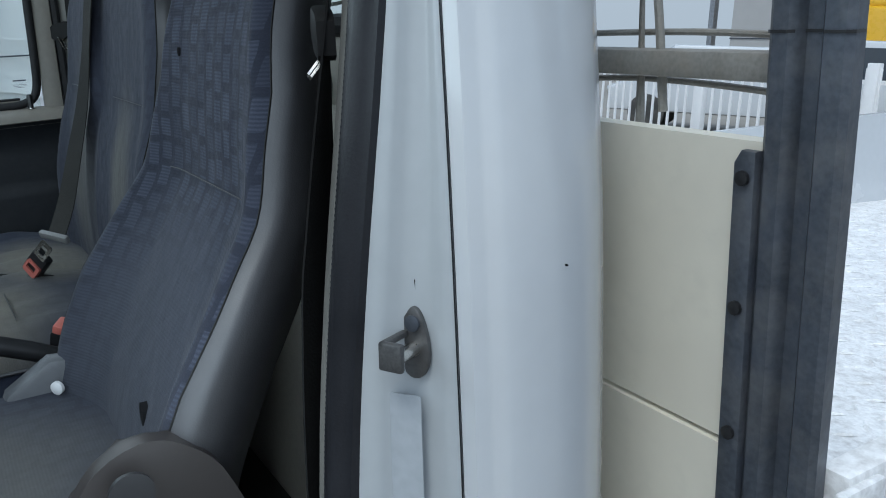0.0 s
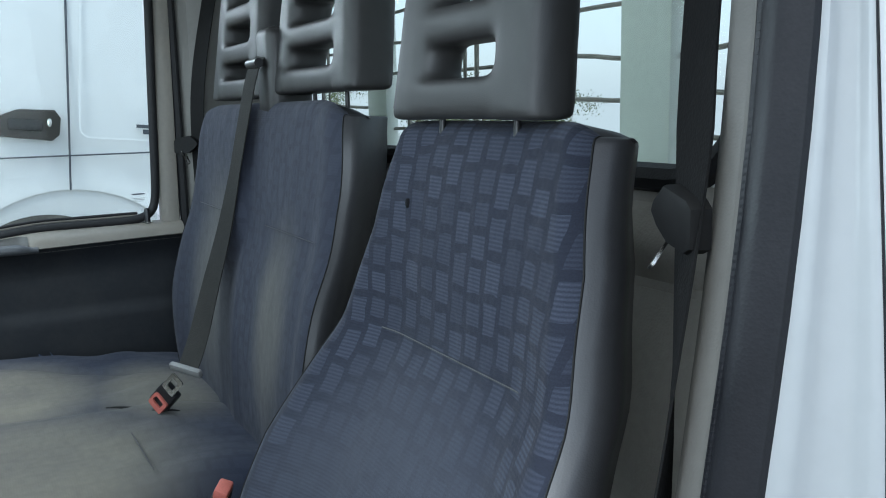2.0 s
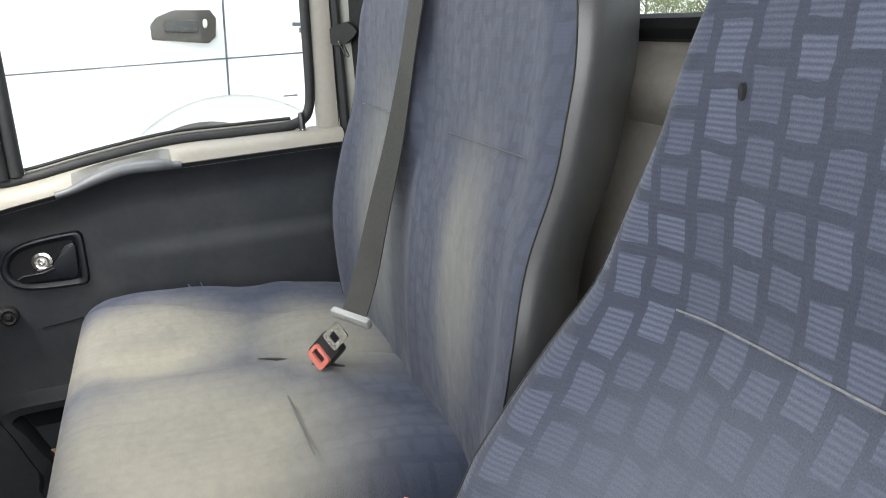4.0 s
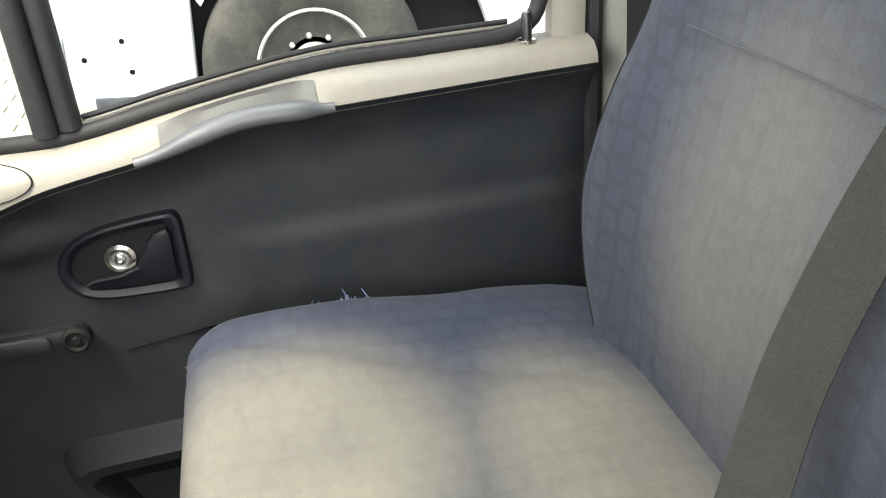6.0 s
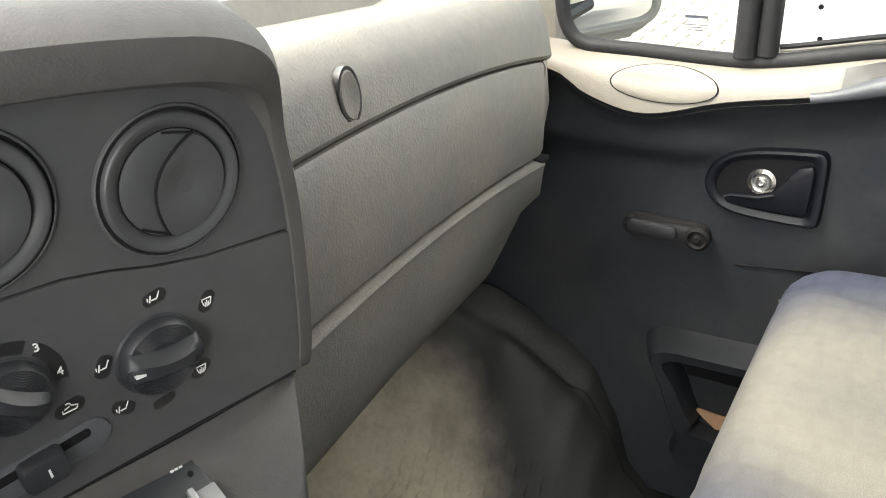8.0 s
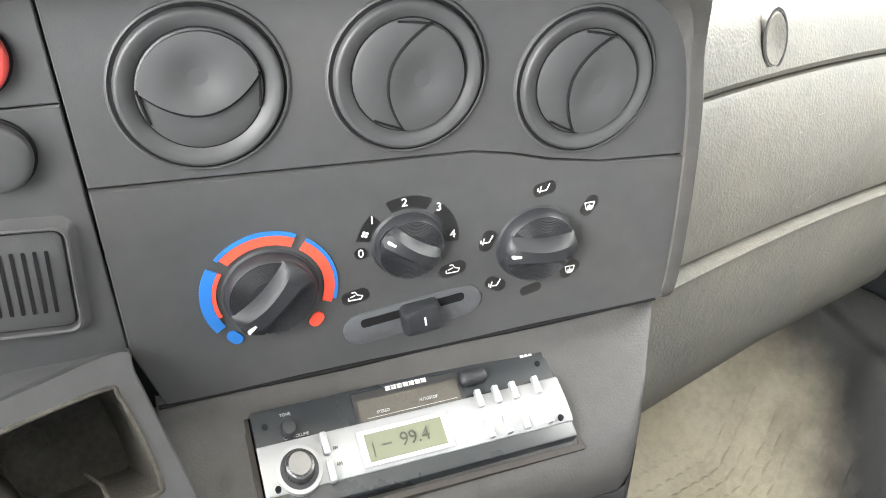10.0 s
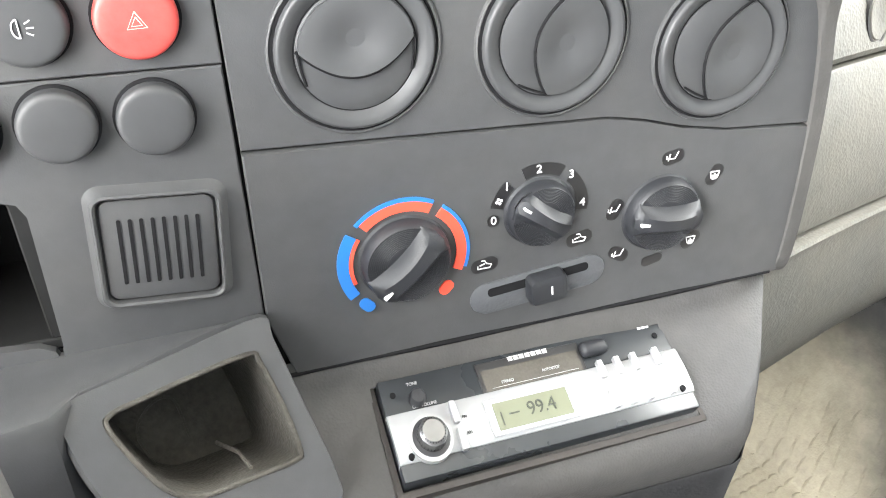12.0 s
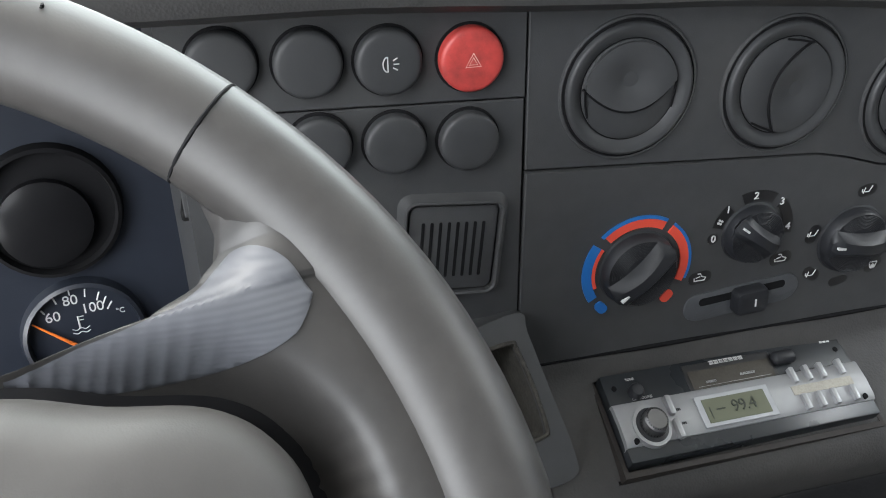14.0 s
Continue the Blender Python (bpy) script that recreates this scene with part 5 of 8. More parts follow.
    # near-black sheet stands for the shade deep in the pocket
    bm = bmesh.new()
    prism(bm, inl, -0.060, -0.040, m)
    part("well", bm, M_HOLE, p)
    bm = bmesh.new()
    prism(bm, [(-0.150, -0.028), (-0.06, -0.035), (0.05, -0.035), (0.05, -0.05), (-0.12, -0.052)], -0.030, -0.024, m)
    part("card", bm, M_TAN, p, "tan card")
    # rubber round the glass
    bm = bmesh.new()
    low = [(0.803, y, glide(PANE, y)) for y in np.linspace(0.66, 0.03, 26)]
    path = [(0.800, 0.713, 1.60), (0.802, 0.711, 1.53), (0.803, 0.707, 1.485), (0.803, 0.695, 1.460), (0.803, 0.675, 1.450)] + low + [(0.803, 0.005, 1.492), (0.803, -0.022, 1.502), (0.803, -0.036, 1.525), (0.801, -0.041, 1.58), (0.797, -0.046, 1.75), (0.785, -0.055, 2.05)]
    tube(bm, smooth_path(path, 3), 0.0090, 18)
    part("window_rubber", bm, M_RUBBER, d, "black rubber glass surround")
    bm = bmesh.new()
    tube(bm, [(0.806, y, glide(PANE, y) - 0.012) for y in np.linspace(0.46, 0.0, 40)], 0.006, 14)
    part("scraper_strip", bm, M_RUBBER, d)
    bm = bmesh.new()
    tube(bm, [(0.808, y, glide(PANE, y) + 0.0105) for y in np.linspace(0.45, 0.0, 40)], 0.0022, 8)
    part("channel_edge", bm, M_DOORCAP, d, "pale metal edge of the glass channel")
    bm = bmesh.new()
    tube(bm, [(0.808, y, glide(PANE, y) + 0.0150) for y in np.linspace(0.45, 0.0, 40)], 0.0030, 8)
    part("channel_lip", bm, M_RUBBER, d)
    bm = bmesh.new()
    for a, b, r in (((0.800, 0.485, 1.452), (0.792, 0.480, 2.02), 0.013), ((0.803, 0.462, 1.455), (0.795, 0.458, 2.02), 0.012)):
        tube(bm, [a, b], r, 18)
    part("glass_divider", bm, M_RUBBER, d, "black rubber post between the two panes")
    # glass
    for nm, ya, yb in (("quarter_pane", 0.705, 0.478), ("main_pane", 0.47, -0.04)):
        bm = bmesh.new()
        rows = [[(0.811, y, glide(PANE, y) - 0.01), (0.800, y, 1.75), (0.785, y, 2.04)] for y in np.linspace(ya, yb, 9)]
        shell(bm, rows, (0.003, 0, 0))
        g = part(nm, bm, M_GLASS, d, "clear side glass")
        g.visible_shadow = False
    # frame behind the glass
    bm = bmesh.new()
    rows = [[(0.800, -0.048 - 0.02 * (z - 1.5), z), (0.792, -0.062 - 0.02 * (z - 1.5), z), (0.795, -0.085 - 0.015 * (z - 1.5), z), (0.82, -0.092 - 0.015 * (z - 1.5), z)] for z in np.linspace(1.44, 2.08, 12)]
    shell(bm, rows, (0.02, 0, 0))
    part("window_frame", bm, M_DOORCAP, d, "pale painted frame")
    bm = bmesh.new()
    rows = [[(0.800, y, 2.03), (0.785, y, 2.06), (0.77, y, 2.12)] for y in np.linspace(-0.10, 0.62, 8)]
    shell(bm, rows, (0.03, 0, 0.01))
    part("upper_frame", bm, M_DOORCAP, d)
    bm = bmesh.new()
    rows = [[(0.812, 0.722, 1.44), (0.80, 0.720, 1.62), (0.79, 0.66, 1.85), (0.78, 0.55, 2.06)], [(0.80, 0.86, 1.44), (0.795, 0.82, 1.62), (0.785, 0.70, 1.85), (0.775, 0.58, 2.06)]]
    shell(bm, rows, (0.02, 0, 0))
    part("front_frame", bm, M_DOORCAP, d)
    # outer skin
    bm = bmesh.new()
    rows = [[(0.90, y, 0.70), (0.905, y, 1.0), (0.90, y, 1.25), (0.87, y, 1.42), (0.83, y, glide(PANE, y) - 0.012)] for y in np.linspace(-0.10, 0.95, 12)]
    shell(bm, rows, (-0.004, 0, 0))
    part("outer_skin", bm, M_WHITE, d, "white outer door skin")
    bm = bmesh.new()
    shell(bm, [[(0.800, y, z) for z in np.linspace(0.78, 1.50, 5)] for y in np.linspace(0.84, 1.09, 5)], (0.02, 0, 0))
    part("kick_panel", bm, M_ARCH, d)
    # small unreadable print on the glass, drawn as bars
    for y0, z0 in ((0.545, 1.480), (-0.005, 1.535)):
        bm = bmesh.new()
        for k, (w, zz, hh) in enumerate(((0.026, 0.009, 0.0030), (0.028, 0.001, 0.0007), (0.024, -0.002, 0.0007), (0.018, -0.005, 0.0007))):
            box(bm, (0.8075, y0 - w / 2, z0 + zz), (0.8085, y0 + w / 2, z0 + zz + hh))
        part("glass_print", bm, M_DARKSTEEL, d)
    # rear door edge and pillar trim beyond
    bm = bmesh.new()
    rows = [[(0.815, -0.098, z), (0.800, -0.112, z), (0.775, -0.125, z), (0.755, -0.17, z), (0.75, -0.28, z)] for z in np.linspace(0.79, 2.12, 12)]
    shell(bm, rows, (0.02, 0, 0))
    solid("pillar_right", bm, M_PILLARTRIM, "grey trim of the passenger side pillar", "pillar", kind="structure")
    bm = bmesh.new()
    tube(bm, [(0.803, -0.098, z) for z in np.linspace(0.80, 2.10, 8)], 0.010, 8)
    solid("door_seal", bm, M_RUBBER, "black rubber seal along the passenger door", "seal")


def door_mirror():
    m = thing("door_mirror", "grey two-glass door mirror outside the quarter pane", "mirror")
    f = frame_of((1.06, 0.745, 1.50), (0.842, -0.540, 0), (-0.05, -0.08, 1)) @ Matrix.Diagonal((1.22, 1, 1, 1))
    bm = bmesh.new()
    prism(bm, rrect(0.175, 0.27, 0.045, 7, 0.0, 0.02), -0.07, 0.0, f, 0.012)
    part("housing", bm, mat("sun_bleached_grey_plastic", (0.20, 0.19, 0.175), 0.55, var=0.15, grain=0.2, grain_scale=600), m, "sun-bleached grey plastic housing")
    bm = bmesh.new()
    prism(bm, rrect(0.145, 0.150, 0.025, 6, 0.0, 0.065), 0.0, 0.003, f, 0.001)
    part("upper_glass", bm, mat("mirror_silver", (0.85, 0.86, 0.86), 0.03, metal=1.0, var=0.01), m, "silvered glass")
    bm = bmesh.new()
    prism(bm, rrect(0.145, 0.060, 0.018, 6, 0.0, -0.060), 0.0, 0.004, f, 0.001)
    part("lower_glass", bm, bpy.data.materials["mirror_silver"], m, "silvered wide-angle glass")
    for cy, hh in ((0.065, 0.150), (-0.060, 0.060)):
        bm = bmesh.new()
        frame_prism(bm, rrect(0.160, hh + 0.014, 0.03, 6, 0, cy), rrect(0.146, hh, 0.022, 6, 0, cy), 0, 0.010, f)
        part("glass_surround", bm, bpy.data.materials["sun_bleached_grey_plastic"], m)
    bm = bmesh.new()
    tube(bm, [(0.86, 0.80, 1.44), (0.95, 0.80, 1.43), (1.04, 0.77, 1.45)], 0.012, 8)
    part("arm", bm, M_BLACK, m)
    bm = bmesh.new()
    tube(bm, [(0.83, 0.80, 1.75), (0.95, 0.80, 1.72), (1.04, 0.77, 1.62)], 0.010, 8)
    part("arm", bm, M_BLACK, m)


cab_shell()
driver_pillar()
driver_seat()
passenger_bench()
belt_strap()
pillar_belts()
passenger_door()
door_mirror()

# ---------------------------------------------------------------- dashboard
K = frame_of((-0.163, 0.640, 1.5), (0.970, -0.243, 0), (0, -0.08, 1))
RF = frame_of((-0.112, 0.620, 1.4105), (0.165, -0.036, -0.004), (0.0068, 0.027, 0.0165)) @ Matrix.Diagonal((0.955, 1.06, 1, 1))


def gline(x):
    return 1.5248 - 0.02 * (x - 0.19) - 0.21 * max(0.0, x - 0.19) ** 2


def dash_profile(x):
    """Passenger side of the dash at x: points (y, z) from the lower edge up and over to the windscreen."""
    t = (x - 0.10) / 0.58
    y = 0.612 + 0.055 * t
    g, s = gline(x), 1.4045 - 0.01 * (x - 0.20) - 0.22 * max(0.0, x - 0.20) ** 2
    low = 1.29 - 0.02 * t
    top = 1.590 - 0.105 * (x - 0.2)
    return y, g, s, low, top


def passenger_dash(d):
    xs = list(np.linspace(0.060, 0.620, 26)) + list(np.linspace(0.630, 0.672, 7))
    # upper roll and top surface
    bm = bmesh.new()
    rows = []
    for x in xs:
        y, g, s, low, top = dash_profile(x)
        rows.append([(x, y + 0.014, g - 0.0025), (x, y + 0.001, g - 0.0012), (x, y - 0.0015, g + 0.003), (x, y + 0.004, g + 0.5 * (top - g)), (x, y + 0.014, top - 0.012), (x, y + 0.026, top - 0.002), (x, y + 0.042, top + 0.003), (x, y + 0.062, top + 0.004)])
    shell(bm, rows, (0, 0.01, -0.004))
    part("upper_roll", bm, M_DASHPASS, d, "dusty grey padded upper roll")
    bm = bmesh.new()
    rows = []
    for x in xs:
        y, g, s, low, top = dash_profile(x)
        e = max(0.0, min(1.0, (x - 0.175) / 0.03)) * max(0.0, min(1.0, (0.60 - x) / 0.03))
        rows.append([(x, y + 0.062, top + 0.004), (x, y + 0.066, top + 0.004 - 0.004 * e), (x, y + 0.072, top + 0.004 - 0.022 * e), (x, y + 0.16, top + 0.008 - 0.022 * e), (x, y + 0.17, top + 0.014 - 0.004 * e), (x, y + 0.19, top + 0.018), (x, y + 0.30, top + 0.030), (x, 1.07, top + 0.036)])
    shell(bm, rows, (0, 0, -0.02))
    part("top_tray", bm, M_DASHPASS, d, "dusty open tray in the dash top")
    # glovebox lid
    bm = bmesh.new()
    rows = []
    for x in xs:
        y, g, s, low, top = dash_profile(x)
        y += 0.012 * max(0.0, (x - 0.630) / 0.042) ** 2
        hump = 0.006 * math.sin(math.pi * max(0.0, (x - 0.105) / 0.567))
        rows.append([(x, y + 0.012, s + 0.002), (x, y + 0.002 - hump, s + 0.005), (x, y - 0.001 - hump, s + 0.012), (x, y - 0.004 - hump, 0.5 * (s + g)), (x, y - 0.003, g - 0.009), (x, y, g - 0.0042), (x, y + 0.014, g - 0.0035)])
    shell(bm, rows, (0, 0.012, 0))
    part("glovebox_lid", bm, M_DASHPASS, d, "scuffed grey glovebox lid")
    # ledge and lower skirt
    bm = bmesh.new()
    rows = []
    for x in xs:
        y, g, s, low, top = dash_profile(x)
        y += 0.012 * max(0.0, (x - 0.630) / 0.042) ** 2
        out = 0.0065 * max(0.0, min(1.0, (0.662 - x) / 0.02))
        pull = max(0.0, (x - 0.35) / 0.32)
        rows.append([(x, y + 0.016, s + 0.0005), (x, y + 0.002, s - 0.0005), (x, y - out + 0.0012, s - 0.0022), (x, y - out, s - 0.0050), (x, y - 0.75 * out, s - 0.0090), (x, y - 0.5 * out, s - 0.016), (x, y + 0.002, s - 0.045), (x - 0.35 * pull * 0.06, y + 0.014, 1.300), (x - pull * 0.045, y + 0.030, 1.267 - 0.014 * pull), (x - pull * 0.060, y + 0.041, 1.248 - 0.024 * pull), (x - pull * 0.063, y + 0.050, 1.241 - 0.026 * pull), (x - pull * 0.064, y + 0.066, 1.238 - 0.026 * pull), (x - pull * 0.064, y + 0.12, 1.240 - 0.026 * pull), (x - pull * 0.064, y + 0.24, 1.248 - 0.026 * pull)])
    shell(bm, rows, (0, 0.012, 0.004))
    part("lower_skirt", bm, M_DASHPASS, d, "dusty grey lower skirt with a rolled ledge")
    bm = bmesh.new()
    box(bm, (0.630, 0.6575, 1.3545), (0.652, 0.685, 1.3610), None, 0.002)
    part("ledge_slot", bm, M_HOLE, d)
    # release button
    bm = bmesh.new()
    y, g, s, low, top = dash_profile(0.260)
    m = frame_of((0.260, y - 0.0006, 1.5468), (0.995, 0.09, 0), (0, 0.10, 1))
    lathe(bm, [(0.0118, -0.008), (0.0118, -0.0022), (0.0108, -0.0010), (0.0090, -0.0012), (0.0060, -0.0022), (0.0002, -0.0027)], m, 30, 1.0, 1.50)
    part("lid_button", bm, M_DASHPASS, d, "oval push button")
    bm = bmesh.new()
    frame_prism(bm, [(x, yy * 1.48) for x, yy in circle(0.0136, 30)], [(x, yy * 1.50) for x, yy in circle(0.0118, 30)], -0.008, -0.0016, m)
    part("button_rim", bm, M_BLACK, d)
    # sculpted end piece by the door, in the sill's paler plastic
    bm = bmesh.new()
    rows = []
    for k in range(7):
        t = k / 6
        x = 0.672 + 0.050 * t
        rows.append([(x - 0.004 * t, 0.74 + 0.02 * t, 1.26), (x - 0.004, 0.688 + 0.01 * t, 1.35), (x - 0.002, 0.675 + 0.014 * t, 1.40), (x, 0.672 + 0.022 * t, 1.455), (x, 0.690 + 0.03 * t, 1.495), (x - 0.004, 0.73 + 0.03 * t, 1.535), (x - 0.008, 0.80, 1.552), (x - 0.01, 1.06, 1.56)])
    shell(bm, rows, (0, 0.012, -0.012))
    part("end_trim", bm, M_DOORCAP, d, "pale corner trim")
    # pale scuffs on the lid and skirt
    rnd = random.Random(21)
    bm = bmesh.new()
    for _ in range(15):
        x = rnd.uniform(0.22, 0.64)
        y, g, s, low, top = dash_profile(x)
        z = rnd.uniform(s + 0.015, g - 0.015)
        hump = 0.006 * math.sin(math.pi * (x - 0.105) / 0.567)
        dx, dz = rnd.uniform(-0.012, 0.012), rnd.uniform(-0.008, 0.008)
        yy = y - 0.0032 - hump * (1 if abs(z - 0.5 * (s + g)) < 0.03 else 0.75)
        tube(bm, [(x, yy, z), (x + dx * 0.5, yy, z + dz * 0.6), (x + dx, yy, z + dz)], 0.00022, 4)
    part("scuffs", bm, mat("pale_scuff", (0.25, 0.235, 0.20), 0.7), d)["kind"] = "stuff"
    bm = bmesh.new()
    lathe(bm, [(0.011, 0), (0.011, 0.003), (0.008, 0.004), (0.0075, 0.003), (0.003, 0.0035)], Matrix.Translation((0.165, 0.665, 1.598)), 22)
    part("alarm_lamp", bm, M_CHROME, d, "small silver disc")


def vent(parent, u, w, rot, r=0.0340):
    v = new("air_vent")
    v.parent = parent
    v["label"] = "round grey swivelling air vent"
    m = at(K, u, w, 0.001)
    bm = bmesh.new()
    lathe(bm, [(r, -0.004), (r, 0.0012), (r - 0.0005, 0.0028), (r - 0.0013, 0.0035), (r - 0.0022, 0.0036), (r - 0.0045, 0.0026), (r - 0.0068, 0.0014), (r - 0.0078, 0.0006), (r - 0.0079, -0.003)], m, 48)
    part("ring", bm, M_VENT, v)
    bm = bmesh.new()
    lathe(bm, [(r + 0.0014, -0.002), (r + 0.0014, 0.0005), (r + 0.0001, 0.0006)], m, 48)
    part("gap", bm, M_HOLE, v)
    bm = bmesh.new()
    rings = [[m @ Vector((x, y, z)) for x, y in circle(rr, 48)] for rr, z in ((r + 0.0013, -0.0010), (r + 0.0015, 0.0006), (r + 0.0020, 0.0010), (r + 0.0028, 0.0006), (r + 0.0033, -0.0012))]
    grid(bm, rings, closed=True)
    part("lip", bm, M_DASH, v)
    bm = bmesh.new()
    lathe(bm, [(r - 0.0080, -0.002), (r - 0.0080, 0.0004), (r - 0.0088, 0.0005)], m, 40)
    part("ball_gap", bm, M_HOLE, v)
    q = r - 0.0085
    bm = bmesh.new()
    lathe(bm, [(q, -0.004), (q, 0.0012), (q * 0.95, 0.0019), (q * 0.6, 0.0021), (0.0005, 0.0021)], m, 40)
    part("ball", bm, M_VENT, v)
    # flap: everything on one side of a bowed line, dished
    m2 = at(m, 0, 0, 0.0, rot)
    nx, ny = 34, 22
    rows = []
    for i in range(nx + 1):
        x = -0.94 * q + 1.88 * q * i / nx
        lo = q * (-0.37 + 0.56 * (x / q) ** 2)
        hi = math.sqrt(max(0.0, (0.97 * q) ** 2 - x * x))
        row = []
        for j in range(ny + 1):
            y = lo + (hi - lo) * j / ny
            rr = (x * x + y * y) / (q * q)
            dish = 0.0052 * math.exp(-((x / (0.50 * q)) ** 2) - (((y - 0.20 * q) / (0.46 * q)) ** 2))
            row.append(m2 @ Vector((x, y, 0.0070 - 0.003 * rr - dish)))
        rows.append(row)
    bm = bmesh.new()
    shell(bm, rows, K.to_3x3() @ Vector((0, 0, -0.003)))
    part("flap", bm, M_VENT, v, angle=60)
    # dark slit along the flap's edge
    bm = bmesh.new()
    pts = []
    for i in range(nx + 1):
        x = -0.98 * q + 1.96 * q * i / nx
        y = q * (-0.388 + 0.56 * (x / q) ** 2)
        pts.append(m2 @ Vector((x, y, 0.0050 - 0.0030 * (x * x + y * y) / (q * q))))
    tube(bm, pts, 0.0008, 5)
    part("slit", bm, M_HOLE, v)
    for sx in (-1, 1):
        bm = bmesh.new()
        tube(bm, [m2 @ Vector((sx * 0.960 * q, 0.12 * q, 0.0030)), m2 @ Vector((sx * 0.93 * q, -0.18 * q, 0.0024)), m2 @ Vector((sx * 0.885 * q, -0.44 * q, 0.0022))], 0.0006, 5)
        part("pivot_slit", bm, M_HOLE, v)


def knob(parent, name, u, w, r, rot, high=0.017):
    k = new(name)
    k.parent = parent
    k["label"] = "black rotary knob with a white pointer"
    m = at(K, u, w, 0.0, rot)
    bm = bmesh.new()
    lathe(bm, [(r + 0.0012, -0.002), (r + 0.0012, 0.0012), (r, 0.002), (r * 0.97, 0.0065), (r * 0.9, 0.0085), (0.0005, 0.0088)], m, 40)
    part("skirt", bm, M_KNOB, k)
    bm = bmesh.new()
    rows = []
    for i in range(17):
        s = -1 + 2 * i / 16
        wdt = r * (0.25 + 0.15 * abs(s) ** 2)
        y = s * r * 0.96
        hgt = high - 0.006 * s * s
        lim = math.sqrt(max(0.0, (0.97 * r) ** 2 - y * y)) + 0.0006
        rows.append([m @ Vector(p) for p in ((-min(wdt + 0.002, lim), y, 0.008), (-min(wdt, lim) * 0.9, y, hgt - 0.002), (-min(wdt, lim) * 0.55, y, hgt), (min(wdt, lim) * 0.55, y, hgt), (min(wdt, lim) * 0.9, y, hgt - 0.002), (min(wdt + 0.002, lim), y, 0.008))])
    loft(bm, rows)
    part("finger_bar", bm, M_KNOB, k)
    bm = bmesh.new()
    box(bm, (-0.0006, r * 0.62, high - 0.0042), (0.0006, r * 0.86, high - 0.0022), m)
    part("pointer", bm, M_WHITEMARK, k, "white pointer mark")
    # fine ribs beside the bar
    bm = bmesh.new()
    for sx in (0, 180):
        for a in range(11):
            rr = r * (0.48 + 0.043 * a)
            tube(bm, [m @ Vector((rr * math.cos(radians(sx + g)), rr * math.sin(radians(sx + g)), 0.0087)) for g in range(-52, 53, 8)], 0.00017, 4)
    part("ribbing", bm, M_KNOB, k)["kind"] = "stuff"


def arc_band(bm, m, r0, r1, a0, a1, z0=0.0, z1=0.0011, n=18):
    o = [(r1 * math.cos(radians(a0 + (a1 - a0) * i / n)), r1 * math.sin(radians(a0 + (a1 - a0) * i / n))) for i in range(n + 1)]
    i_ = [(r0 * math.cos(radians(a0 + (a1 - a0) * i / n)), r0 * math.sin(radians(a0 + (a1 - a0) * i / n))) for i in range(n, -1, -1)]
    prism(bm, o + i_, z0, z1, m)


def pad_mark(parent, u, w, rot, wid=0.0125, hei=0.0075, kind=0):
    """A small recessed oval with a white pictogram."""
    m = at(K, u, w, 0.0008, rot)
    bm = bmesh.new()
    prism(bm, rrect(wid, hei, hei * 0.45, 5), 0, 0.0006, m)
    p = part("pictogram_pad", bm, M_BLACK, parent)
    if kind:
        bm = bmesh.new()
        m = at(K, u, w, 0.0015, 0)
        s = 0.0007
        strokes = {1: [((-3, -2), (-2, 2)), ((-2, -1), (1, -1)), ((1, -1), (3, 3)), ((-4, 1), (-4, -1))],
                   2: [((-4, -2), (3, -2)), ((3, -2), (4, 0)), ((4, 0), (1, 1)), ((1, 1), (0, 3)), ((0, 3), (-2, 3)), ((-4, -2), (-4, 0)), ((-3, 0), (0, 1))],
                   3: [((-3, 2), (3, 2)), ((-3, 2), (-2, -2)), ((3, 2), (2, -2)), ((-2, -2), (2, -2)), ((0, -3), (0, 1)), ((-1, -3), (-1, 0)), ((1, -3), (1, 0))]}[kind]
        for a, b in strokes:
            pa, pb = Vector((a[0] * s * 1.3, a[1] * s * 1.3, 0)), Vector((b[0] * s * 1.3, b[1] * s * 1.3, 0))
            tube(bm, [m @ pa, m @ pb], 0.00036, 4, up=(0.3, 0.2, 0.9))
        part("pictogram", bm, M_WHITEMARK, p)


def push_button(parent, u, w, r, material, label):
    b = new("push_button")
    b.parent = parent
    b["label"] = label
    m = at(K, u, w, 0.0)
    bm = bmesh.new()
    lathe(bm, [(r + 0.0012, 0.0), (r + 0.0012, 0.0014), (r, 0.0016)], m, 36)
    part("surround", bm, M_HOLE, b)
    bm = bmesh.new()
    lathe(bm, [(r, -0.002), (r, 0.0048), (r - 0.0002, 0.0058), (r - 0.0008, 0.0067), (r - 0.0018, 0.0073), (r - 0.0030, 0.00755), (r * 0.6, 0.0079), (r * 0.3, 0.0080), (0.0004, 0.0080)], m, 48)
    part("cap", bm, material, b, angle=60)
    return b, m


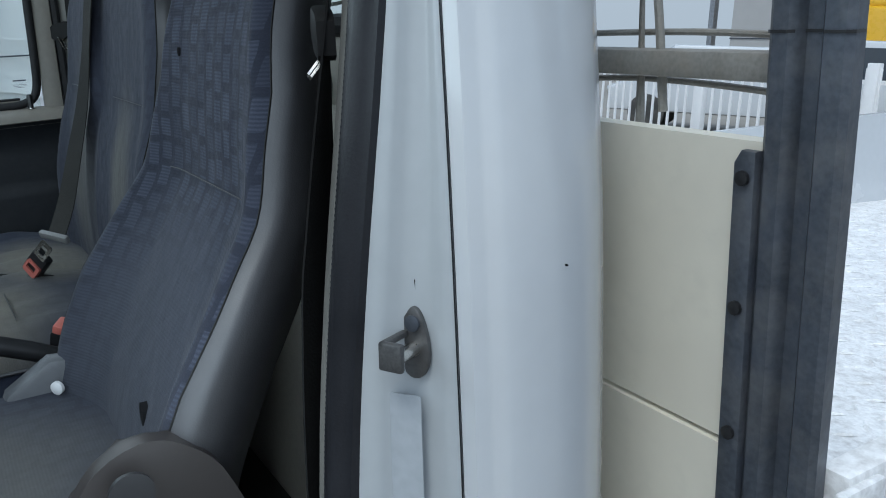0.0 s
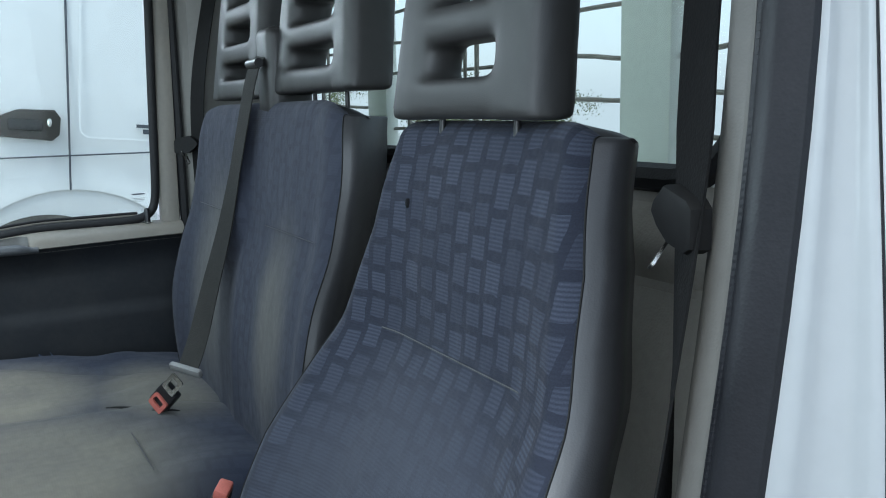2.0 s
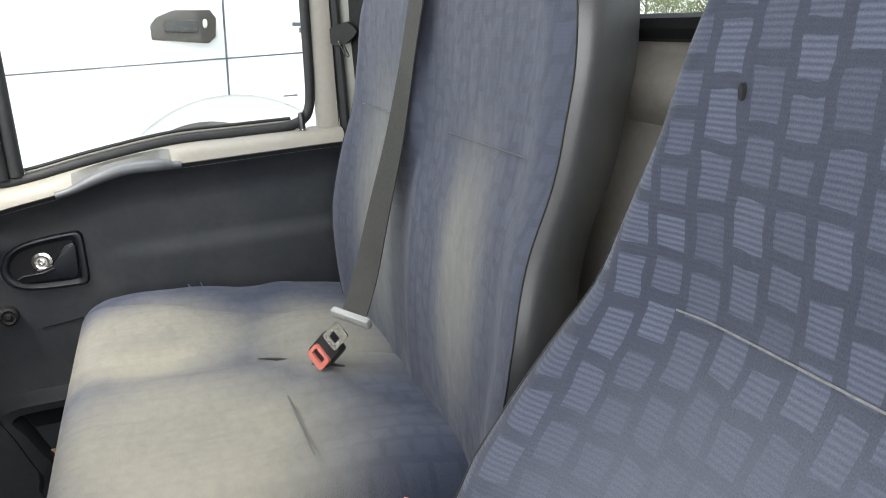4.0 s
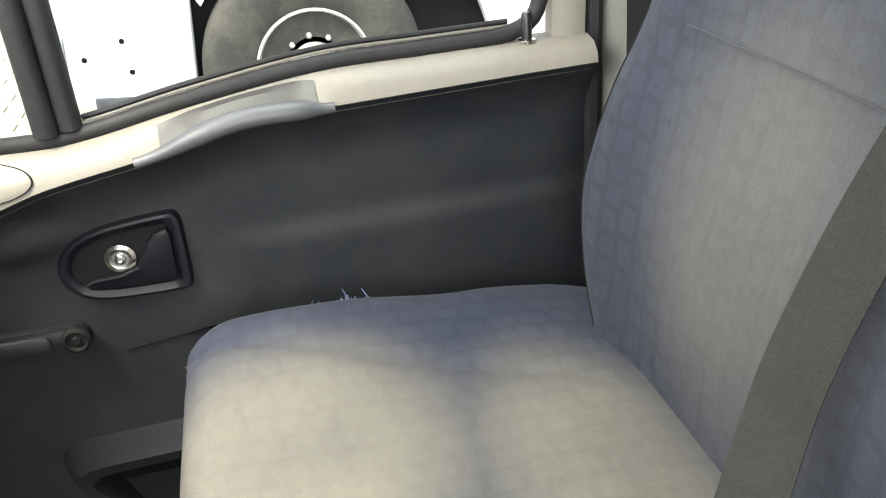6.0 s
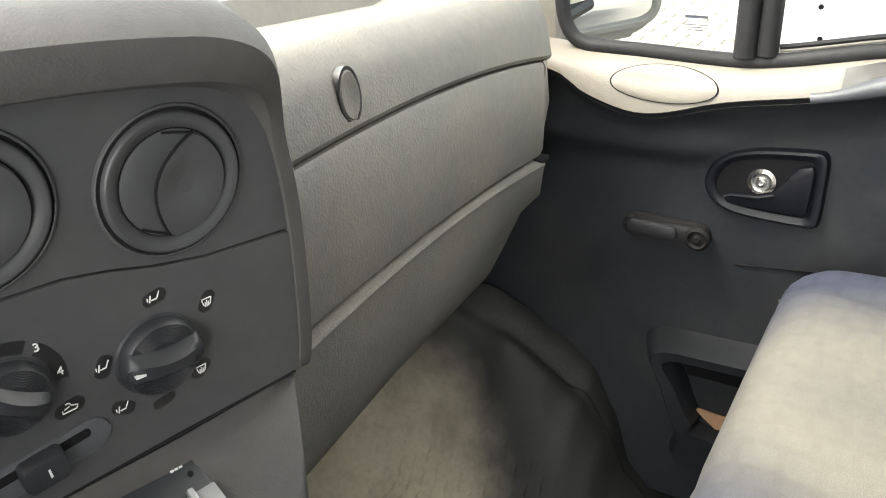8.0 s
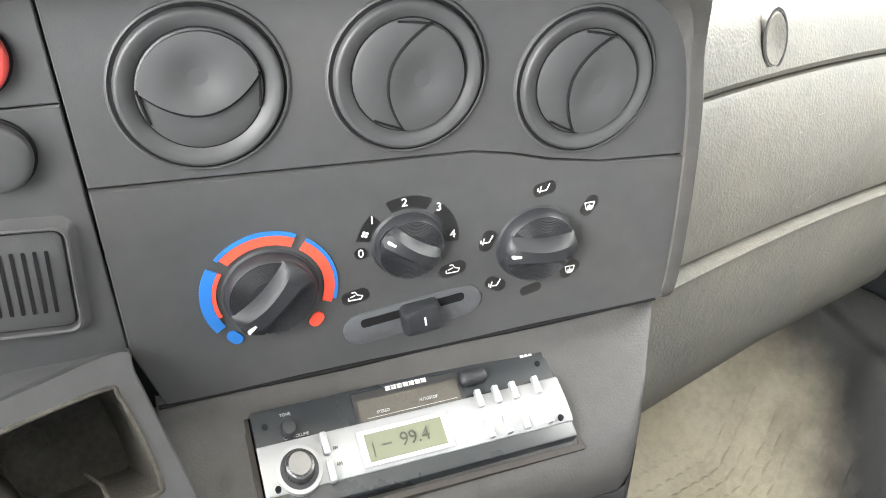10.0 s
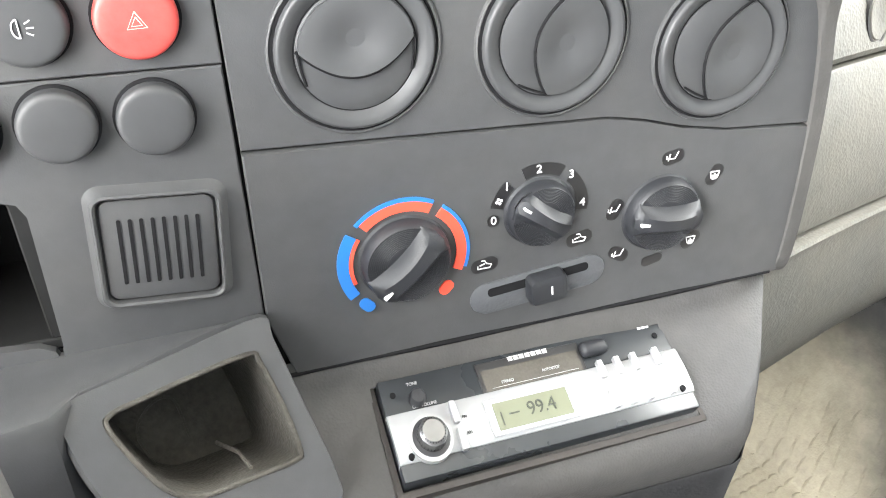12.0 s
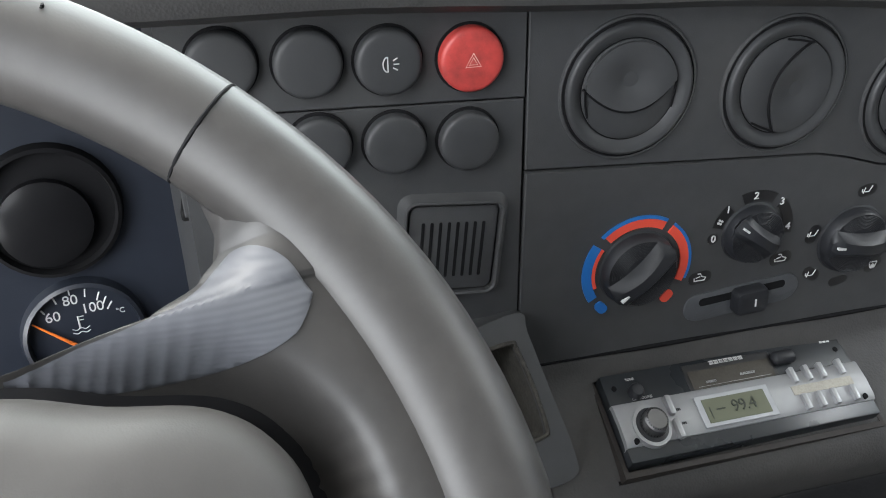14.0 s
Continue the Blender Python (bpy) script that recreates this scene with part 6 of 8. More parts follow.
def centre_console(d):
    c = new("console_panel")
    c.parent = d
    c["label"] = "dark grey heater and vent panel"
    line = [(0.001, 0.0530), (0.172, 0.0428), (0.192, 0.0385), (0.213, 0.0320), (0.240, 0.0262), (0.291, 0.0212)]
    # vent fascia
    bm = bmesh.new()
    up = [(0.2915, 0.045), (0.2875, 0.078), (0.272, 0.103), (0.240, 0.119), (0.20, 0.130), (0.10, 0.140), (0.0006, 0.142)]
    prism(bm, [(u, w + 0.0006) for u, w in line] + up, -0.006, 0.0004, K, 0.0006, 1)
    part("vent_fascia", bm, M_DASH, c)
    bm = bmesh.new()
    lo = [(0.289, -0.070), (0.010, -0.070), (0.000, -0.034)]
    prism(bm, list(reversed([(u, w - 0.0006) for u, w in line])) + list(reversed(lo)), -0.006, 0.0012, K, 0.0008, 1)
    part("heater_fascia", bm, M_DASH, c)
    bm = bmesh.new()
    prism(bm, [(-0.004, -0.075), (0.292, -0.075), (0.290, 0.060), (0.274, 0.098), (0.235, 0.118), (0.12, 0.135), (-0.004, 0.14)], -0.012, -0.0065, K)
    part("backing", bm, M_HOLE, c)
    for u, w, rot in ((0.0535, 0.0912, 2), (0.1422, 0.0850, -107), (0.2295, 0.0700, -112)):
        vent(c, u, w, rot)
    # temperature dial
    m = at(K, 0.069, -0.0135, 0.0011)
    knob(c, "temperature_knob", 0.069, -0.0135, 0.0222, 133)
    bm = bmesh.new()
    arc_band(bm, m, 0.0258, 0.0308, 62, 134)
    arc_band(bm, m, 0.0258, 0.0308, -24, 52)
    arc_band(bm, m, 0.0258, 0.0278, 146, 200)
    prism(bm, rrect(0.0085, 0.006, 0.0028, 5), 0, 0.0011, at(m, 0.0200, -0.0215, 0, 48))
    part("red_scale", bm, M_REDMARK, c, "red warm scale")
    bm = bmesh.new()
    arc_band(bm, m, 0.0309, 0.0328, 62, 136)
    arc_band(bm, m, 0.0309, 0.0326, -20, 52)
    arc_band(bm, m, 0.0279, 0.0335, 146, 212)
    prism(bm, rrect(0.0085, 0.006, 0.0028, 5), 0, 0.0011, at(m, -0.0205, -0.0225, 0, -48))
    part("blue_scale", bm, M_BLUEMARK, c, "blue cold scale")
    # fan dial
    knob(c, "fan_knob", 0.138, -0.001, 0.0175, 54, 0.015)
    m = at(K, 0.138, -0.001, 0.0011)
    bm = bmesh.new()
    arc_band(bm, m, 0.0200, 0.0262, 60, 112, 0, 0.0005)
    arc_band(bm, m, 0.0200, 0.0262, -8, 46, 0, 0.0005)
    arc_band(bm, m, 0.0200, 0.0262, 132, 166, 0, 0.0005)
    prism(bm, rrect(0.0065, 0.0065, 0.003, 5), 0, 0.0005, at(m, -0.0240, -0.001))
    part("fan_scale", bm, M_BLACK, c)
    for s, a, rr in (("0", 182, 0.0240), ("1", 136, 0.0240), ("2", 92, 0.0232), ("3", 47, 0.0240), ("4", 2, 0.0232)):
        bm = text_bm(s, 0.0062, at(m, rr * math.cos(radians(a)), rr * math.sin(radians(a)), 0.0008))
        part("numeral", bm, M_WHITEMARK, c)
    bm = bmesh.new()
    for k in range(4):
        prism(bm, circle(0.0008, 8, cx=0.0012), 0, 0.0003, at(m, 0.0232 * math.cos(radians(156)), 0.0232 * math.sin(radians(156)), 0.0006, 90 * k + 20))
    part("fan_pictogram", bm, M_WHITEMARK, c)
    # air direction dial
    knob(c, "air_knob", 0.2065, -0.0150, 0.0208, 84)
    for du, dw, rot, kd in ((0.004, 0.0305, 10, 1), (0.030, 0.016, 60, 3), (-0.0265, 0.006, 65, 1), (-0.022, -0.0215, -30, 1), (0.021, -0.0215, 40, 3)):
        pad_mark(c, 0.2065 + du, -0.0145 + dw, rot, kind=kd)
    pad_mark(c, 0.205, -0.0440, 12, 0.0125, 0.006)
    # recirculation slider
    s = new("air_slider")
    s.parent = c
    s["label"] = "black slider in a grey slot"
    m = at(K, 0.139, -0.0445, 0.0012, 5)
    bm = bmesh.new()
    prism(bm, rrect(0.075, 0.0185, 0.009, 8), 0, 0.0012, m, 0.0008)
    part("plate", bm, M_GRIP, s)
    bm = bmesh.new()
    prism(bm, rrect(0.056, 0.0050, 0.002, 4, 0, 0.0035), 0.0008, 0.0016, m)
    part("slot", bm, M_HOLE, s)
    bm = bmesh.new()
    prism(bm, rrect(0.021, 0.0165, 0.0035, 5, 0.003, 0.0), 0.001, 0.0095, m, 0.003)
    part("thumb_piece", bm, M_KNOB, s)
    bm = bmesh.new()
    box(bm, (0.0034, -0.002, 0.0094), (0.0044, 0.003, 0.0098), m)
    part("pointer", bm, M_WHITEMARK, s)
    pad_mark(c, 0.1095, -0.0265, 8, 0.0145, 0.008, 2)
    pad_mark(c, 0.1610, -0.0215, 12, 0.0145, 0.008, 2)

    # switch panel beside the vents
    p = new("switch_panel")
    p.parent = d
    p["label"] = "dark grey panel of round switches"
    bm = bmesh.new()
    prism(bm, [(-0.166, 0.0985), (-0.0004, 0.0925), (-0.0004, 0.150), (-0.166, 0.150)], -0.005, 0.0006, K, 0.0006, 1)
    part("upper_fascia", bm, M_DASH, p)
    bm = bmesh.new()
    prism(bm, [(-0.166, 0.0500), (-0.0960, 0.0478), (-0.0890, 0.0455), (-0.0862, 0.0390), (-0.0885, -0.0260), (-0.0910, -0.034), (-0.0006, -0.034), (-0.0006, 0.0915), (-0.166, 0.0975)], -0.005, 0.0, K, 0.0006, 1)
    prism(bm, [(-0.166, -0.034), (-0.0912, -0.034), (-0.0930, -0.0285), (-0.0990, -0.0250), (-0.166, -0.0200)], -0.005, 0.0, K)
    part("lower_fascia", bm, M_DASH, p)
    cub = new("cubby")
    cub.parent = p
    cub["label"] = "dark open cubby hole"
    # walls coloured matt black to hold the shade inside the cubby
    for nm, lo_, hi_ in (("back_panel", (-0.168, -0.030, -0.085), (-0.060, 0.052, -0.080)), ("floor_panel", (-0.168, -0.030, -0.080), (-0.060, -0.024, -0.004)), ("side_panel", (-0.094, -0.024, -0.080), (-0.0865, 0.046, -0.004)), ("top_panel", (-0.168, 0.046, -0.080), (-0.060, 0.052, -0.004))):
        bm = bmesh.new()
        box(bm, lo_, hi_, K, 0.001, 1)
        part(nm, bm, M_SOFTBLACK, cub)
    bm = bmesh.new()
    box(bm, (-0.168, -0.035, -0.012), (0.0, -0.030, -0.004), K)
    box(bm, (-0.004, -0.034, -0.010), (0.002, 0.155, -0.0052), K)
    part("panel_gap", bm, M_HOLE, p)
    for i, (u, w) in enumerate(((-0.0285, 0.1145), (-0.0670, 0.1165), (-0.1030, 0.1185), (-0.1400, 0.1210))):
        b, m = push_button(p, u, w, 0.0153, M_HAZARD if i == 0 else M_VENT if i == 1 else M_VENT, ("red hazard button with a worn triangle", "grey lamp button", "blank grey button", "blank grey button")[i])
        if i == 0:
            bm = bmesh.new()
            for rr in (0.0042, 0.0022):
                tri = [m @ Vector((rr * math.cos(radians(90 + 120 * k)), rr * math.sin(radians(90 + 120 * k)) - 0.0005, 0.0081)) for k in range(3)]
                tube(bm, tri + [tri[0]], 0.00024, 4, up=(0.3, 0.1, 0.9))
            part("triangle_mark", bm, mat("worn_pink_print", (0.75, 0.45, 0.40), 0.5), b)
        if i == 1:
            bm = bmesh.new()
            pts = [m @ Vector((-0.0012 + 0.0022 * math.cos(radians(a)), 0.0034 * math.sin(radians(a)), 0.0084)) for a in range(90, 271, 20)]
            tube(bm, pts + [pts[0]], 0.00032, 4, up=(0.3, 0.1, 0.9))
            for a in (35, 0, -35):
                tube(bm, [m @ Vector((0.0014 * math.cos(radians(a)), 0.0028 * math.sin(radians(a)), 0.0084)), m @ Vector((0.0040 * math.cos(radians(a)), 0.0048 * math.sin(radians(a)), 0.0084))], 0.0003, 4, up=(0.3, 0.1, 0.9))
            part("lamp_mark", bm, M_WHITEMARK, b)
    for u, w in ((-0.0295, 0.0745), (-0.0655, 0.0768), (-0.1010, 0.0790), (-0.1370, 0.0815)):
        push_button(p, u, w, 0.0148, M_VENT, "blank grey button")
    # speaker or sensor grille
    g = new("grille")
    g.parent = p
    g["label"] = "small slotted grille"
    m = at(K, -0.0387, 0.0160, 0.0, -5.5)
    bm = bmesh.new()
    rings = [[m @ Vector((x, y, z)) for x, y in rrect(w_, h_, r_, 6)] for w_, h_, r_, z in ((0.0590, 0.0610, 0.0075, -0.0005), (0.0560, 0.0580, 0.0068, 0.0012), (0.0525, 0.0545, 0.0060, 0.0048), (0.0505, 0.0525, 0.0055, 0.0052), (0.0488, 0.0508, 0.0050, 0.0044), (0.0478, 0.0498, 0.0048, -0.0010))]
    grid(bm, rings, closed=True)
    part("rim", bm, M_DASH, g)
    bm = bmesh.new()
    prism(bm, rrect(0.0490, 0.0510, 0.0045, 5), -0.0025, -0.0008, m)
    part("gap", bm, M_HOLE, g)
    bm = bmesh.new()
    prism(bm, rrect(0.0462, 0.0482, 0.0042, 5), -0.001, 0.0030, m, 0.0008)
    part("plate", bm, M_DASH, g)
    for k in range(8):
        bm = bmesh.new()
        prism(bm, rrect(0.0016, 0.0315, 0.0006, 3, -0.0159 + 0.00455 * k, -0.0005), 0.0022, 0.0033, m)
        part("slot", bm, M_HOLE, g)

    # padded cowl over and beside the panels
    path = [(-0.60, 0.105, 0.052), (-0.45, 0.140, 0.036), (-0.30, 0.148, 0.022), (-0.166, 0.142, 0.012), (-0.08, 0.140, 0.008), (0.016, 0.134, 0.006), (0.102, 0.130, 0.006), (0.178, 0.1240, 0.006), (0.225, 0.1175, 0.006), (0.2520, 0.1110, 0.006), (0.2700, 0.1010, 0.006), (0.2810, 0.0850, 0.006), (0.2865, 0.0630, 0.006), (0.2898, 0.0300, 0.006), (0.2906, -0.0100, 0.006), (0.2898, -0.0450, 0.006), (0.2880, -0.0660, 0.005), (0.2868, -0.0740, -0.002), (0.2855, -0.0820, -0.016)]
    path = smooth_path(path, 5)
    crown = [(-0.001, -0.010), (-0.001, 0.004), (0.0015, 0.012), (0.006, 0.024), (0.014, 0.0275), (0.025, 0.026), (0.036, 0.012), (0.042, -0.02), (0.0574, -0.10), (0.061, -0.38)]
    flank = [(-0.001, -0.010), (-0.001, 0.0016), (-0.0004, 0.0024), (0.0012, 0.0027), (0.0050, 0.0027), (0.0074, 0.0024), (0.0088, 0.0008), (0.0095, -0.0040), (0.0096, -0.05), (0.0090, -0.10)]
    bm = bmesh.new()
    rows = []
    for i, q in enumerate(path):
        a, b = path[max(i - 2, 0)], path[min(i + 2, len(path) - 1)]
        t = Vector((b.x - a.x, b.y - a.y, 0)).normalized()
        nrm = Vector((-t.y, t.x, 0))
        k = max(0.0, min(1.0, (nrm.y - 0.15) / 0.83))
        k = k ** 1.6
        rows.append([K @ Vector((q.x + nrm.x * (o0 + (o1 - o0) * k), q.y + nrm.y * (o0 + (o1 - o0) * k), q.z - 0.006 + d0 + (d1 - d0) * k)) for (o0, d0), (o1, d1) in zip(flank, crown)])
    grid(bm, rows)
    part("cowl", bm, M_DASHSOFT, d, "soft grey padded cowl")


def radio_console(d):
    h = new("radio_housing")
    h.parent = d
    h["label"] = "grey sloping housing round the radio"
    prof = [(-0.004, -0.066), (0.001, -0.071), (0.003, -0.079), (0.006, -0.0855)]
    prof2 = [(0.047, -0.1135), (0.056, -0.121), (0.0605, -0.131), (0.0590, -0.143), (0.050, -0.170), (0.032, -0.23), (0.012, -0.33), (0.0, -0.46)]
    us = [0.005, 0.012, 0.034, 0.045]
    ue = [0.211, 0.228, 0.262, 0.282, 0.292, 0.296]

    def pt(u, p, k=1.0):
        e = max(0.0, (u - 0.262) / 0.034)
        u = u - 0.62 * max(0.0, p[0]) * max(0.0, min(1.0, (u - 0.21) / 0.08))
        return K @ Vector((u, p[1] + 0.012 * e * e * (p[0] > 0.01) + 0.010 * e * (p[0] < 0.01), p[0] - 0.020 * e * e))

    bm = bmesh.new()
    # strip above, cheeks, strip below
    alls = us + list(np.linspace(0.05, 0.205, 8)) + ue
    grid(bm, [[pt(u, p) for p in prof] for u in alls])
    grid(bm, [[pt(u, p) for p in prof2] for u in alls])
    mid = [prof[-1]] + [(prof[-1][0] + (prof2[0][0] - prof[-1][0]) * k / 5, prof[-1][1] + (prof2[0][1] - prof[-1][1]) * k / 5) for k in range(1, 5)] + [prof2[0]]
    grid(bm, [[pt(u, p) for p in mid] for u in us])
    grid(bm, [[pt(u, p) for p in mid] for u in ue])
    # right side of the housing going forward
    end = [pt(ue[-1], p) for p in prof + mid[1:-1] + prof2]
    grid(bm, [end, [p + K.to_3x3() @ Vector((0.002, 0, -0.01)) for p in end], [p + K.to_3x3() @ Vector((-0.004, 0, -0.12)) for p in end]])
    st = [pt(us[0], p) for p in prof + mid[1:-1] + prof2]
    grid(bm, [[p + K.to_3x3() @ Vector((0, 0, -0.10)) for p in st], st])
    bmesh.ops.remove_doubles(bm, verts=bm.verts, dist=1e-5)
    part("shell", bm, M_DASHSOFT, h, "", 50)
    # ribbed rubber skirt below the housing
    bm = bmesh.new()
    rows = []
    for i in range(64):
        v = -0.1570 - 0.0009 * i
        out = 0.059 + (0.050 - 0.059) * (v + 0.143) / -0.027 if v > -0.170 else 0.050 + (0.032 - 0.050) * (v + 0.170) / -0.06
        rows.append([pt(u, (out + 0.0008 + 0.0011 * math.sin(math.pi * i / 2), v)) for u in np.linspace(0.03, 0.296, 24)])
    grid(bm, rows)
    part("ribbed_skirt", bm, M_RUBBER, h, "black ribbed rubber skirt")
    # dark joint under the heater panel
    bm = bmesh.new()
    tube(bm, [K @ Vector((u, -0.0695, 0.0012)) for u in np.linspace(0.006, 0.284, 16)], [0.0012 - 0.0004 * math.sin(k) for k in range(16)], 6)
    part("joint", bm, M_HOLE, h)
    # near-black box for the shade in the well behind the set
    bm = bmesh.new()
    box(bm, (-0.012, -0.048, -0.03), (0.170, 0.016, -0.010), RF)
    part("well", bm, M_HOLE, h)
    bm = bmesh.new()
    frame_prism(bm, [(-0.0105, 0.0125), (0.1700, 0.0125), (0.1700, -0.0480), (-0.0105, -0.0480)], [(-0.0075, 0.0100), (0.1675, 0.0100), (0.1675, -0.0450), (-0.0075, -0.0450)], -0.02, -0.002, RF)
    part("mounting_frame", bm, mat("rusty_black_frame", (0.022, 0.018, 0.016), 0.7, var=0.4, scale=40), h)

    r = thing("radio", "silver and black cassette radio with a small display", "radio")
    bm = bmesh.new()
    box(bm, (-0.0065, -0.0425, -0.02), (0.1660, 0.0088, 0.0045), RF, 0.0012)
    part("body", bm, M_RADIO, r, "black fascia")
    # silver lower band with a bellied front
    bm = bmesh.new()
    rows = []
    for x in np.linspace(-0.0066, 0.1661, 12):
        rows.append([RF @ Vector((x, y, z)) for y, z in ((-0.0098, 0.003), (-0.0100, 0.0062), (-0.0115, 0.0072), (-0.022, 0.0078), (-0.032, 0.0070), (-0.0342, 0.0056), (-0.0345, 0.003))])
    shell(bm, rows, RF.to_3x3() @ Vector((0, 0, -0.004)))
    part("silver_band", bm, M_ALU, r, "silver plastic band")
    bm = bmesh.new()
    box(bm, (0.048, -0.0105, 0.003), (0.111, 0.0062, 0.0050), RF, 0.0004, 1)
    part("cassette_door", bm, M_BLACK, r)
    bm = bmesh.new()
    box(bm, (0.0505, -0.0095, 0.0046), (0.1085, 0.0018, 0.0052), RF)
    part("cassette_window", bm, mat("smoked_window", (0.055, 0.050, 0.042), 0.15, var=0.3, scale=60), r)
    for s, x, y, sz in (("STEREO", 0.0635, -0.0062, 0.0021), ("AUTOSTOP", 0.0900, -0.0050, 0.0021), ("TONE", 0.0115, 0.0035, 0.0022), ("CH / VOLUME", 0.0150, -0.0083, 0.0022)):
        part("lettering", text_bm(s, sz, at(RF, x, y, 0.0056)), M_PALEPRINT, r)
    for s, x, y, sz in (("FM", 0.0330, -0.0195, 0.0022), ("AM", 0.0330, -0.0275, 0.0022)):
        part("lettering", text_bm(s, sz, at(RF, x, y, 0.0080)), M_RADIO, r)
    bm = bmesh.new()
    box(bm, (0.054, -0.0083, 0.0053), (0.106, -0.0081, 0.0055), RF)
    part("printed_rule", bm, M_PALEPRINT, r)
    bm = bmesh.new()
    for k in range(7):
        box(bm, (0.0680 + 0.0035 * k, 0.0040, 0.0046), (0.0709 + 0.0035 * k, 0.0064, 0.0050), RF)
    part("maker_mark", bm, M_WHITEMARK, r, "white maker's mark as plain blocks")
    bm = bmesh.new()
    for k in range(3):
        box(bm, (0.1505 + 0.0026 * k, 0.0052, 0.0046), (0.1525 + 0.0026 * k, 0.0072, 0.0049), RF)
    part("model_mark", bm, M_WHITEMARK, r)
    # display
    bm = bmesh.new()
    box(bm, (0.0450, -0.0330, 0.0076), (0.0960, -0.0145, 0.0086), RF, 0.0003, 1)
    part("display_frame", bm, mat("pale_silver_frame", (0.40, 0.41, 0.43), 0.35, metal=0.2), r)
    bm = bmesh.new()
    box(bm, (0.0490, -0.0308, 0.0084), (0.0920, -0.0170, 0.0089), RF)
    part("display", bm, M_LCD, r, "grey-green liquid crystal display")
    part("digits", text_bm("99.4", 0.0098, at(RF, 0.0755, -0.0238, 0.0090)), M_LCDINK, r)
    bm = bmesh.new()
    box(bm, (0.0565, -0.0242, 0.0089), (0.0625, -0.0234, 0.0091), RF)
    box(bm, (0.0520, -0.0288, 0.0089), (0.0526, -0.0218, 0.0091), RF)
    part("segments", bm, M_LCDINK, r)
    # knobs and keys
    bm = bmesh.new()
    lathe(bm, [(0.0046, 0.003), (0.0044, 0.0090), (0.0034, 0.0104), (0.0004, 0.0108)], at(RF, 0.0120, -0.0045, 0), 20)
    part("tone_knob", bm, M_KNOB, r)
    v = new("volume_knob")
    v.parent = r
    v["label"] = "ribbed chrome volume knob"
    bm = bmesh.new()
    lathe(bm, [(0.0118, 0.004), (0.0118, 0.0088), (0.0106, 0.0090)], at(RF, 0.0125, -0.0255, 0), 30)
    part("surround", bm, M_ALU, v)
    bm = bmesh.new()
    lathe(bm, [(0.0100, 0.006), (0.0098, 0.0096), (0.0085, 0.0100)], at(RF, 0.0125, -0.0255, 0), 30)
    part("ring", bm, M_KNOB, v)
    bm = bmesh.new()
    lathe(bm, [(0.0076, 0.008), (0.0072, 0.0165), (0.0055, 0.0178), (0.0004, 0.0176)], at(RF, 0.0125, -0.0255, 0), 30)
    part("cap", bm, mat("dull_knob_chrome", (0.18, 0.18, 0.18), 0.3, metal=0.9, var=0.2), v)
    bm = bmesh.new()
    for k in range(26):
        a = 2 * math.pi * k / 26
        tube(bm, [RF @ Vector((0.0125 + 0.0078 * math.cos(a), -0.0255 + 0.0078 * math.sin(a), 0.009)), RF @ Vector((0.0125 + 0.0060 * math.cos(a), -0.0255 + 0.0060 * math.sin(a), 0.0178))], 0.0003, 4)
    part("ribs", bm, M_BLACK, v)
    for x, y, hh in ((0.0280, -0.0165, 0.0115), (0.0280, -0.0300, 0.0115)):
        bm = bmesh.new()
        box(bm, (x - 0.0019, y - hh / 2, 0.006), (x + 0.0019, y + hh / 2, 0.0110), RF, 0.0012)
        part("band_key", bm, M_ALU, r)
    for x in (0.1170, 0.1275, 0.1380, 0.1520):
        for y, hh in ((-0.0125, 0.0095), (-0.0290, 0.0095)):
            bm = bmesh.new()
            box(bm, (x - 0.0018, y - hh / 2, 0.006), (x + 0.0018, y + hh / 2, 0.0102), RF, 0.0008)
            part("station_key", bm, M_ALU, r)
    bm = bmesh.new()
    box(bm, (0.1120, -0.0240, 0.0074), (0.1560, -0.0188, 0.0081), RF)
    part("tape_strip", bm, M_TAPE, r, "yellowed sticky tape")
    bm = bmesh.new()
    box(bm, (0.1100, -0.0040, 0.003), (0.1270, 0.0045, 0.0105), RF, 0.0035, 3)
    part("eject_key", bm, M_KNOB, r, "glossy black eject key")
    for x, y in ((0, 0), (0.159, 0), (0.0, -0.0320), (0.159, -0.0320)):
        bm = bmesh.new()
        lathe(bm, [(0.0016, 0.004), (0.0016, 0.0080 if y else 0.0050)], at(RF, x, y, 0), 12)
        part("release_hole", bm, M_HOLE, r)


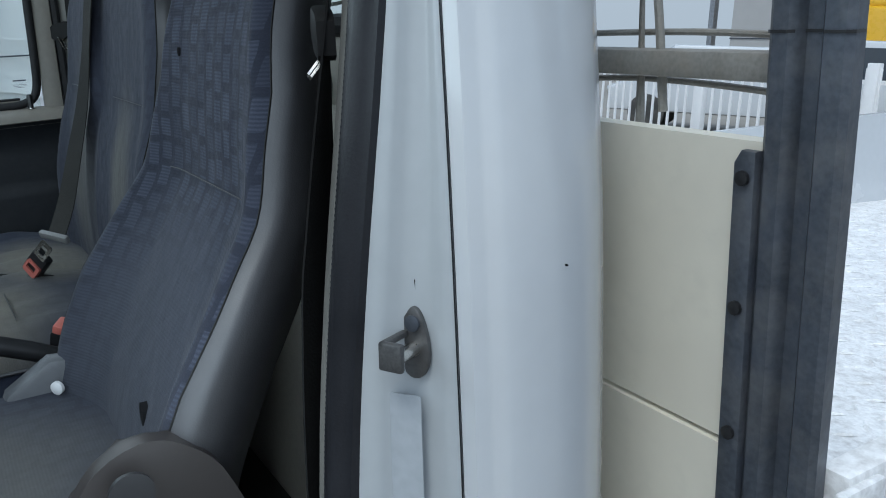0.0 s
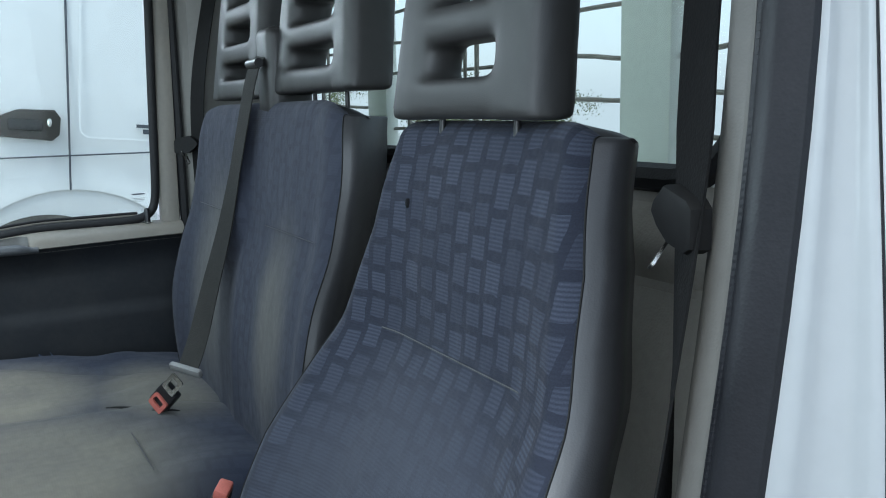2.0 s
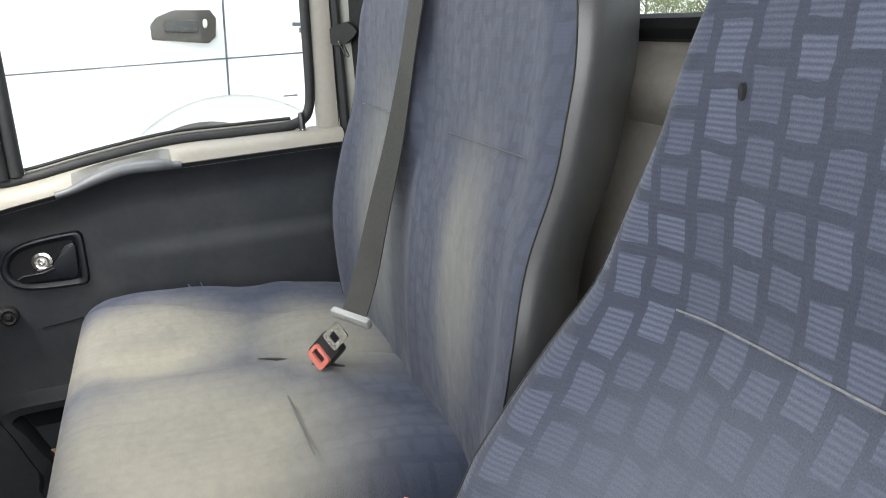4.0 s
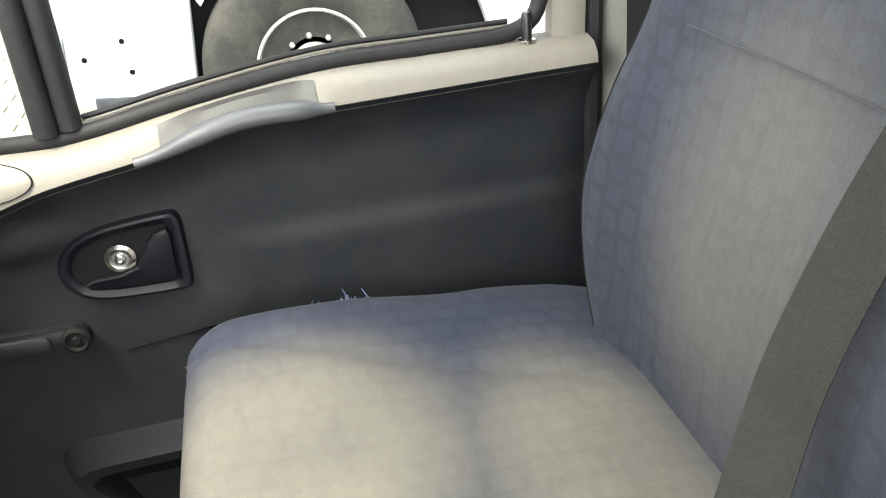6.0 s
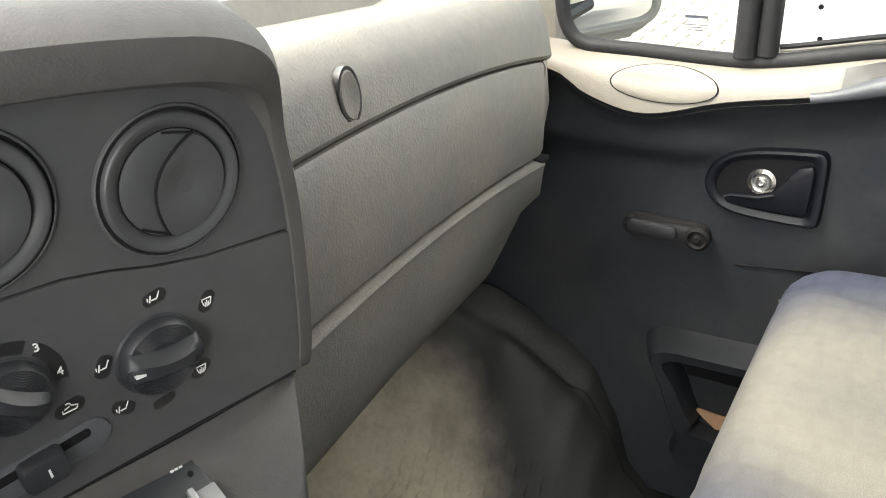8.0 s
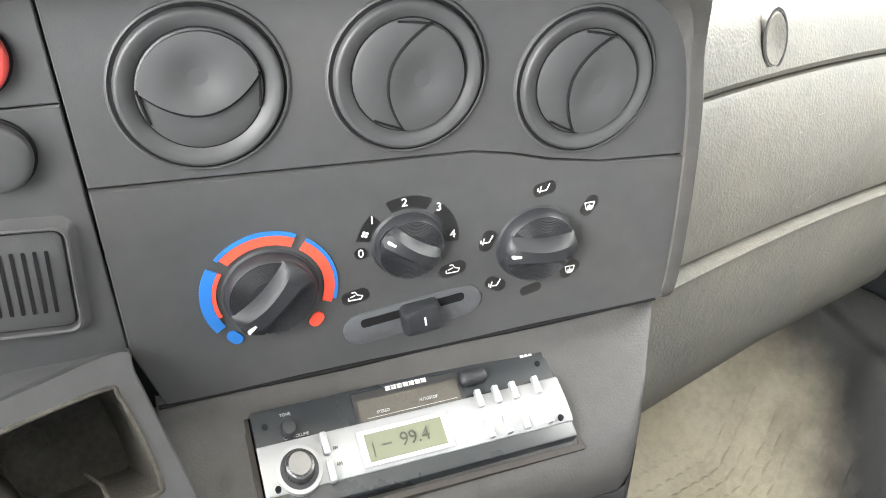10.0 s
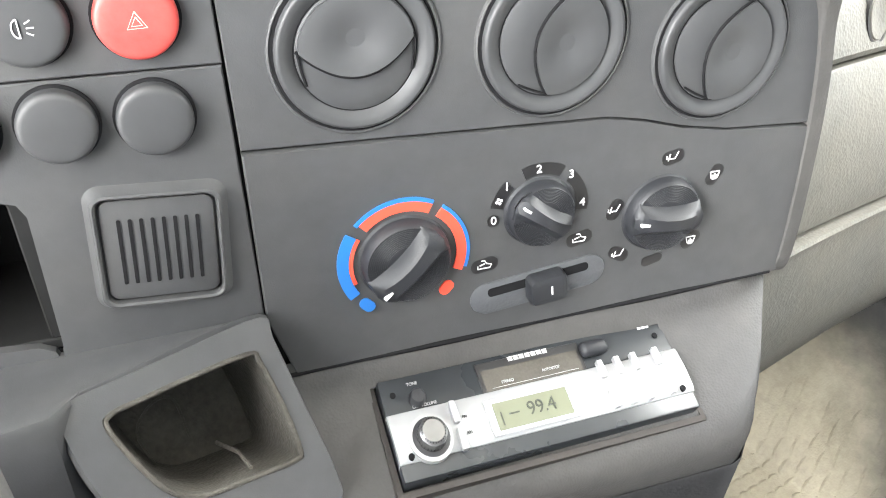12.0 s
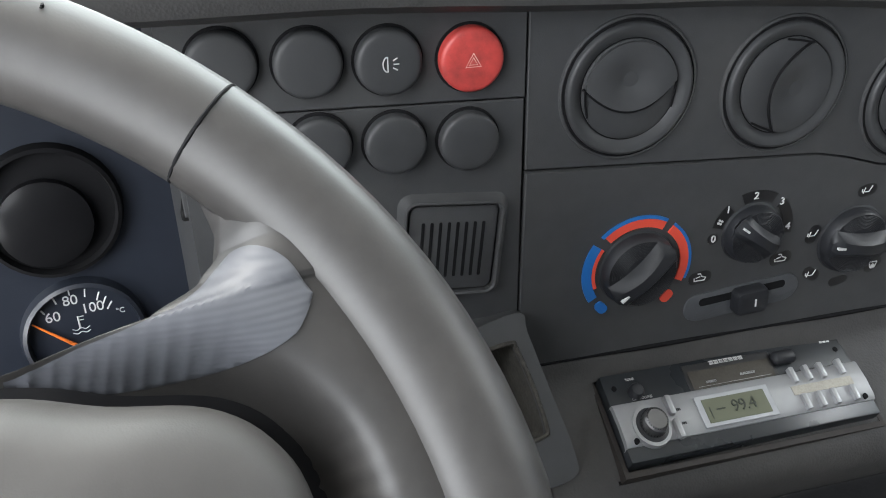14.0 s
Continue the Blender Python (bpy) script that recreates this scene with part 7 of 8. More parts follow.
def storage_bin(d):
    b = new("storage_bin")
    b.parent = d
    b["label"] = "small felt-lined bin in a grey moulding"
    F = frame_of((-0.169, 0.606, 1.416), (0.058, 0.0, -0.002), (0, 0.022, 0.042))
    op = [(0.0012, 0.000), (-0.0008, 0.0205), (-0.0058, 0.0440), (-0.0100, 0.0495), (-0.0380, 0.0475), (-0.0600, 0.0448), (-0.0728, 0.0428), (-0.0755, 0.0375), (-0.0690, 0.0205), (-0.0605, 0.0050), (-0.0510, -0.0025), (-0.0410, -0.0050), (-0.0210, -0.0048), (-0.0025, -0.0045)]
    outer = [(0.0150, -0.018), (0.0085, 0.020), (0.0030, 0.0520), (0.0000, 0.0640), (-0.0380, 0.0600), (-0.0640, 0.0565), (-0.0880, 0.0530), (-0.0925, 0.0450), (-0.0880, 0.0200), (-0.0780, -0.0050), (-0.0660, -0.0200), (-0.0460, -0.0290), (-0.0210, -0.0310), (0.0110, -0.0310)]
    op = [(p.x, p.y) for p in smooth_path([(x, y, 0) for x, y in op], 4, closed=True)]
    outer = [(p.x, p.y) for p in smooth_path([(x, y, 0) for x, y in outer], 4, closed=True)]
    bm = bmesh.new()
    frame_prism(bm, outer, op, -0.012, 0.0, F)
    part("face", bm, M_DASH, b)
    bm = bmesh.new()
    tube(bm, [F @ Vector((x, y, -0.0002)) for x, y in op], 0.0013, 8, closed=True)
    part("worn_lip", bm, M_FELT, b, "worn felt-edged lip")
    bm = bmesh.new()
    rows = [[F @ Vector((x * 1.0 + 0.0, y, z)) for x, y in op] for z in (0.0005,)]
    rings = []
    for z, k in ((0.0008, 1.03), (-0.004, 1.0), (-0.030, 0.96), (-0.058, 0.90), (-0.066, 0.84)):
        cx, cy = -0.035, 0.022
        rings.append([F @ Vector((cx + (x - cx) * k, cy + (y - cy) * k, z)) for x, y in op])
    vs = grid(bm, rings, closed=True)
    cap(bm, vs[-1])
    part("felt_lining", bm, M_FELT, b, "worn felt lining")
    bm = bmesh.new()
    tube(bm, [F @ Vector((-0.022, -0.001, -0.004)), F @ Vector((-0.022, 0.004, -0.022)), F @ Vector((-0.027, 0.008, -0.044))], 0.0011, 6)
    tube(bm, smooth_path([F @ Vector((-0.056, 0.006, -0.055)), F @ Vector((-0.060, 0.024, -0.056)), F @ Vector((-0.050, 0.036, -0.050)), F @ Vector((-0.040, 0.034, -0.052)), F @ Vector((-0.036, 0.012, -0.060))], 4), 0.0008, 5)
    part("felt_crease", bm, M_FELT, b)
    # body and the shelf that runs off towards the wheel
    bm = bmesh.new()
    o2 = [(x, y) for x, y in outer]
    rings = []
    for z, k in ((-0.0002, 0.985), (-0.004, 1.03), (-0.03, 1.06), (-0.09, 1.10)):
        cx, cy = -0.035, 0.02
        rings.append([F @ Vector((cx + (x - cx) * k, cy + (y - cy) * k, z)) for x, y in o2])
    grid(bm, rings, closed=True)
    part("moulding", bm, M_DASH, b)
    bm = bmesh.new()
    rows = []
    for x in np.linspace(-0.43, -0.166, 20):
        u = (x + 0.163) / 0.970
        back = K @ Vector((u, -0.0325, -0.008))
        if x < -0.262:
            rows.append([back, (x, 0.660, 1.4685), (x, 0.6275, 1.4680), (x, 0.6235, 1.4665), (x, 0.6215, 1.4620), (x, 0.6225, 1.445), (x, 0.632, 1.41), (x, 0.652, 1.34), (x, 0.662, 1.22)])
        else:
            fy = 0.631 + 0.006 * (x + 0.255) / 0.09
            rows.append([back, (x, 0.5 * (back.y + fy), 1.4690)] + [(x, fy + 0.004 - 0.0006 * k, 1.4670 - 0.0004 * k) for k in range(7)])
    shell(bm, rows, K.to_3x3() @ Vector((0, -0.004, -0.002)))
    part("shelf", bm, M_DASH, b, "dark dusty shelf")


def instrument_cluster(d):
    c = new("instrument_cluster")
    c.parent = d
    c["label"] = "blue-black instrument panel with round dials"
    m = frame_of((-0.315, 0.742, 1.53), (1, -0.06, 0), (0, 0.05, 1))
    bm = bmesh.new()
    box(bm, (-0.36, -0.13, -0.01), (0.0, 0.12, 0.0), m)
    part("face", bm, M_CLUSTER, c)
    bm = bmesh.new()
    box(bm, (-0.004, -0.13, -0.012), (0.012, 0.12, 0.070), m)
    part("side_wall", bm, M_DASH, c)
    for u, w, r, kind in ((-0.064, 0.012, 0.032, 0), (-0.061, -0.058, 0.0285, 1), (-0.17, -0.01, 0.058, 2), (-0.29, -0.01, 0.05, 2)):
        g = new("dial")
        g.parent = c
        g["label"] = ("dark tubular warning lamp pod", "coolant temperature gauge in degrees", "round dial")[kind]
        q = at(m, u, w, 0.0)
        bm = bmesh.new()
        lathe(bm, [(r + 0.0035, 0.0), (r + 0.002, 0.007), (r, 0.008), (r - 0.001, 0.002)], q, 40)
        part("bezel", bm, M_CLUSTER if kind else M_HOLE, g)
        bm = bmesh.new()
        lathe(bm, [(r - 0.001, 0.0), (r - 0.001, 0.0016)], q, 40)
        part("dial_face", bm, M_BLACK if kind else M_HOLE, g)
        if kind == 0:
            bm = bmesh.new()
            lathe(bm, [(r * 0.72, 0.001), (r * 0.70, 0.008), (r * 0.55, 0.010), (0.0005, 0.0108)], at(q, -0.003, -0.005), 36)
            part("lens_cap", bm, mat("smoky_lens", (0.010, 0.010, 0.011), 0.30, spec=0.15), g)
        if kind == 1:
            for x, y, ln in ((-0.0188, 0.0179, 0.003), (-0.0120, 0.0241, 0.0045), (-0.0036, 0.0262, 0.003), (0.0045, 0.0250, 0.0045), (0.0110, 0.0218, 0.005), (0.0140, 0.0185, 0.005), (0.0163, 0.0150, 0.005)):
                bm = bmesh.new()
                p = Vector((x, y, 0.002))
                tube(bm, [q @ p, q @ (p + (Vector((-0.002, -0.010, 0.002)) - p).normalized() * ln)], 0.0005, 4)
                part("tick", bm, M_WHITEMARK, g)
            for s, x, y, sz in (("60", -0.0139, 0.0126, 0.0078), ("80", -0.0039, 0.0201, 0.0078), ("100", 0.0062, 0.0137, 0.0078), ("\u00b0C", 0.0196, 0.0085, 0.0042)):
                part("numeral", text_bm(s, sz, at(q, x, y, 0.002)), M_WHITEMARK, g)
            bm = bmesh.new()
            tube(bm, [q @ Vector((-0.0010, -0.0095, 0.004)), q @ Vector((-0.0242, 0.0120, 0.004))], [0.0013, 0.0004], 6)
            part("needle", bm, M_ORANGE, g, "orange needle")
            bm = bmesh.new()
            for k in (0, 1):
                tube(bm, smooth_path([q @ Vector((-0.006 + 0.0022 * i, 0.0030 - 0.0022 * k + 0.0005 * (-1) ** i, 0.002)) for i in range(5)], 3), 0.0003, 4)
            tube(bm, [q @ Vector((-0.002, 0.0105, 0.002)), q @ Vector((-0.002, 0.0035, 0.002))], 0.0005, 4)
            for yy in (0.0100, 0.0080):
                tube(bm, [q @ Vector((-0.002, yy, 0.002)), q @ Vector((0.0008, yy, 0.002))], 0.0003, 4)
            part("thermometer_mark", bm, M_WHITEMARK, g)
    # driver side dash top and side
    bm = bmesh.new()
    rows = []
    for u in np.linspace(-0.76, 0.284, 34):
        hump = 0.03 * math.exp(-((u + 0.32) / 0.2) ** 2)
        v = max(0.0, min(1.0, (u - 0.12) / 0.16))
        hump -= 0.085 * v * v * (3 - 2 * v)
        rows.append([K @ Vector((u, 0.170 + hump, -0.05)), K @ Vector((u, 0.178 + hump, -0.10)), K @ Vector((u, 0.17 + hump, -0.22)), K @ Vector((u, 0.15 + min(0.0, hump), -0.33)), K @ Vector((u, 0.13 + min(0.0, hump), -0.50))])
    shell(bm, rows, K.to_3x3() @ Vector((0, -0.02, 0)))
    part("dash_top", bm, M_DASHSOFT, d, "soft grey dash top")
    bm = bmesh.new()
    rows = []
    for u in np.linspace(-0.72, -0.166, 12):
        rows.append([K @ Vector((u, -0.085, -0.06)), K @ Vector((u, -0.12, 0.0)), K @ Vector((u, -0.20, 0.02)), K @ Vector((u, -0.34, -0.05))])
    shell(bm, rows, K.to_3x3() @ Vector((0, 0, -0.02)))
    part("knee_panel", bm, M_DASH, d)
    bm = bmesh.new()
    box(bm, (-0.80, 0.74, 1.30), (-0.63, 0.80, 1.66), None, 0.02)
    part("side_block", bm, M_DASH, d)


def steering_wheel():
    w = thing("steering_wheel", "worn grey plastic steering wheel with padded hub", "steering wheel")
    m = frame_of((-0.478, 0.461, 1.529), (1, 0, 0), (0, 0.627, 0.779))
    R, r = 0.1880, 0.0170
    bm = bmesh.new()
    N = 120
    rings = []
    for i in range(N):
        a = 2 * math.pi * i / N
        # grips swell where the spokes meet the rim
        sw = 1.0 + 0.10 * math.exp(-((math.degrees(a) - 10) / 25) ** 2)
        ring = []
        for k in range(16):
            b = 2 * math.pi * k / 16
            ring.append(m @ Vector(((R + r * sw * math.cos(b)) * math.cos(a), (R + r * sw * math.cos(b)) * math.sin(a), r * 0.95 * math.sin(b))))
        rings.append(ring)
    rings.append(rings[0])
    grid(bm, rings, closed=True)
    bmesh.ops.remove_doubles(bm, verts=bm.verts, dist=1e-6)
    part("rim", bm, M_WHEEL, w, "worn shiny grey rim", 80)
    # joint between the grip sections
    for deg in (42, 138):
        bm = bmesh.new()
        a = radians(deg)
        pts = [m @ Vector(((R + r * 0.99 * math.cos(b)) * math.cos(a), (R + r * 0.99 * math.cos(b)) * math.sin(a), r * 0.945 * math.sin(b))) for b in np.linspace(-0.6, 3.7, 40)]
        tube(bm, pts, 0.0006, 6)
        part("grip_joint", bm, M_HOLE, w)
    pad = smooth_path([(-0.142, 0.016, 0), (-0.136, 0.037, 0), (-0.122, 0.0505, 0), (-0.098, 0.0585, 0), (-0.076, 0.0675, 0), (-0.040, 0.074, 0), (0, 0.076, 0), (0.040, 0.074, 0), (0.076, 0.0675, 0), (0.098, 0.0585, 0), (0.122, 0.0505, 0), (0.136, 0.037, 0), (0.142, 0.016, 0), (0.140, -0.035, 0), (0.110, -0.095, 0), (0, -0.120, 0), (-0.110, -0.095, 0), (-0.140, -0.035, 0)], 5, closed=True)
    inner = [(-0.10, 0.04), (0.060, 0.050), (0.0745, 0.060), (0.0755, 0.090), (0.077, 0.112), (0.083, 0.127), (0.090, 0.1345), (0.100, 0.1375), (0.112, 0.1365), (0.124, 0.135)]

    def web(x, y):
        """Height of the spoke web above the wheel's plane."""
        lim = math.sqrt(R * R - y * y)
        x0 = min(lerp(inner, y), lim - 0.004)
        s = max(0.0, min(1.0, (x - x0) / (lim - x0)))
        edge = min(1.0, (0.124 - y) / 0.03) if y > 0.06 else 1.0
        z = 0.010 * math.sin(math.pi * (0.15 + 0.7 * s)) * edge - 0.008 * (1 - s) ** 2 + 0.002
        near = min((p.x - x) ** 2 + (p.y - y) ** 2 for p in pad)
        return z - 0.026 * math.exp(-near / 0.0115 ** 2)

    # spokes: broad webs from the hub to the rim
    for sx in (1, -1):
        bm = bmesh.new()
        rows = []
        for y in list(np.linspace(-0.095, 0.072, 100)) + list(np.linspace(0.0723, 0.092, 80)) + list(np.linspace(0.0926, 0.124, 30)):
            lim = math.sqrt(R * R - y * y)
            x0 = min(lerp(inner, y), lim - 0.004)
            rows.append([m @ Vector((sx * (x0 + (lim - x0) * k / 44), y, web(x0 + (lim - x0) * k / 44, y))) for k in range(45)])
        shell(bm, rows, m.to_3x3() @ Vector((0, 0, -0.014)))
        part("spoke", bm, M_WHEEL, w, "grey spoke web", 60)
        bm = bmesh.new()
        rows = []
        for i in range(97):
            x = 0.074 + 0.0800 * i / 96
            hi = min(glide([(0.07, 0.0728), (0.09, 0.0735), (0.110, 0.0745), (0.1245, 0.0798), (0.1320, 0.0850), (0.1375, 0.0885), (0.1430, 0.0875), (0.1495, 0.0810), (0.1540, 0.0700)], x), 0.0925)
            lo = glide([(0.07, 0.0720), (0.080, 0.0675), (0.099, 0.0618), (0.117, 0.0590), (0.135, 0.0578), (0.146, 0.0605), (0.151, 0.0655), (0.1540, 0.0700)], x)
            rows.append([m @ Vector((sx * x, lo + (hi - lo) * k / 24, web(x, lo + (hi - lo) * k / 24) + 0.0007 * math.sin(math.pi * k / 24) + 0.0006)) for k in range(25)])
        shell(bm, rows, m.to_3x3() @ Vector((0, 0, -0.004)))
        part("ribbed_insert", bm, M_RIBBED, w, "finely ribbed thumb rest")
    # worn nicks in the rim
    for deg, b, rad in ((57, 1.2, 0.0013), (66, 1.4, 0.0009), (75, 1.1, 0.0011)):
        a = radians(deg)
        n = Vector((math.cos(b) * math.cos(a), math.cos(b) * math.sin(a), math.sin(b)))
        p = Vector((R * math.cos(a), R * math.sin(a), 0)) + n * r * 1.0
        bm = bmesh.new()
        lathe(bm, [(rad * 0.7, -0.001), (rad * 0.5, 0.0001)], m @ frame_of(p, n.orthogonal(), n.cross(n.orthogonal())), 7, 1.0, 0.6)
        part("nick", bm, M_SOFTBLACK, w, "dark nick in the rim")
    bm = bmesh.new()
    rings = [[m @ Vector((p.x * k, p.y * k * 0.985, z)) for p in pad] for k, z in ((0.985, -0.03), (0.985, -0.002), (0.980, 0.005), (0.968, 0.011), (0.945, 0.016), (0.90, 0.0205), (0.80, 0.0245), (0.62, 0.0275), (0.38, 0.029), (0.10, 0.0295))]
    cap(bm, grid(bm, rings, closed=True)[-1])
    part("hub_pad", bm, M_PADW, w, "grained grey horn pad", 60)
    # near-black back plate paints the shade between pad and spokes
    bm = bmesh.new()
    prism(bm, [(p.x * 1.03, p.y * 1.03) for p in pad], -0.03, -0.012, m)
    part("hub_back", bm, M_HOLE, w)
    bm = bmesh.new()
    lathe(bm, [(0.045, -0.26), (0.050, -0.06), (0.042, -0.03)], m, 24)
    part("column_shroud", bm, M_DASH, w)


def footwell():
    """One rubber mat over the floor, the toe board and the wheel arch."""

    def rise(v):
        v = max(0.0, min(1.0, v))
        return v * v * (3 - 2 * v)

    # height of the arch where it meets the door
    ARCH = [(0.52, 0.806), (0.575, 0.850), (0.610, 0.925), (0.650, 0.985), (0.700, 1.025), (0.760, 1.054), (0.825, 1.076), (1.03, 1.110)]

    def level(x, y):
        z = 0.806 + 0.10 * max(0.0, y - 0.80) + 0.18 * max(0, (y - 0.88) / 0.14) ** 2
        up = 0.88 * rise((x - 0.585) / 0.135) + 0.12 * rise((x - 0.70) / 0.09)
        z += (max(z, lerp(ARCH, y)) - z) * up
        # bulges and hollows where the rubber does not lie flat on the arch
        lump = math.exp(-((x - 0.645) / 0.018) ** 2 - ((y - 0.790) / 0.026) ** 2) * 0.022 - math.exp(-((x - 0.640) / 0.016) ** 2 - ((y - 0.845) / 0.022) ** 2) * 0.016
        lump += math.exp(-((x - 0.705) / 0.030) ** 2 - ((y - 0.735) / 0.055) ** 2) * 0.014 - math.exp(-((x - 0.665) / 0.020) ** 2 - ((y - 0.800) / 0.040) ** 2) * 0.014
        lump += math.exp(-((x - 0.720) / 0.022) ** 2 - ((y - 0.860) / 0.050) ** 2) * 0.014 - math.exp(-((x - 0.745) / 0.014) ** 2 - ((y - 0.70) / 0.11) ** 2) * 0.012
        return z + lump + 0.004 * up * math.sin(43 * y - 25 * x)

    bm = bmesh.new()
    rows = [[(x, y, level(x, y)) for y in np.linspace(0.30, 1.03, 90)] for x in np.linspace(0.12, 0.793, 110)]
    shell(bm, rows, (0, 0, -0.006))
    f = solid("floor_mat", bm, M_MATFLOOR, "dusty black rubber mat rising over the wheel arch", "floor mat")
    # raised scales on the flat of the mat
    random.seed(3)
    bm = bmesh.new()
    for i in range(28):
        for j in range(26):
            x = 0.14 + 0.020 * i + (0.010 if j % 2 else 0)
            y = 0.42 + 0.020 * j
            if x > 0.655:
                continue
            b = [bm.verts.new((x + 0.009 * math.cos(t), y + 0.005 * math.sin(t), level(x + 0.009 * math.cos(t), y + 0.005 * math.sin(t)) + 0.0005)) for t in np.linspace(0, math.pi, 6)]
            top = bm.verts.new((x, y + 0.001, level(x, y) + 0.0034))
            for k in range(5):
                bm.faces.new((b[k], b[k + 1], top))
    s = part("scale_relief", bm, M_MATFLOOR, f)
    s["kind"] = "stuff"
    # split crease along the arch
    bm = bmesh.new()
    pts = [(0.742 + 0.006 * math.sin(23 * y) + 0.003 * math.sin(71 * y) - 0.12 * max(0, 0.60 - y), y) for y in np.linspace(0.52, 0.72, 22)]
    tube(bm, [(x, y, level(x, y) + 0.0008) for x, y in pts], [0.0007 + 0.0012 * abs(math.sin(k * 0.7)) for k in range(22)], 7)
    part("crease", bm, M_SOFTBLACK, f, "split crease in the rubber")


dash = thing("dashboard", "grey plastic dashboard, dusty and painted lighter on the passenger side", "dashboard")
passenger_dash(dash)
centre_console(dash)
radio_console(dash)
storage_bin(dash)
instrument_cluster(dash)
steering_wheel()
footwell()

# ---------------------------------------------------------------- outside
OUT = Matrix.Translation((0, 0, 0.38)) @ Matrix.Rotation(radians(5.2), 4, "X")


def put(ob):
    """Stands a thing on the yard, which falls away behind the cab."""
    ob.matrix_world = OUT @ ob.matrix_world
    return ob


def own_body():
    """Flatbed behind the cab: headboard, rack and boards."""
    h = thing("headboard", "cream painted flatbed headboard with steel corner post", "headboard")
    bm = bmesh.new()
    box(bm, (-0.885, -0.375, 1.295), (0.90, -0.355, 1.552))
    box(bm, (-0.885, -0.372, 1.00), (0.90, -0.352, 1.290))
    part("board", bm, M_CREAM, h)
    bm = bmesh.new()
    prism(bm, [(-0.884, 1.02), (-0.862, 1.02), (-0.864, 1.536), (-0.870, 1.546), (-0.884, 1.546)], 0, 0.008, frame_of((0, -0.352, 0), (1, 0, 0), (0, 0, 1)) @ Matrix.Diagonal((1, 1, -1, 1)), 0.002)
    part("edge_strip", bm, M_DARKSTEEL, h, "bolted steel edge strip")
    for z in (1.525, 1.42, 1.31, 1.20):
        bm = bmesh.new()
        lathe(bm, [(0.006, 0), (0.006, 0.003), (0.003, 0.004)], frame_of((-0.8745, -0.3435, z), (-1, 0, 0), (0, 0, 1)), 10)
        part("bolt", bm, M_BLACK, h)
    p = thing("rack", "weathered steel rack of posts and bent rods above the headboard", "rack")
    bm = bmesh.new()
    outline = [(-0.950, -0.366), (-0.953, -0.350), (-0.948, -0.346), (-0.932, -0.346), (-0.927, -0.352), (-0.925, -0.360), (-0.909, -0.360), (-0.906, -0.352), (-0.902, -0.348), (-0.889, -0.348), (-0.884, -0.352), (-0.884, -0.366)]
    prism(bm, outline, 0.95, 2.6)
    part("corner_post", bm, M_DARKSTEEL, p, "ribbed galvanised corner post")
    bm = bmesh.new()
    prism(bm, [(x * 1.0 - (0.0008 if x < -0.92 else -0.0008), y + 0.0012) for x, y in outline], 1.6325, 1.6348)
    part("post_joint", bm, M_BLACK, p)
    bm = bmesh.new()
    box(bm, (-0.90, -0.400, 1.594), (0.93, -0.372, 1.617), None, 0.003)
    part("rail", bm, M_RUSTRAIL, p, "flat grey rail")
    for x in (-0.335, 0.40):
        bm = bmesh.new()
        box(bm, (x - 0.042, -0.41, 1.0), (x + 0.042, -0.385, 2.5), None, 0.003)
        part("upright", bm, M_PALEPOST, p, "pale painted upright")
    bm = bmesh.new()
    box(bm, (-0.92, -0.41, 1.93), (0.93, -0.38, 1.985), None, 0.003)
    part("upper_rail", bm, M_PALEPOST, p)
    bent = [(-0.748, -0.386, 1.562), (-0.7445, -0.386, 1.60), (-0.738, -0.388, 1.645), (-0.729, -0.391, 1.69), (-0.722, -0.393, 1.74), (-0.724, -0.393, 1.85), (-0.722, -0.392, 2.0), (-0.728, -0.39, 2.5)]
    bm = bmesh.new()
    tube(bm, smooth_path(bent, 3), 0.0042, 8)
    part("vertical_rod", bm, M_RUSTRAIL, p)
    for i, x in enumerate((-0.713, -0.52, -0.12, 0.05, 0.08, 0.28, 0.66, 0.70)):
        bm = bmesh.new()
        tube(bm, [(x, -0.392, 1.545), (x + 0.004 * (-1) ** i, -0.395, 1.9), (x - 0.012 * (i % 3), -0.39, 2.5)], 0.0046, 8)
        part("vertical_rod", bm, M_RUSTRAIL, p)
    random.seed(11)
    for z in (1.585, 1.630, 1.676, 1.720, 1.770, 1.83, 1.89, 2.05, 2.15):
        bm = bmesh.new()
        pts = [(x, -0.402, z + random.gauss(0, 0.0035)) for x in np.linspace(-0.90, 0.92, 19)]
        tube(bm, smooth_path(pts, 3), 0.0030, 8)
        part("cross_rod", bm, M_RUSTRAIL, p)
    b = thing("flatbed", "white boarded flatbed with a worn tread plate floor", "truck bed")
    sl = 0.085
    bm = bmesh.new()
    shell(bm, [[(x, y, 1.0 + sl * (y + 0.4)) for x in np.linspace(-0.94, 0.90, 5)] for y in np.linspace(-0.40, -4.0, 9)], (0, 0, -0.04))
    part("floor_plate", bm, M_PLATE, b, "scuffed tread plate")
    bm = bmesh.new()
    for i in range(30):
        for j in range(42):
            x, y = -0.92 + 0.062 * i, -0.6 - 0.062 * j
            if y < -3.6 or x > 0.88:
                continue
            z = 1.001 + sl * (y + 0.4)
            a = 1 if (i + j) % 2 else -1
            q = [(x - 0.018, y - 0.018 * a), (x - 0.004, y + 0.004 * a), (x + 0.018, y + 0.018 * a), (x + 0.004, y - 0.004 * a)]
            v = [bm.verts.new((px, py, z)) for px, py in q] + [bm.verts.new((x, y, z + 0.004))]
            for k in range(4):
                bm.faces.new((v[k], v[(k + 1) % 4], v[4]))
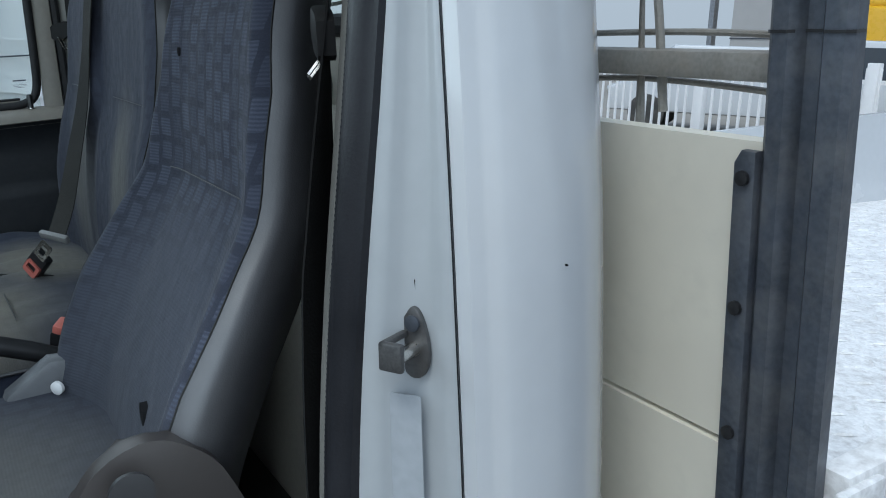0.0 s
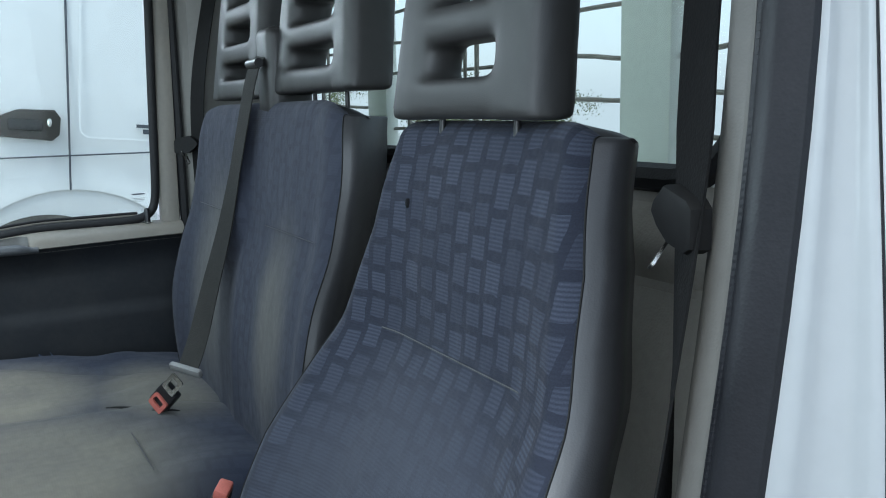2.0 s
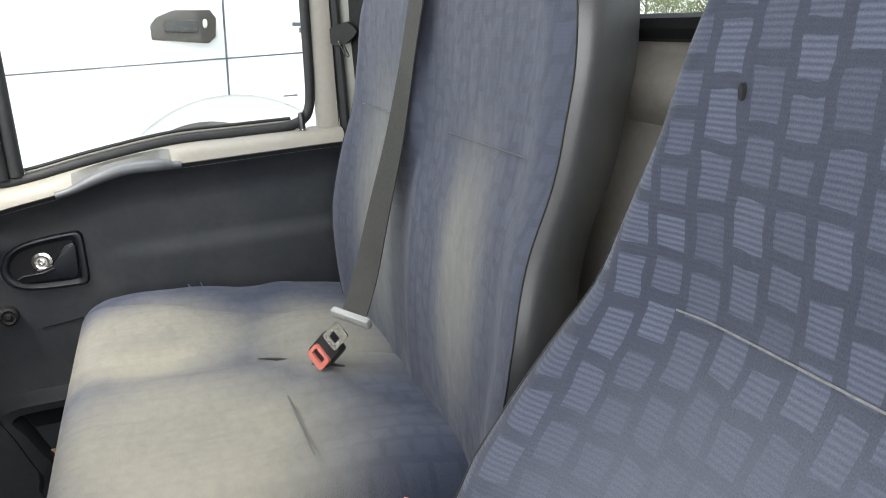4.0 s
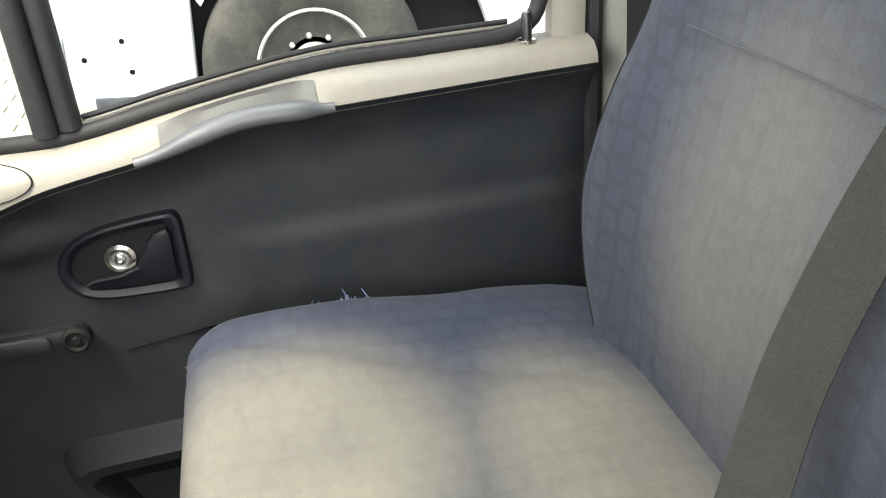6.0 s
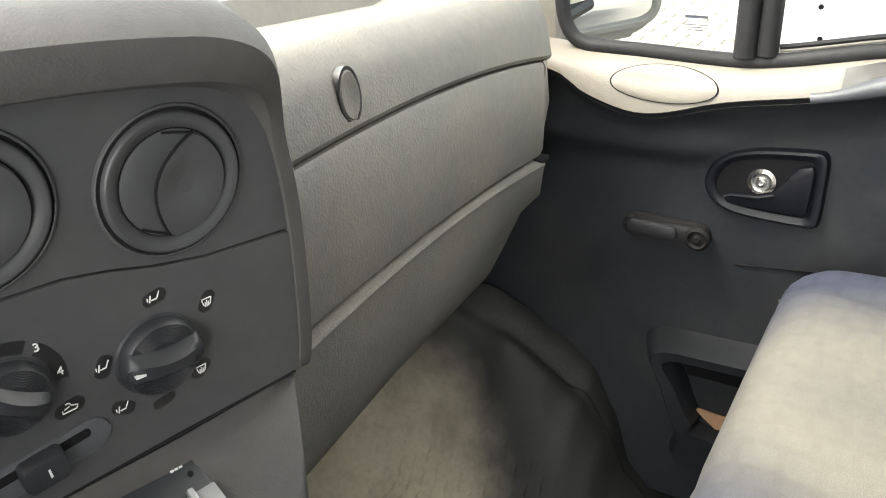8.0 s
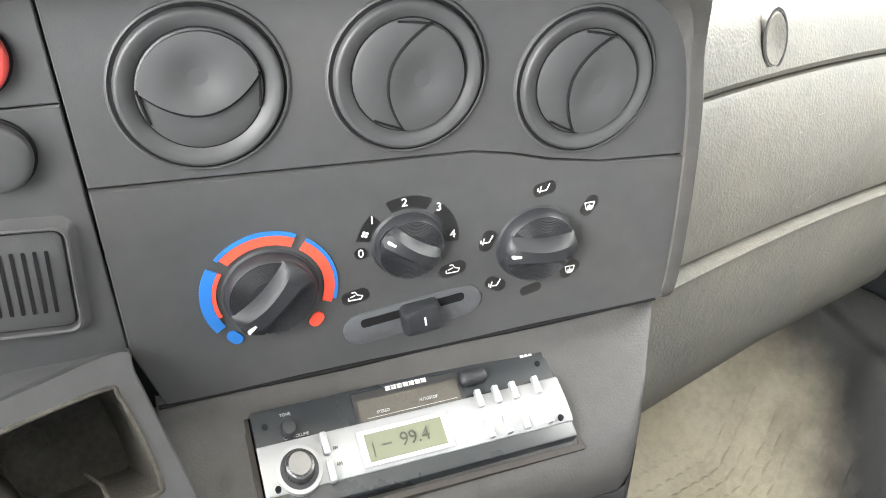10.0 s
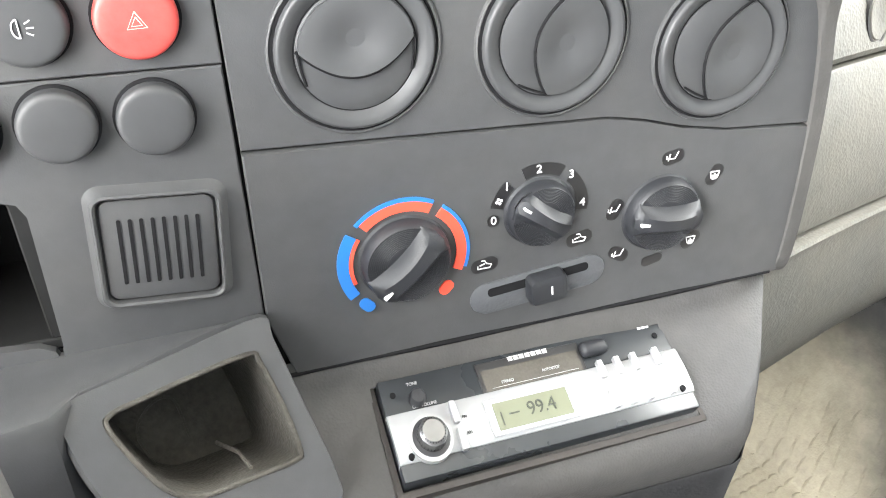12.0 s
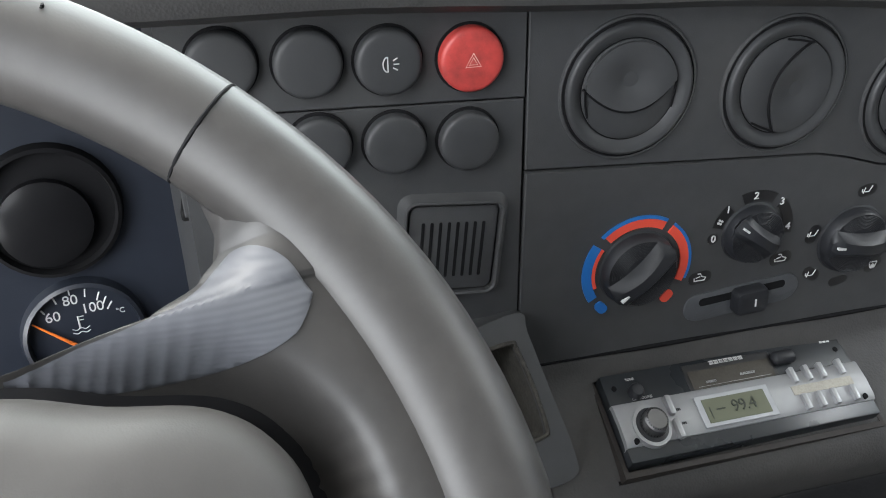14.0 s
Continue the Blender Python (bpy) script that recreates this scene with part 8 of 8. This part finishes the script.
    s = part("tread_relief", bm, M_PLATE, b)
    s["kind"] = "stuff"
    bm = bmesh.new()
    shell(bm, [[(0.90, y, 0.98 + sl * (y + 0.4)), (0.90, y, 1.24 + 0.029 * y)] for y in np.linspace(-0.40, -4.0, 9)], (0.03, 0, 0))
    part("far_side_board", bm, M_WHITE, b, "white side board")
    bm = bmesh.new()
    for y0 in np.linspace(-0.37, -3.2, 5):
        box(bm, (-0.968, y0 - 0.70, 0.92 + sl * (y0 + 0.4)), (-0.940, y0, 1.300 + sl * (y0 + 0.4)), None, 0.004)
    part("near_side_board", bm, M_PLATE, b, "worn white near side board")
    bm = bmesh.new()
    box(bm, (-0.976, -0.408, 1.235), (-0.966, -0.352, 1.296), None, 0.004)
    part("hinge_plate", bm, M_PLATE, b, "worn white hinge plate with bolts")
    bm = bmesh.new()
    box(bm, (-0.974, -0.75, 1.205), (-0.966, -0.412, 1.262), None, 0.003)
    part("timber_edge", bm, M_WOOD, b, "brown timber edge")
    for y in (-0.368, -0.394):
        bm = bmesh.new()
        lathe(bm, [(0.005, 0), (0.005, 0.003), (0.003, 0.004)], frame_of((-0.9765, y, 1.276), (0, -1, 0), (0, 0, 1)), 10)
        part("bolt", bm, M_BLACK, b)


def ground():
    bm = bmesh.new()
    grid(bm, [[(x, y, 0) for x in np.linspace(-300, 300, 9)] for y in np.linspace(-300, 300, 9)])
    put(solid("ground", bm, M_GROUND, "pale grey paved yard", "ground", kind="structure"))
    # paving blocks beyond the passenger side
    pave = put(thing("pavement", "grey-beige block paving with dark joints", "pavement", kind="structure"))
    bm = bmesh.new()
    box(bm, (-0.0475, -0.0975, 0.0), (0.0475, 0.0975, 0.007), None, 0.003, 1)
    me = finish("paver", bm, M_PAVER)
    near, far = [], []
    for j in range(56):
        for i in range(24):
            x = 1.6 + 0.10 * j
            y = 0.3 + 0.20 * i + (0.10 if j % 2 else 0)
            (near if (1.2 < y < 3.4 and x > 3.6 and len(near) < 290) else far).append((x, y))
    for x, y in near:
        ob = new("paver", me)
        ob.parent = pave
        ob.location = (x, y, random.uniform(-0.0015, 0.0015))
    bm = bmesh.new()
    for x, y in far:
        box(bm, (x - 0.0475, y - 0.0975, 0.0), (x + 0.0475, y + 0.0975, 0.007))
    s = part("paver_field", bm, M_PAVER, pave)
    s["kind"] = "stuff"


def parked_truck():
    """White truck standing beside the cab."""
    t = thing("parked_truck", "white cab-over truck parked alongside", "truck")
    X = 3.12

    def arch(y):
        d = 0.60 ** 2 - (y + 0.03) ** 2
        return 0.40 + math.sqrt(d) if d > 0 else 0.0

    bm = bmesh.new()
    rows = []
    for y in np.linspace(-1.2, 1.02, 60):
        lo = max(arch(y), 0.755 - 0.36 * (y - 0.5) if y > 0.5 else 0.40)
        rows.append([(X + 0.05 * (1 - (z - lo) / (2.5 - lo)) ** 3 + 0.035 * max(0, (z - 1.4)) - 0.02 * math.exp(-((z - arch(y) - 0.02) / 0.03) ** 2), y, z) for z in np.linspace(lo, 2.7, 40)])
    shell(bm, rows, (0.05, 0, 0))
    part("cab_side", bm, M_TRUCKWHITE, t, "white cab side with wheel arch")
    bm = bmesh.new()
    box(bm, (X + 0.05, -1.2, 0.70), (X + 2.0, 1.0, 2.7), None, 0.08, 3)
    part("cab_body", bm, M_TRUCKWHITE, t)
    # shut lines
    bm = bmesh.new()
    tube(bm, [(X + 0.03 * max(0, z - 1.4) - 0.001, 0.03 - 0.03 * (1.6 - z), z) for z in np.linspace(1.0, 2.6, 12)], 0.005, 6)
    tube(bm, [(X + 0.002, y, 1.158 - 0.09 * y) for y in np.linspace(-1.1, 0.9, 10)], 0.004, 6)
    part("shut_line", bm, M_DARKSTEEL, t)
    bm = bmesh.new()
    m = frame_of((X + 0.004, -0.33, 1.59), (0, -1, 0), (0.03, 0, 1))
    frame_prism(bm, rrect(0.62, 0.70, 0.05, 6), rrect(0.605, 0.685, 0.045, 6), 0, 0.004, m)
    part("pressed_panel", bm, M_TRUCKWHITE, t)
    h = new("door_handle")
    h.parent = t
    h["label"] = "dark recessed door handle"
    bm = bmesh.new()
    m = frame_of((X - 0.002, 0.180, 1.285), (0, -1, 0), (0, 0, 1)) @ Matrix.Diagonal((1, 1.9, 1, 1))
    prism(bm, [(-0.14, -0.03), (0.09, -0.035), (0.12, -0.02), (0.125, 0.02), (0.10, 0.038), (-0.05, 0.035), (-0.12, 0.018), (-0.145, 0.0)], 0, 0.012, m, 0.004)
    part("plate", bm, mat("dark_handle_plastic", (0.05, 0.047, 0.043), 0.6, spec=0.2), h)
    bm = bmesh.new()
    prism(bm, rrect(0.14, 0.026, 0.010, 5, -0.02, 0.0), 0.010, 0.022, m, 0.004)
    part("lever", bm, M_BLACK, h)
    bm = bmesh.new()
    lathe(bm, [(0.010, 0.010), (0.010, 0.016), (0.004, 0.017)], at(m, 0.078, 0.008), 14)
    part("lock", bm, M_CHROME, h)
    bm = bmesh.new()
    for k, (a, b, c) in enumerate(((-0.42, -0.27, 1.300), (-0.36, -0.30, 1.272))):
        box(bm, (X - 0.006, a, c), (X - 0.002, b, c + (0.016 if k == 0 else 0.022)))
    part("badge_bars", bm, M_DARKSTEEL, t, "dark badge drawn as plain bars")
    # front step and bumper
    s = new("step_panel")
    s.parent = t
    s["label"] = "white step panel with drain holes"
    bm = bmesh.new()
    box(bm, (X + 0.03, 0.53, 0.33), (X + 0.30, 0.98, 0.80), None, 0.02)
    part("panel", bm, M_TRUCKWHITE, s)
    for y, z in ((0.758, 0.467), (0.916, 0.516), (0.78, 0.58)):
        bm = bmesh.new()
        lathe(bm, [(0.010, 0), (0.009, 0.002)], frame_of((X + 0.029, y, z), (0, -1, 0), (0, 0, 1)), 14)
        part("drain_hole", bm, M_HOLE, s)
    bm = bmesh.new()
    box(bm, (X + 0.02, 0.70, 0.335), (X + 0.032, 0.90, 0.375), None, 0.003)
    part("tread", bm, M_DARKSTEEL, s)
    bm = bmesh.new()
    box(bm, (X + 0.01, 0.98, 0.40), (X + 2.0, 1.10, 1.05), None, 0.05, 3)
    part("bumper", bm, M_TRUCKWHITE, t)
    w = new("wheel")
    w.parent = t
    w["label"] = "dusty truck wheel with a silver rim"
    m = frame_of((X + 0.02, 0.09, 0.46), (0, -1, 0), (0, 0, 1)) @ Matrix.Scale(0.93, 4)
    bm = bmesh.new()
    lathe(bm, [(0.230, -0.02), (0.240, 0.0), (0.28, 0.018), (0.38, 0.022), (0.43, 0.008), (0.452, -0.02), (0.455, -0.20), (0.43, -0.23)], m, 64)
    part("tyre", bm, M_TYRE, w)
    bm = bmesh.new()
    lathe(bm, [(0.240, -0.05), (0.240, 0.004), (0.230, 0.010), (0.220, -0.02), (0.195, -0.045), (0.16, -0.03), (0.12, -0.02), (0.100, -0.02), (0.095, 0.01), (0.06, 0.03), (0.001, 0.032)], m, 64)
    part("rim", bm, M_RIM, w, "silver painted rim")
    for k in range(10):
        a = 2 * math.pi * (k + 0.3) / 10
        bm = bmesh.new()
        lathe(bm, [(0.022, -0.03), (0.021, -0.018)], at(m, 0.178 * math.cos(a), 0.178 * math.sin(a), -0.014), 14, 1.3, 1.0)
        part("vent_hole", bm, M_HOLE, w)
        bm = bmesh.new()
        lathe(bm, [(0.013, -0.03), (0.013, 0.004), (0.008, 0.010)], at(m, 0.128 * math.cos(a + 0.3), 0.128 * math.sin(a + 0.3), -0.015), 6)
        part("wheel_nut", bm, M_RIM, w)
    bm = bmesh.new()
    box(bm, (X + 0.10, -0.75, 0.3), (X + 0.6, 0.75, 1.2))
    part("arch_liner", bm, M_HOLE, t)
    put(t)


def picket_fence():
    f = thing("picket_fence", "white metal picket fence along the yard", "fence")
    y = -9.0
    bm = bmesh.new()
    box(bm, (-0.021, -0.011, 0.06), (0.021, 0.011, 1.26), None, 0.003, 1)
    me = finish("picket", bm, M_FENCE)
    for i in range(135):
        ob = new("picket", me)
        ob.parent = f
        ob.location = (-3.0 + 0.158 * i, y, 0)
    for z in (0.25, 1.08):
        bm = bmesh.new()
        box(bm, (-3.1, y - 0.035, z), (18.4, y - 0.012, z + 0.05))
        part("fence_rail", bm, M_FENCE, f)
    for x in np.arange(-3.0, 18.4, 2.5):
        bm = bmesh.new()
        box(bm, (x - 0.07, y - 0.05, 0), (x + 0.07, y + 0.05, 1.32), None, 0.01)
        part("fence_post", bm, M_FENCE, f)
    put(f)


def car(name, label, x, y, rot, L, W, H, paint, kind):
    c = thing(name, label, kind)
    side = [(-L / 2, 0.35), (-L / 2 + 0.05, 0.80), (-L / 2 + 0.6, 0.95), (-L / 2 + 1.15, H), (L / 2 - 0.5, H), (L / 2 - 0.1, 1.0), (L / 2, 0.9), (L / 2, 0.35)]
    bm = bmesh.new()
    m = Matrix.Rotation(radians(90), 4, "X")
    prism(bm, side, -W / 2, W / 2, m, 0.08, 2)
    part("body", bm, paint, c)
    for s in (-1, 1):
        win = [(-L / 2 + 0.85, 1.0), (-L / 2 + 1.2, H - 0.1), (L / 2 - 0.6, H - 0.1), (L / 2 - 0.3, 1.0)]
        for k in range(2):
            xa, xb = (win[0][0], (win[0][0] + win[3][0]) / 2 - 0.04) if k == 0 else ((win[0][0] + win[3][0]) / 2 + 0.04, win[3][0])
            bm = bmesh.new()
            prism(bm, [(xa, 1.02), (xb, 1.02), (xb - (0.2 if k else 0), H - 0.12), (xa + (0.25 if k == 0 else 0), H - 0.12)], -0.01, 0.01, Matrix.Translation((0, s * (W / 2), 0)) @ m)
            part("side_window", bm, M_DARKGLASS, c)
        for xx in (-L / 2 + 0.75, L / 2 - 0.75):
            wh = new("wheel")
            wh.parent = c
            mm = Matrix.Translation((xx, s * (W / 2 - 0.05), 0.33)) @ Matrix.Rotation(radians(-90 * s), 4, "X")
            bm = bmesh.new()
            lathe(bm, [(0.20, -0.1), (0.33, -0.1), (0.33, 0.05), (0.30, 0.07), (0.20, 0.07)], mm, 28)
            part("tyre", bm, M_TYRE, wh)
            bm = bmesh.new()
            lathe(bm, [(0.20, 0.0), (0.20, 0.065), (0.16, 0.05), (0.05, 0.06), (0.001, 0.06)], mm, 28)
            part("rim", bm, M_RIM, wh)
    bm = bmesh.new()
    box(bm, (-L / 2 - 0.02, -W / 2 + 0.1, 0.62), (-L / 2 + 0.06, -W / 2 + 0.45, 0.78), None, 0.03)
    box(bm, (-L / 2 - 0.02, W / 2 - 0.45, 0.62), (-L / 2 + 0.06, W / 2 - 0.1, 0.78), None, 0.03)
    part("headlights", bm, M_CHROME, c)
    c.matrix_world = Matrix.Translation((x, y, 0)) @ Matrix.Rotation(radians(rot), 4, "Z")
    put(c)
    return c


def yellow_truck(x, y, rot):
    c = thing("yellow_truck", "yellow cab-over truck parked beyond the fence", "truck", group="yellow trucks")
    bm = bmesh.new()
    box(bm, (-1.2, -1.2, 0.9), (1.1, 1.2, 3.0), None, 0.12, 3)
    part("cab", bm, M_YELLOW, c)
    bm = bmesh.new()
    box(bm, (-1.1, -1.1, 2.98), (1.0, 1.1, 3.22), None, 0.08, 2)
    part("roof_cap", bm, M_YELLOW, c)
    for sx in (-1, 1):
        bm = bmesh.new()
        box(bm, (-0.85, sx * 1.2 - 0.012, 1.85), (0.25, sx * 1.2 + 0.012, 2.65), None, 0.01)
        part("side_window", bm, M_DARKGLASS, c)
    bm = bmesh.new()
    box(bm, (-1.215, -1.05, 1.8), (-1.19, 1.05, 2.75), None, 0.01)
    part("windscreen", bm, M_DARKGLASS, c)
    bm = bmesh.new()
    box(bm, (-1.22, -1.15, 0.45), (0.9, 1.15, 0.92), None, 0.05)
    part("bumper", bm, M_BLACK, c)
    for sx in (-1, 1):
        wh = new("wheel")
        wh.parent = c
        mm = Matrix.Translation((0.1, sx * 1.05, 0.5)) @ Matrix.Rotation(radians(-90 * sx), 4, "X")
        bm = bmesh.new()
        lathe(bm, [(0.3, -0.15), (0.5, -0.15), (0.5, 0.1), (0.46, 0.13), (0.3, 0.13)], mm, 32)
        part("tyre", bm, M_TYRE, wh)
        bm = bmesh.new()
        lathe(bm, [(0.3, 0.0), (0.3, 0.12), (0.2, 0.02), (0.12, 0.1), (0.001, 0.1)], mm, 32)
        part("rim", bm, M_RIM, wh)
    c.matrix_world = Matrix.Translation((x, y, 0)) @ Matrix.Rotation(radians(rot), 4, "Z")
    put(c)


def hall():
    b = thing("industrial_hall", "grey clad hall with a flat roof beyond the fence", "building")
    bm = bmesh.new()
    box(bm, (-8.0, -48.0, 0), (27.0, -33.0, 9.5))
    part("wall", bm, M_BUILDING, b)
    for z in (2.4, 4.8, 7.2):
        bm = bmesh.new()
        box(bm, (-8.0, -33.02, z), (27.02, -32.96, z + 0.05))
        part("cladding_joint", bm, M_DARKSTEEL, b)
    bm = bmesh.new()
    box(bm, (-8.2, -48.2, 9.5), (27.2, -32.8, 9.85))
    part("roof", bm, M_DARKSTEEL, b)
    put(b)
    c = thing("canopy", "long grey steel canopy roof over the yard", "canopy")
    bm = bmesh.new()
    box(bm, (10.0, -31.0, 7.4), (19.0, -22.0, 7.7))
    part("roof", bm, M_BUILDING, c)
    for i in range(8):
        bm = bmesh.new()
        box(bm, (10.0, -31.0 + i * 1.25, 7.2), (19.0, -30.88 + i * 1.25, 7.4))
        part("purlin", bm, M_STEEL, c)
    for x in (10.3, 18.7):
        for y in (-22.3, -30.7):
            bm = bmesh.new()
            box(bm, (x - 0.1, y - 0.1, 0), (x + 0.1, y + 0.1, 7.2))
            part("column", bm, M_STEEL, c)
    put(c)


def tree(x, y, h, seed):
    t = thing("tree", "leafy green tree beyond the yard", "tree", group="trees")
    rnd = random.Random(seed)
    bm = bmesh.new()
    tube(bm, [(x, y, 0), (x + 0.1, y, h * 0.3), (x, y + 0.1, h * 0.75)], [0.16, 0.12, 0.03], 8)
    limbs = []
    for k in range(7):
        a = rnd.uniform(0, 6.28)
        z0 = h * rnd.uniform(0.25, 0.6)
        e = Vector((x + h * 0.25 * math.cos(a), y + h * 0.25 * math.sin(a), z0 + h * rnd.uniform(0.12, 0.3)))
        limbs.append(e)
        tube(bm, [(x, y, z0), e], [0.05, 0.015], 6)
    part("trunk", bm, M_BARK, t)
    bm = bmesh.new()
    centres = limbs + [Vector((x + rnd.gauss(0, h * 0.17), y + rnd.gauss(0, h * 0.17), h * rnd.uniform(0.22, 0.95))) for _ in range(34)]
    for _ in range(9000):
        c = rnd.choice(centres)
        p = c + Vector((rnd.gauss(0, h * 0.075), rnd.gauss(0, h * 0.075), rnd.gauss(0, h * 0.06)))
        u = Vector((rnd.gauss(0, 1), rnd.gauss(0, 1), rnd.gauss(0, 1))).normalized()
        v = u.orthogonal().normalized()
        s = rnd.uniform(0.035, 0.075)
        vs = [bm.verts.new(p + q) for q in (u * s, v * s * 0.5, -u * s, -v * s * 0.5)]
        bm.faces.new(vs)
    part("crown", bm, M_LEAF, t)
    put(t)


own_body()
parked_truck()
picket_fence()
car("van", "white estate van parked beyond the fence", 9.4, -12.6, 215, 4.4, 1.85, 1.55, M_WHITE, "van")
car("car", "white car parked beyond the fence", 7.6, -14.6, 228, 4.2, 1.75, 1.72, M_WHITE, "car")
yellow_truck(14.7, -23.3, 232)
hall()
for i, (x, y, h) in enumerate(((36, -26, 4.4), (40, -25, 5.4), (46, -26, 5.0), (52, -27, 5.6), (60, -24, 6.0))):
    tree(x, y, h, i)
ground()
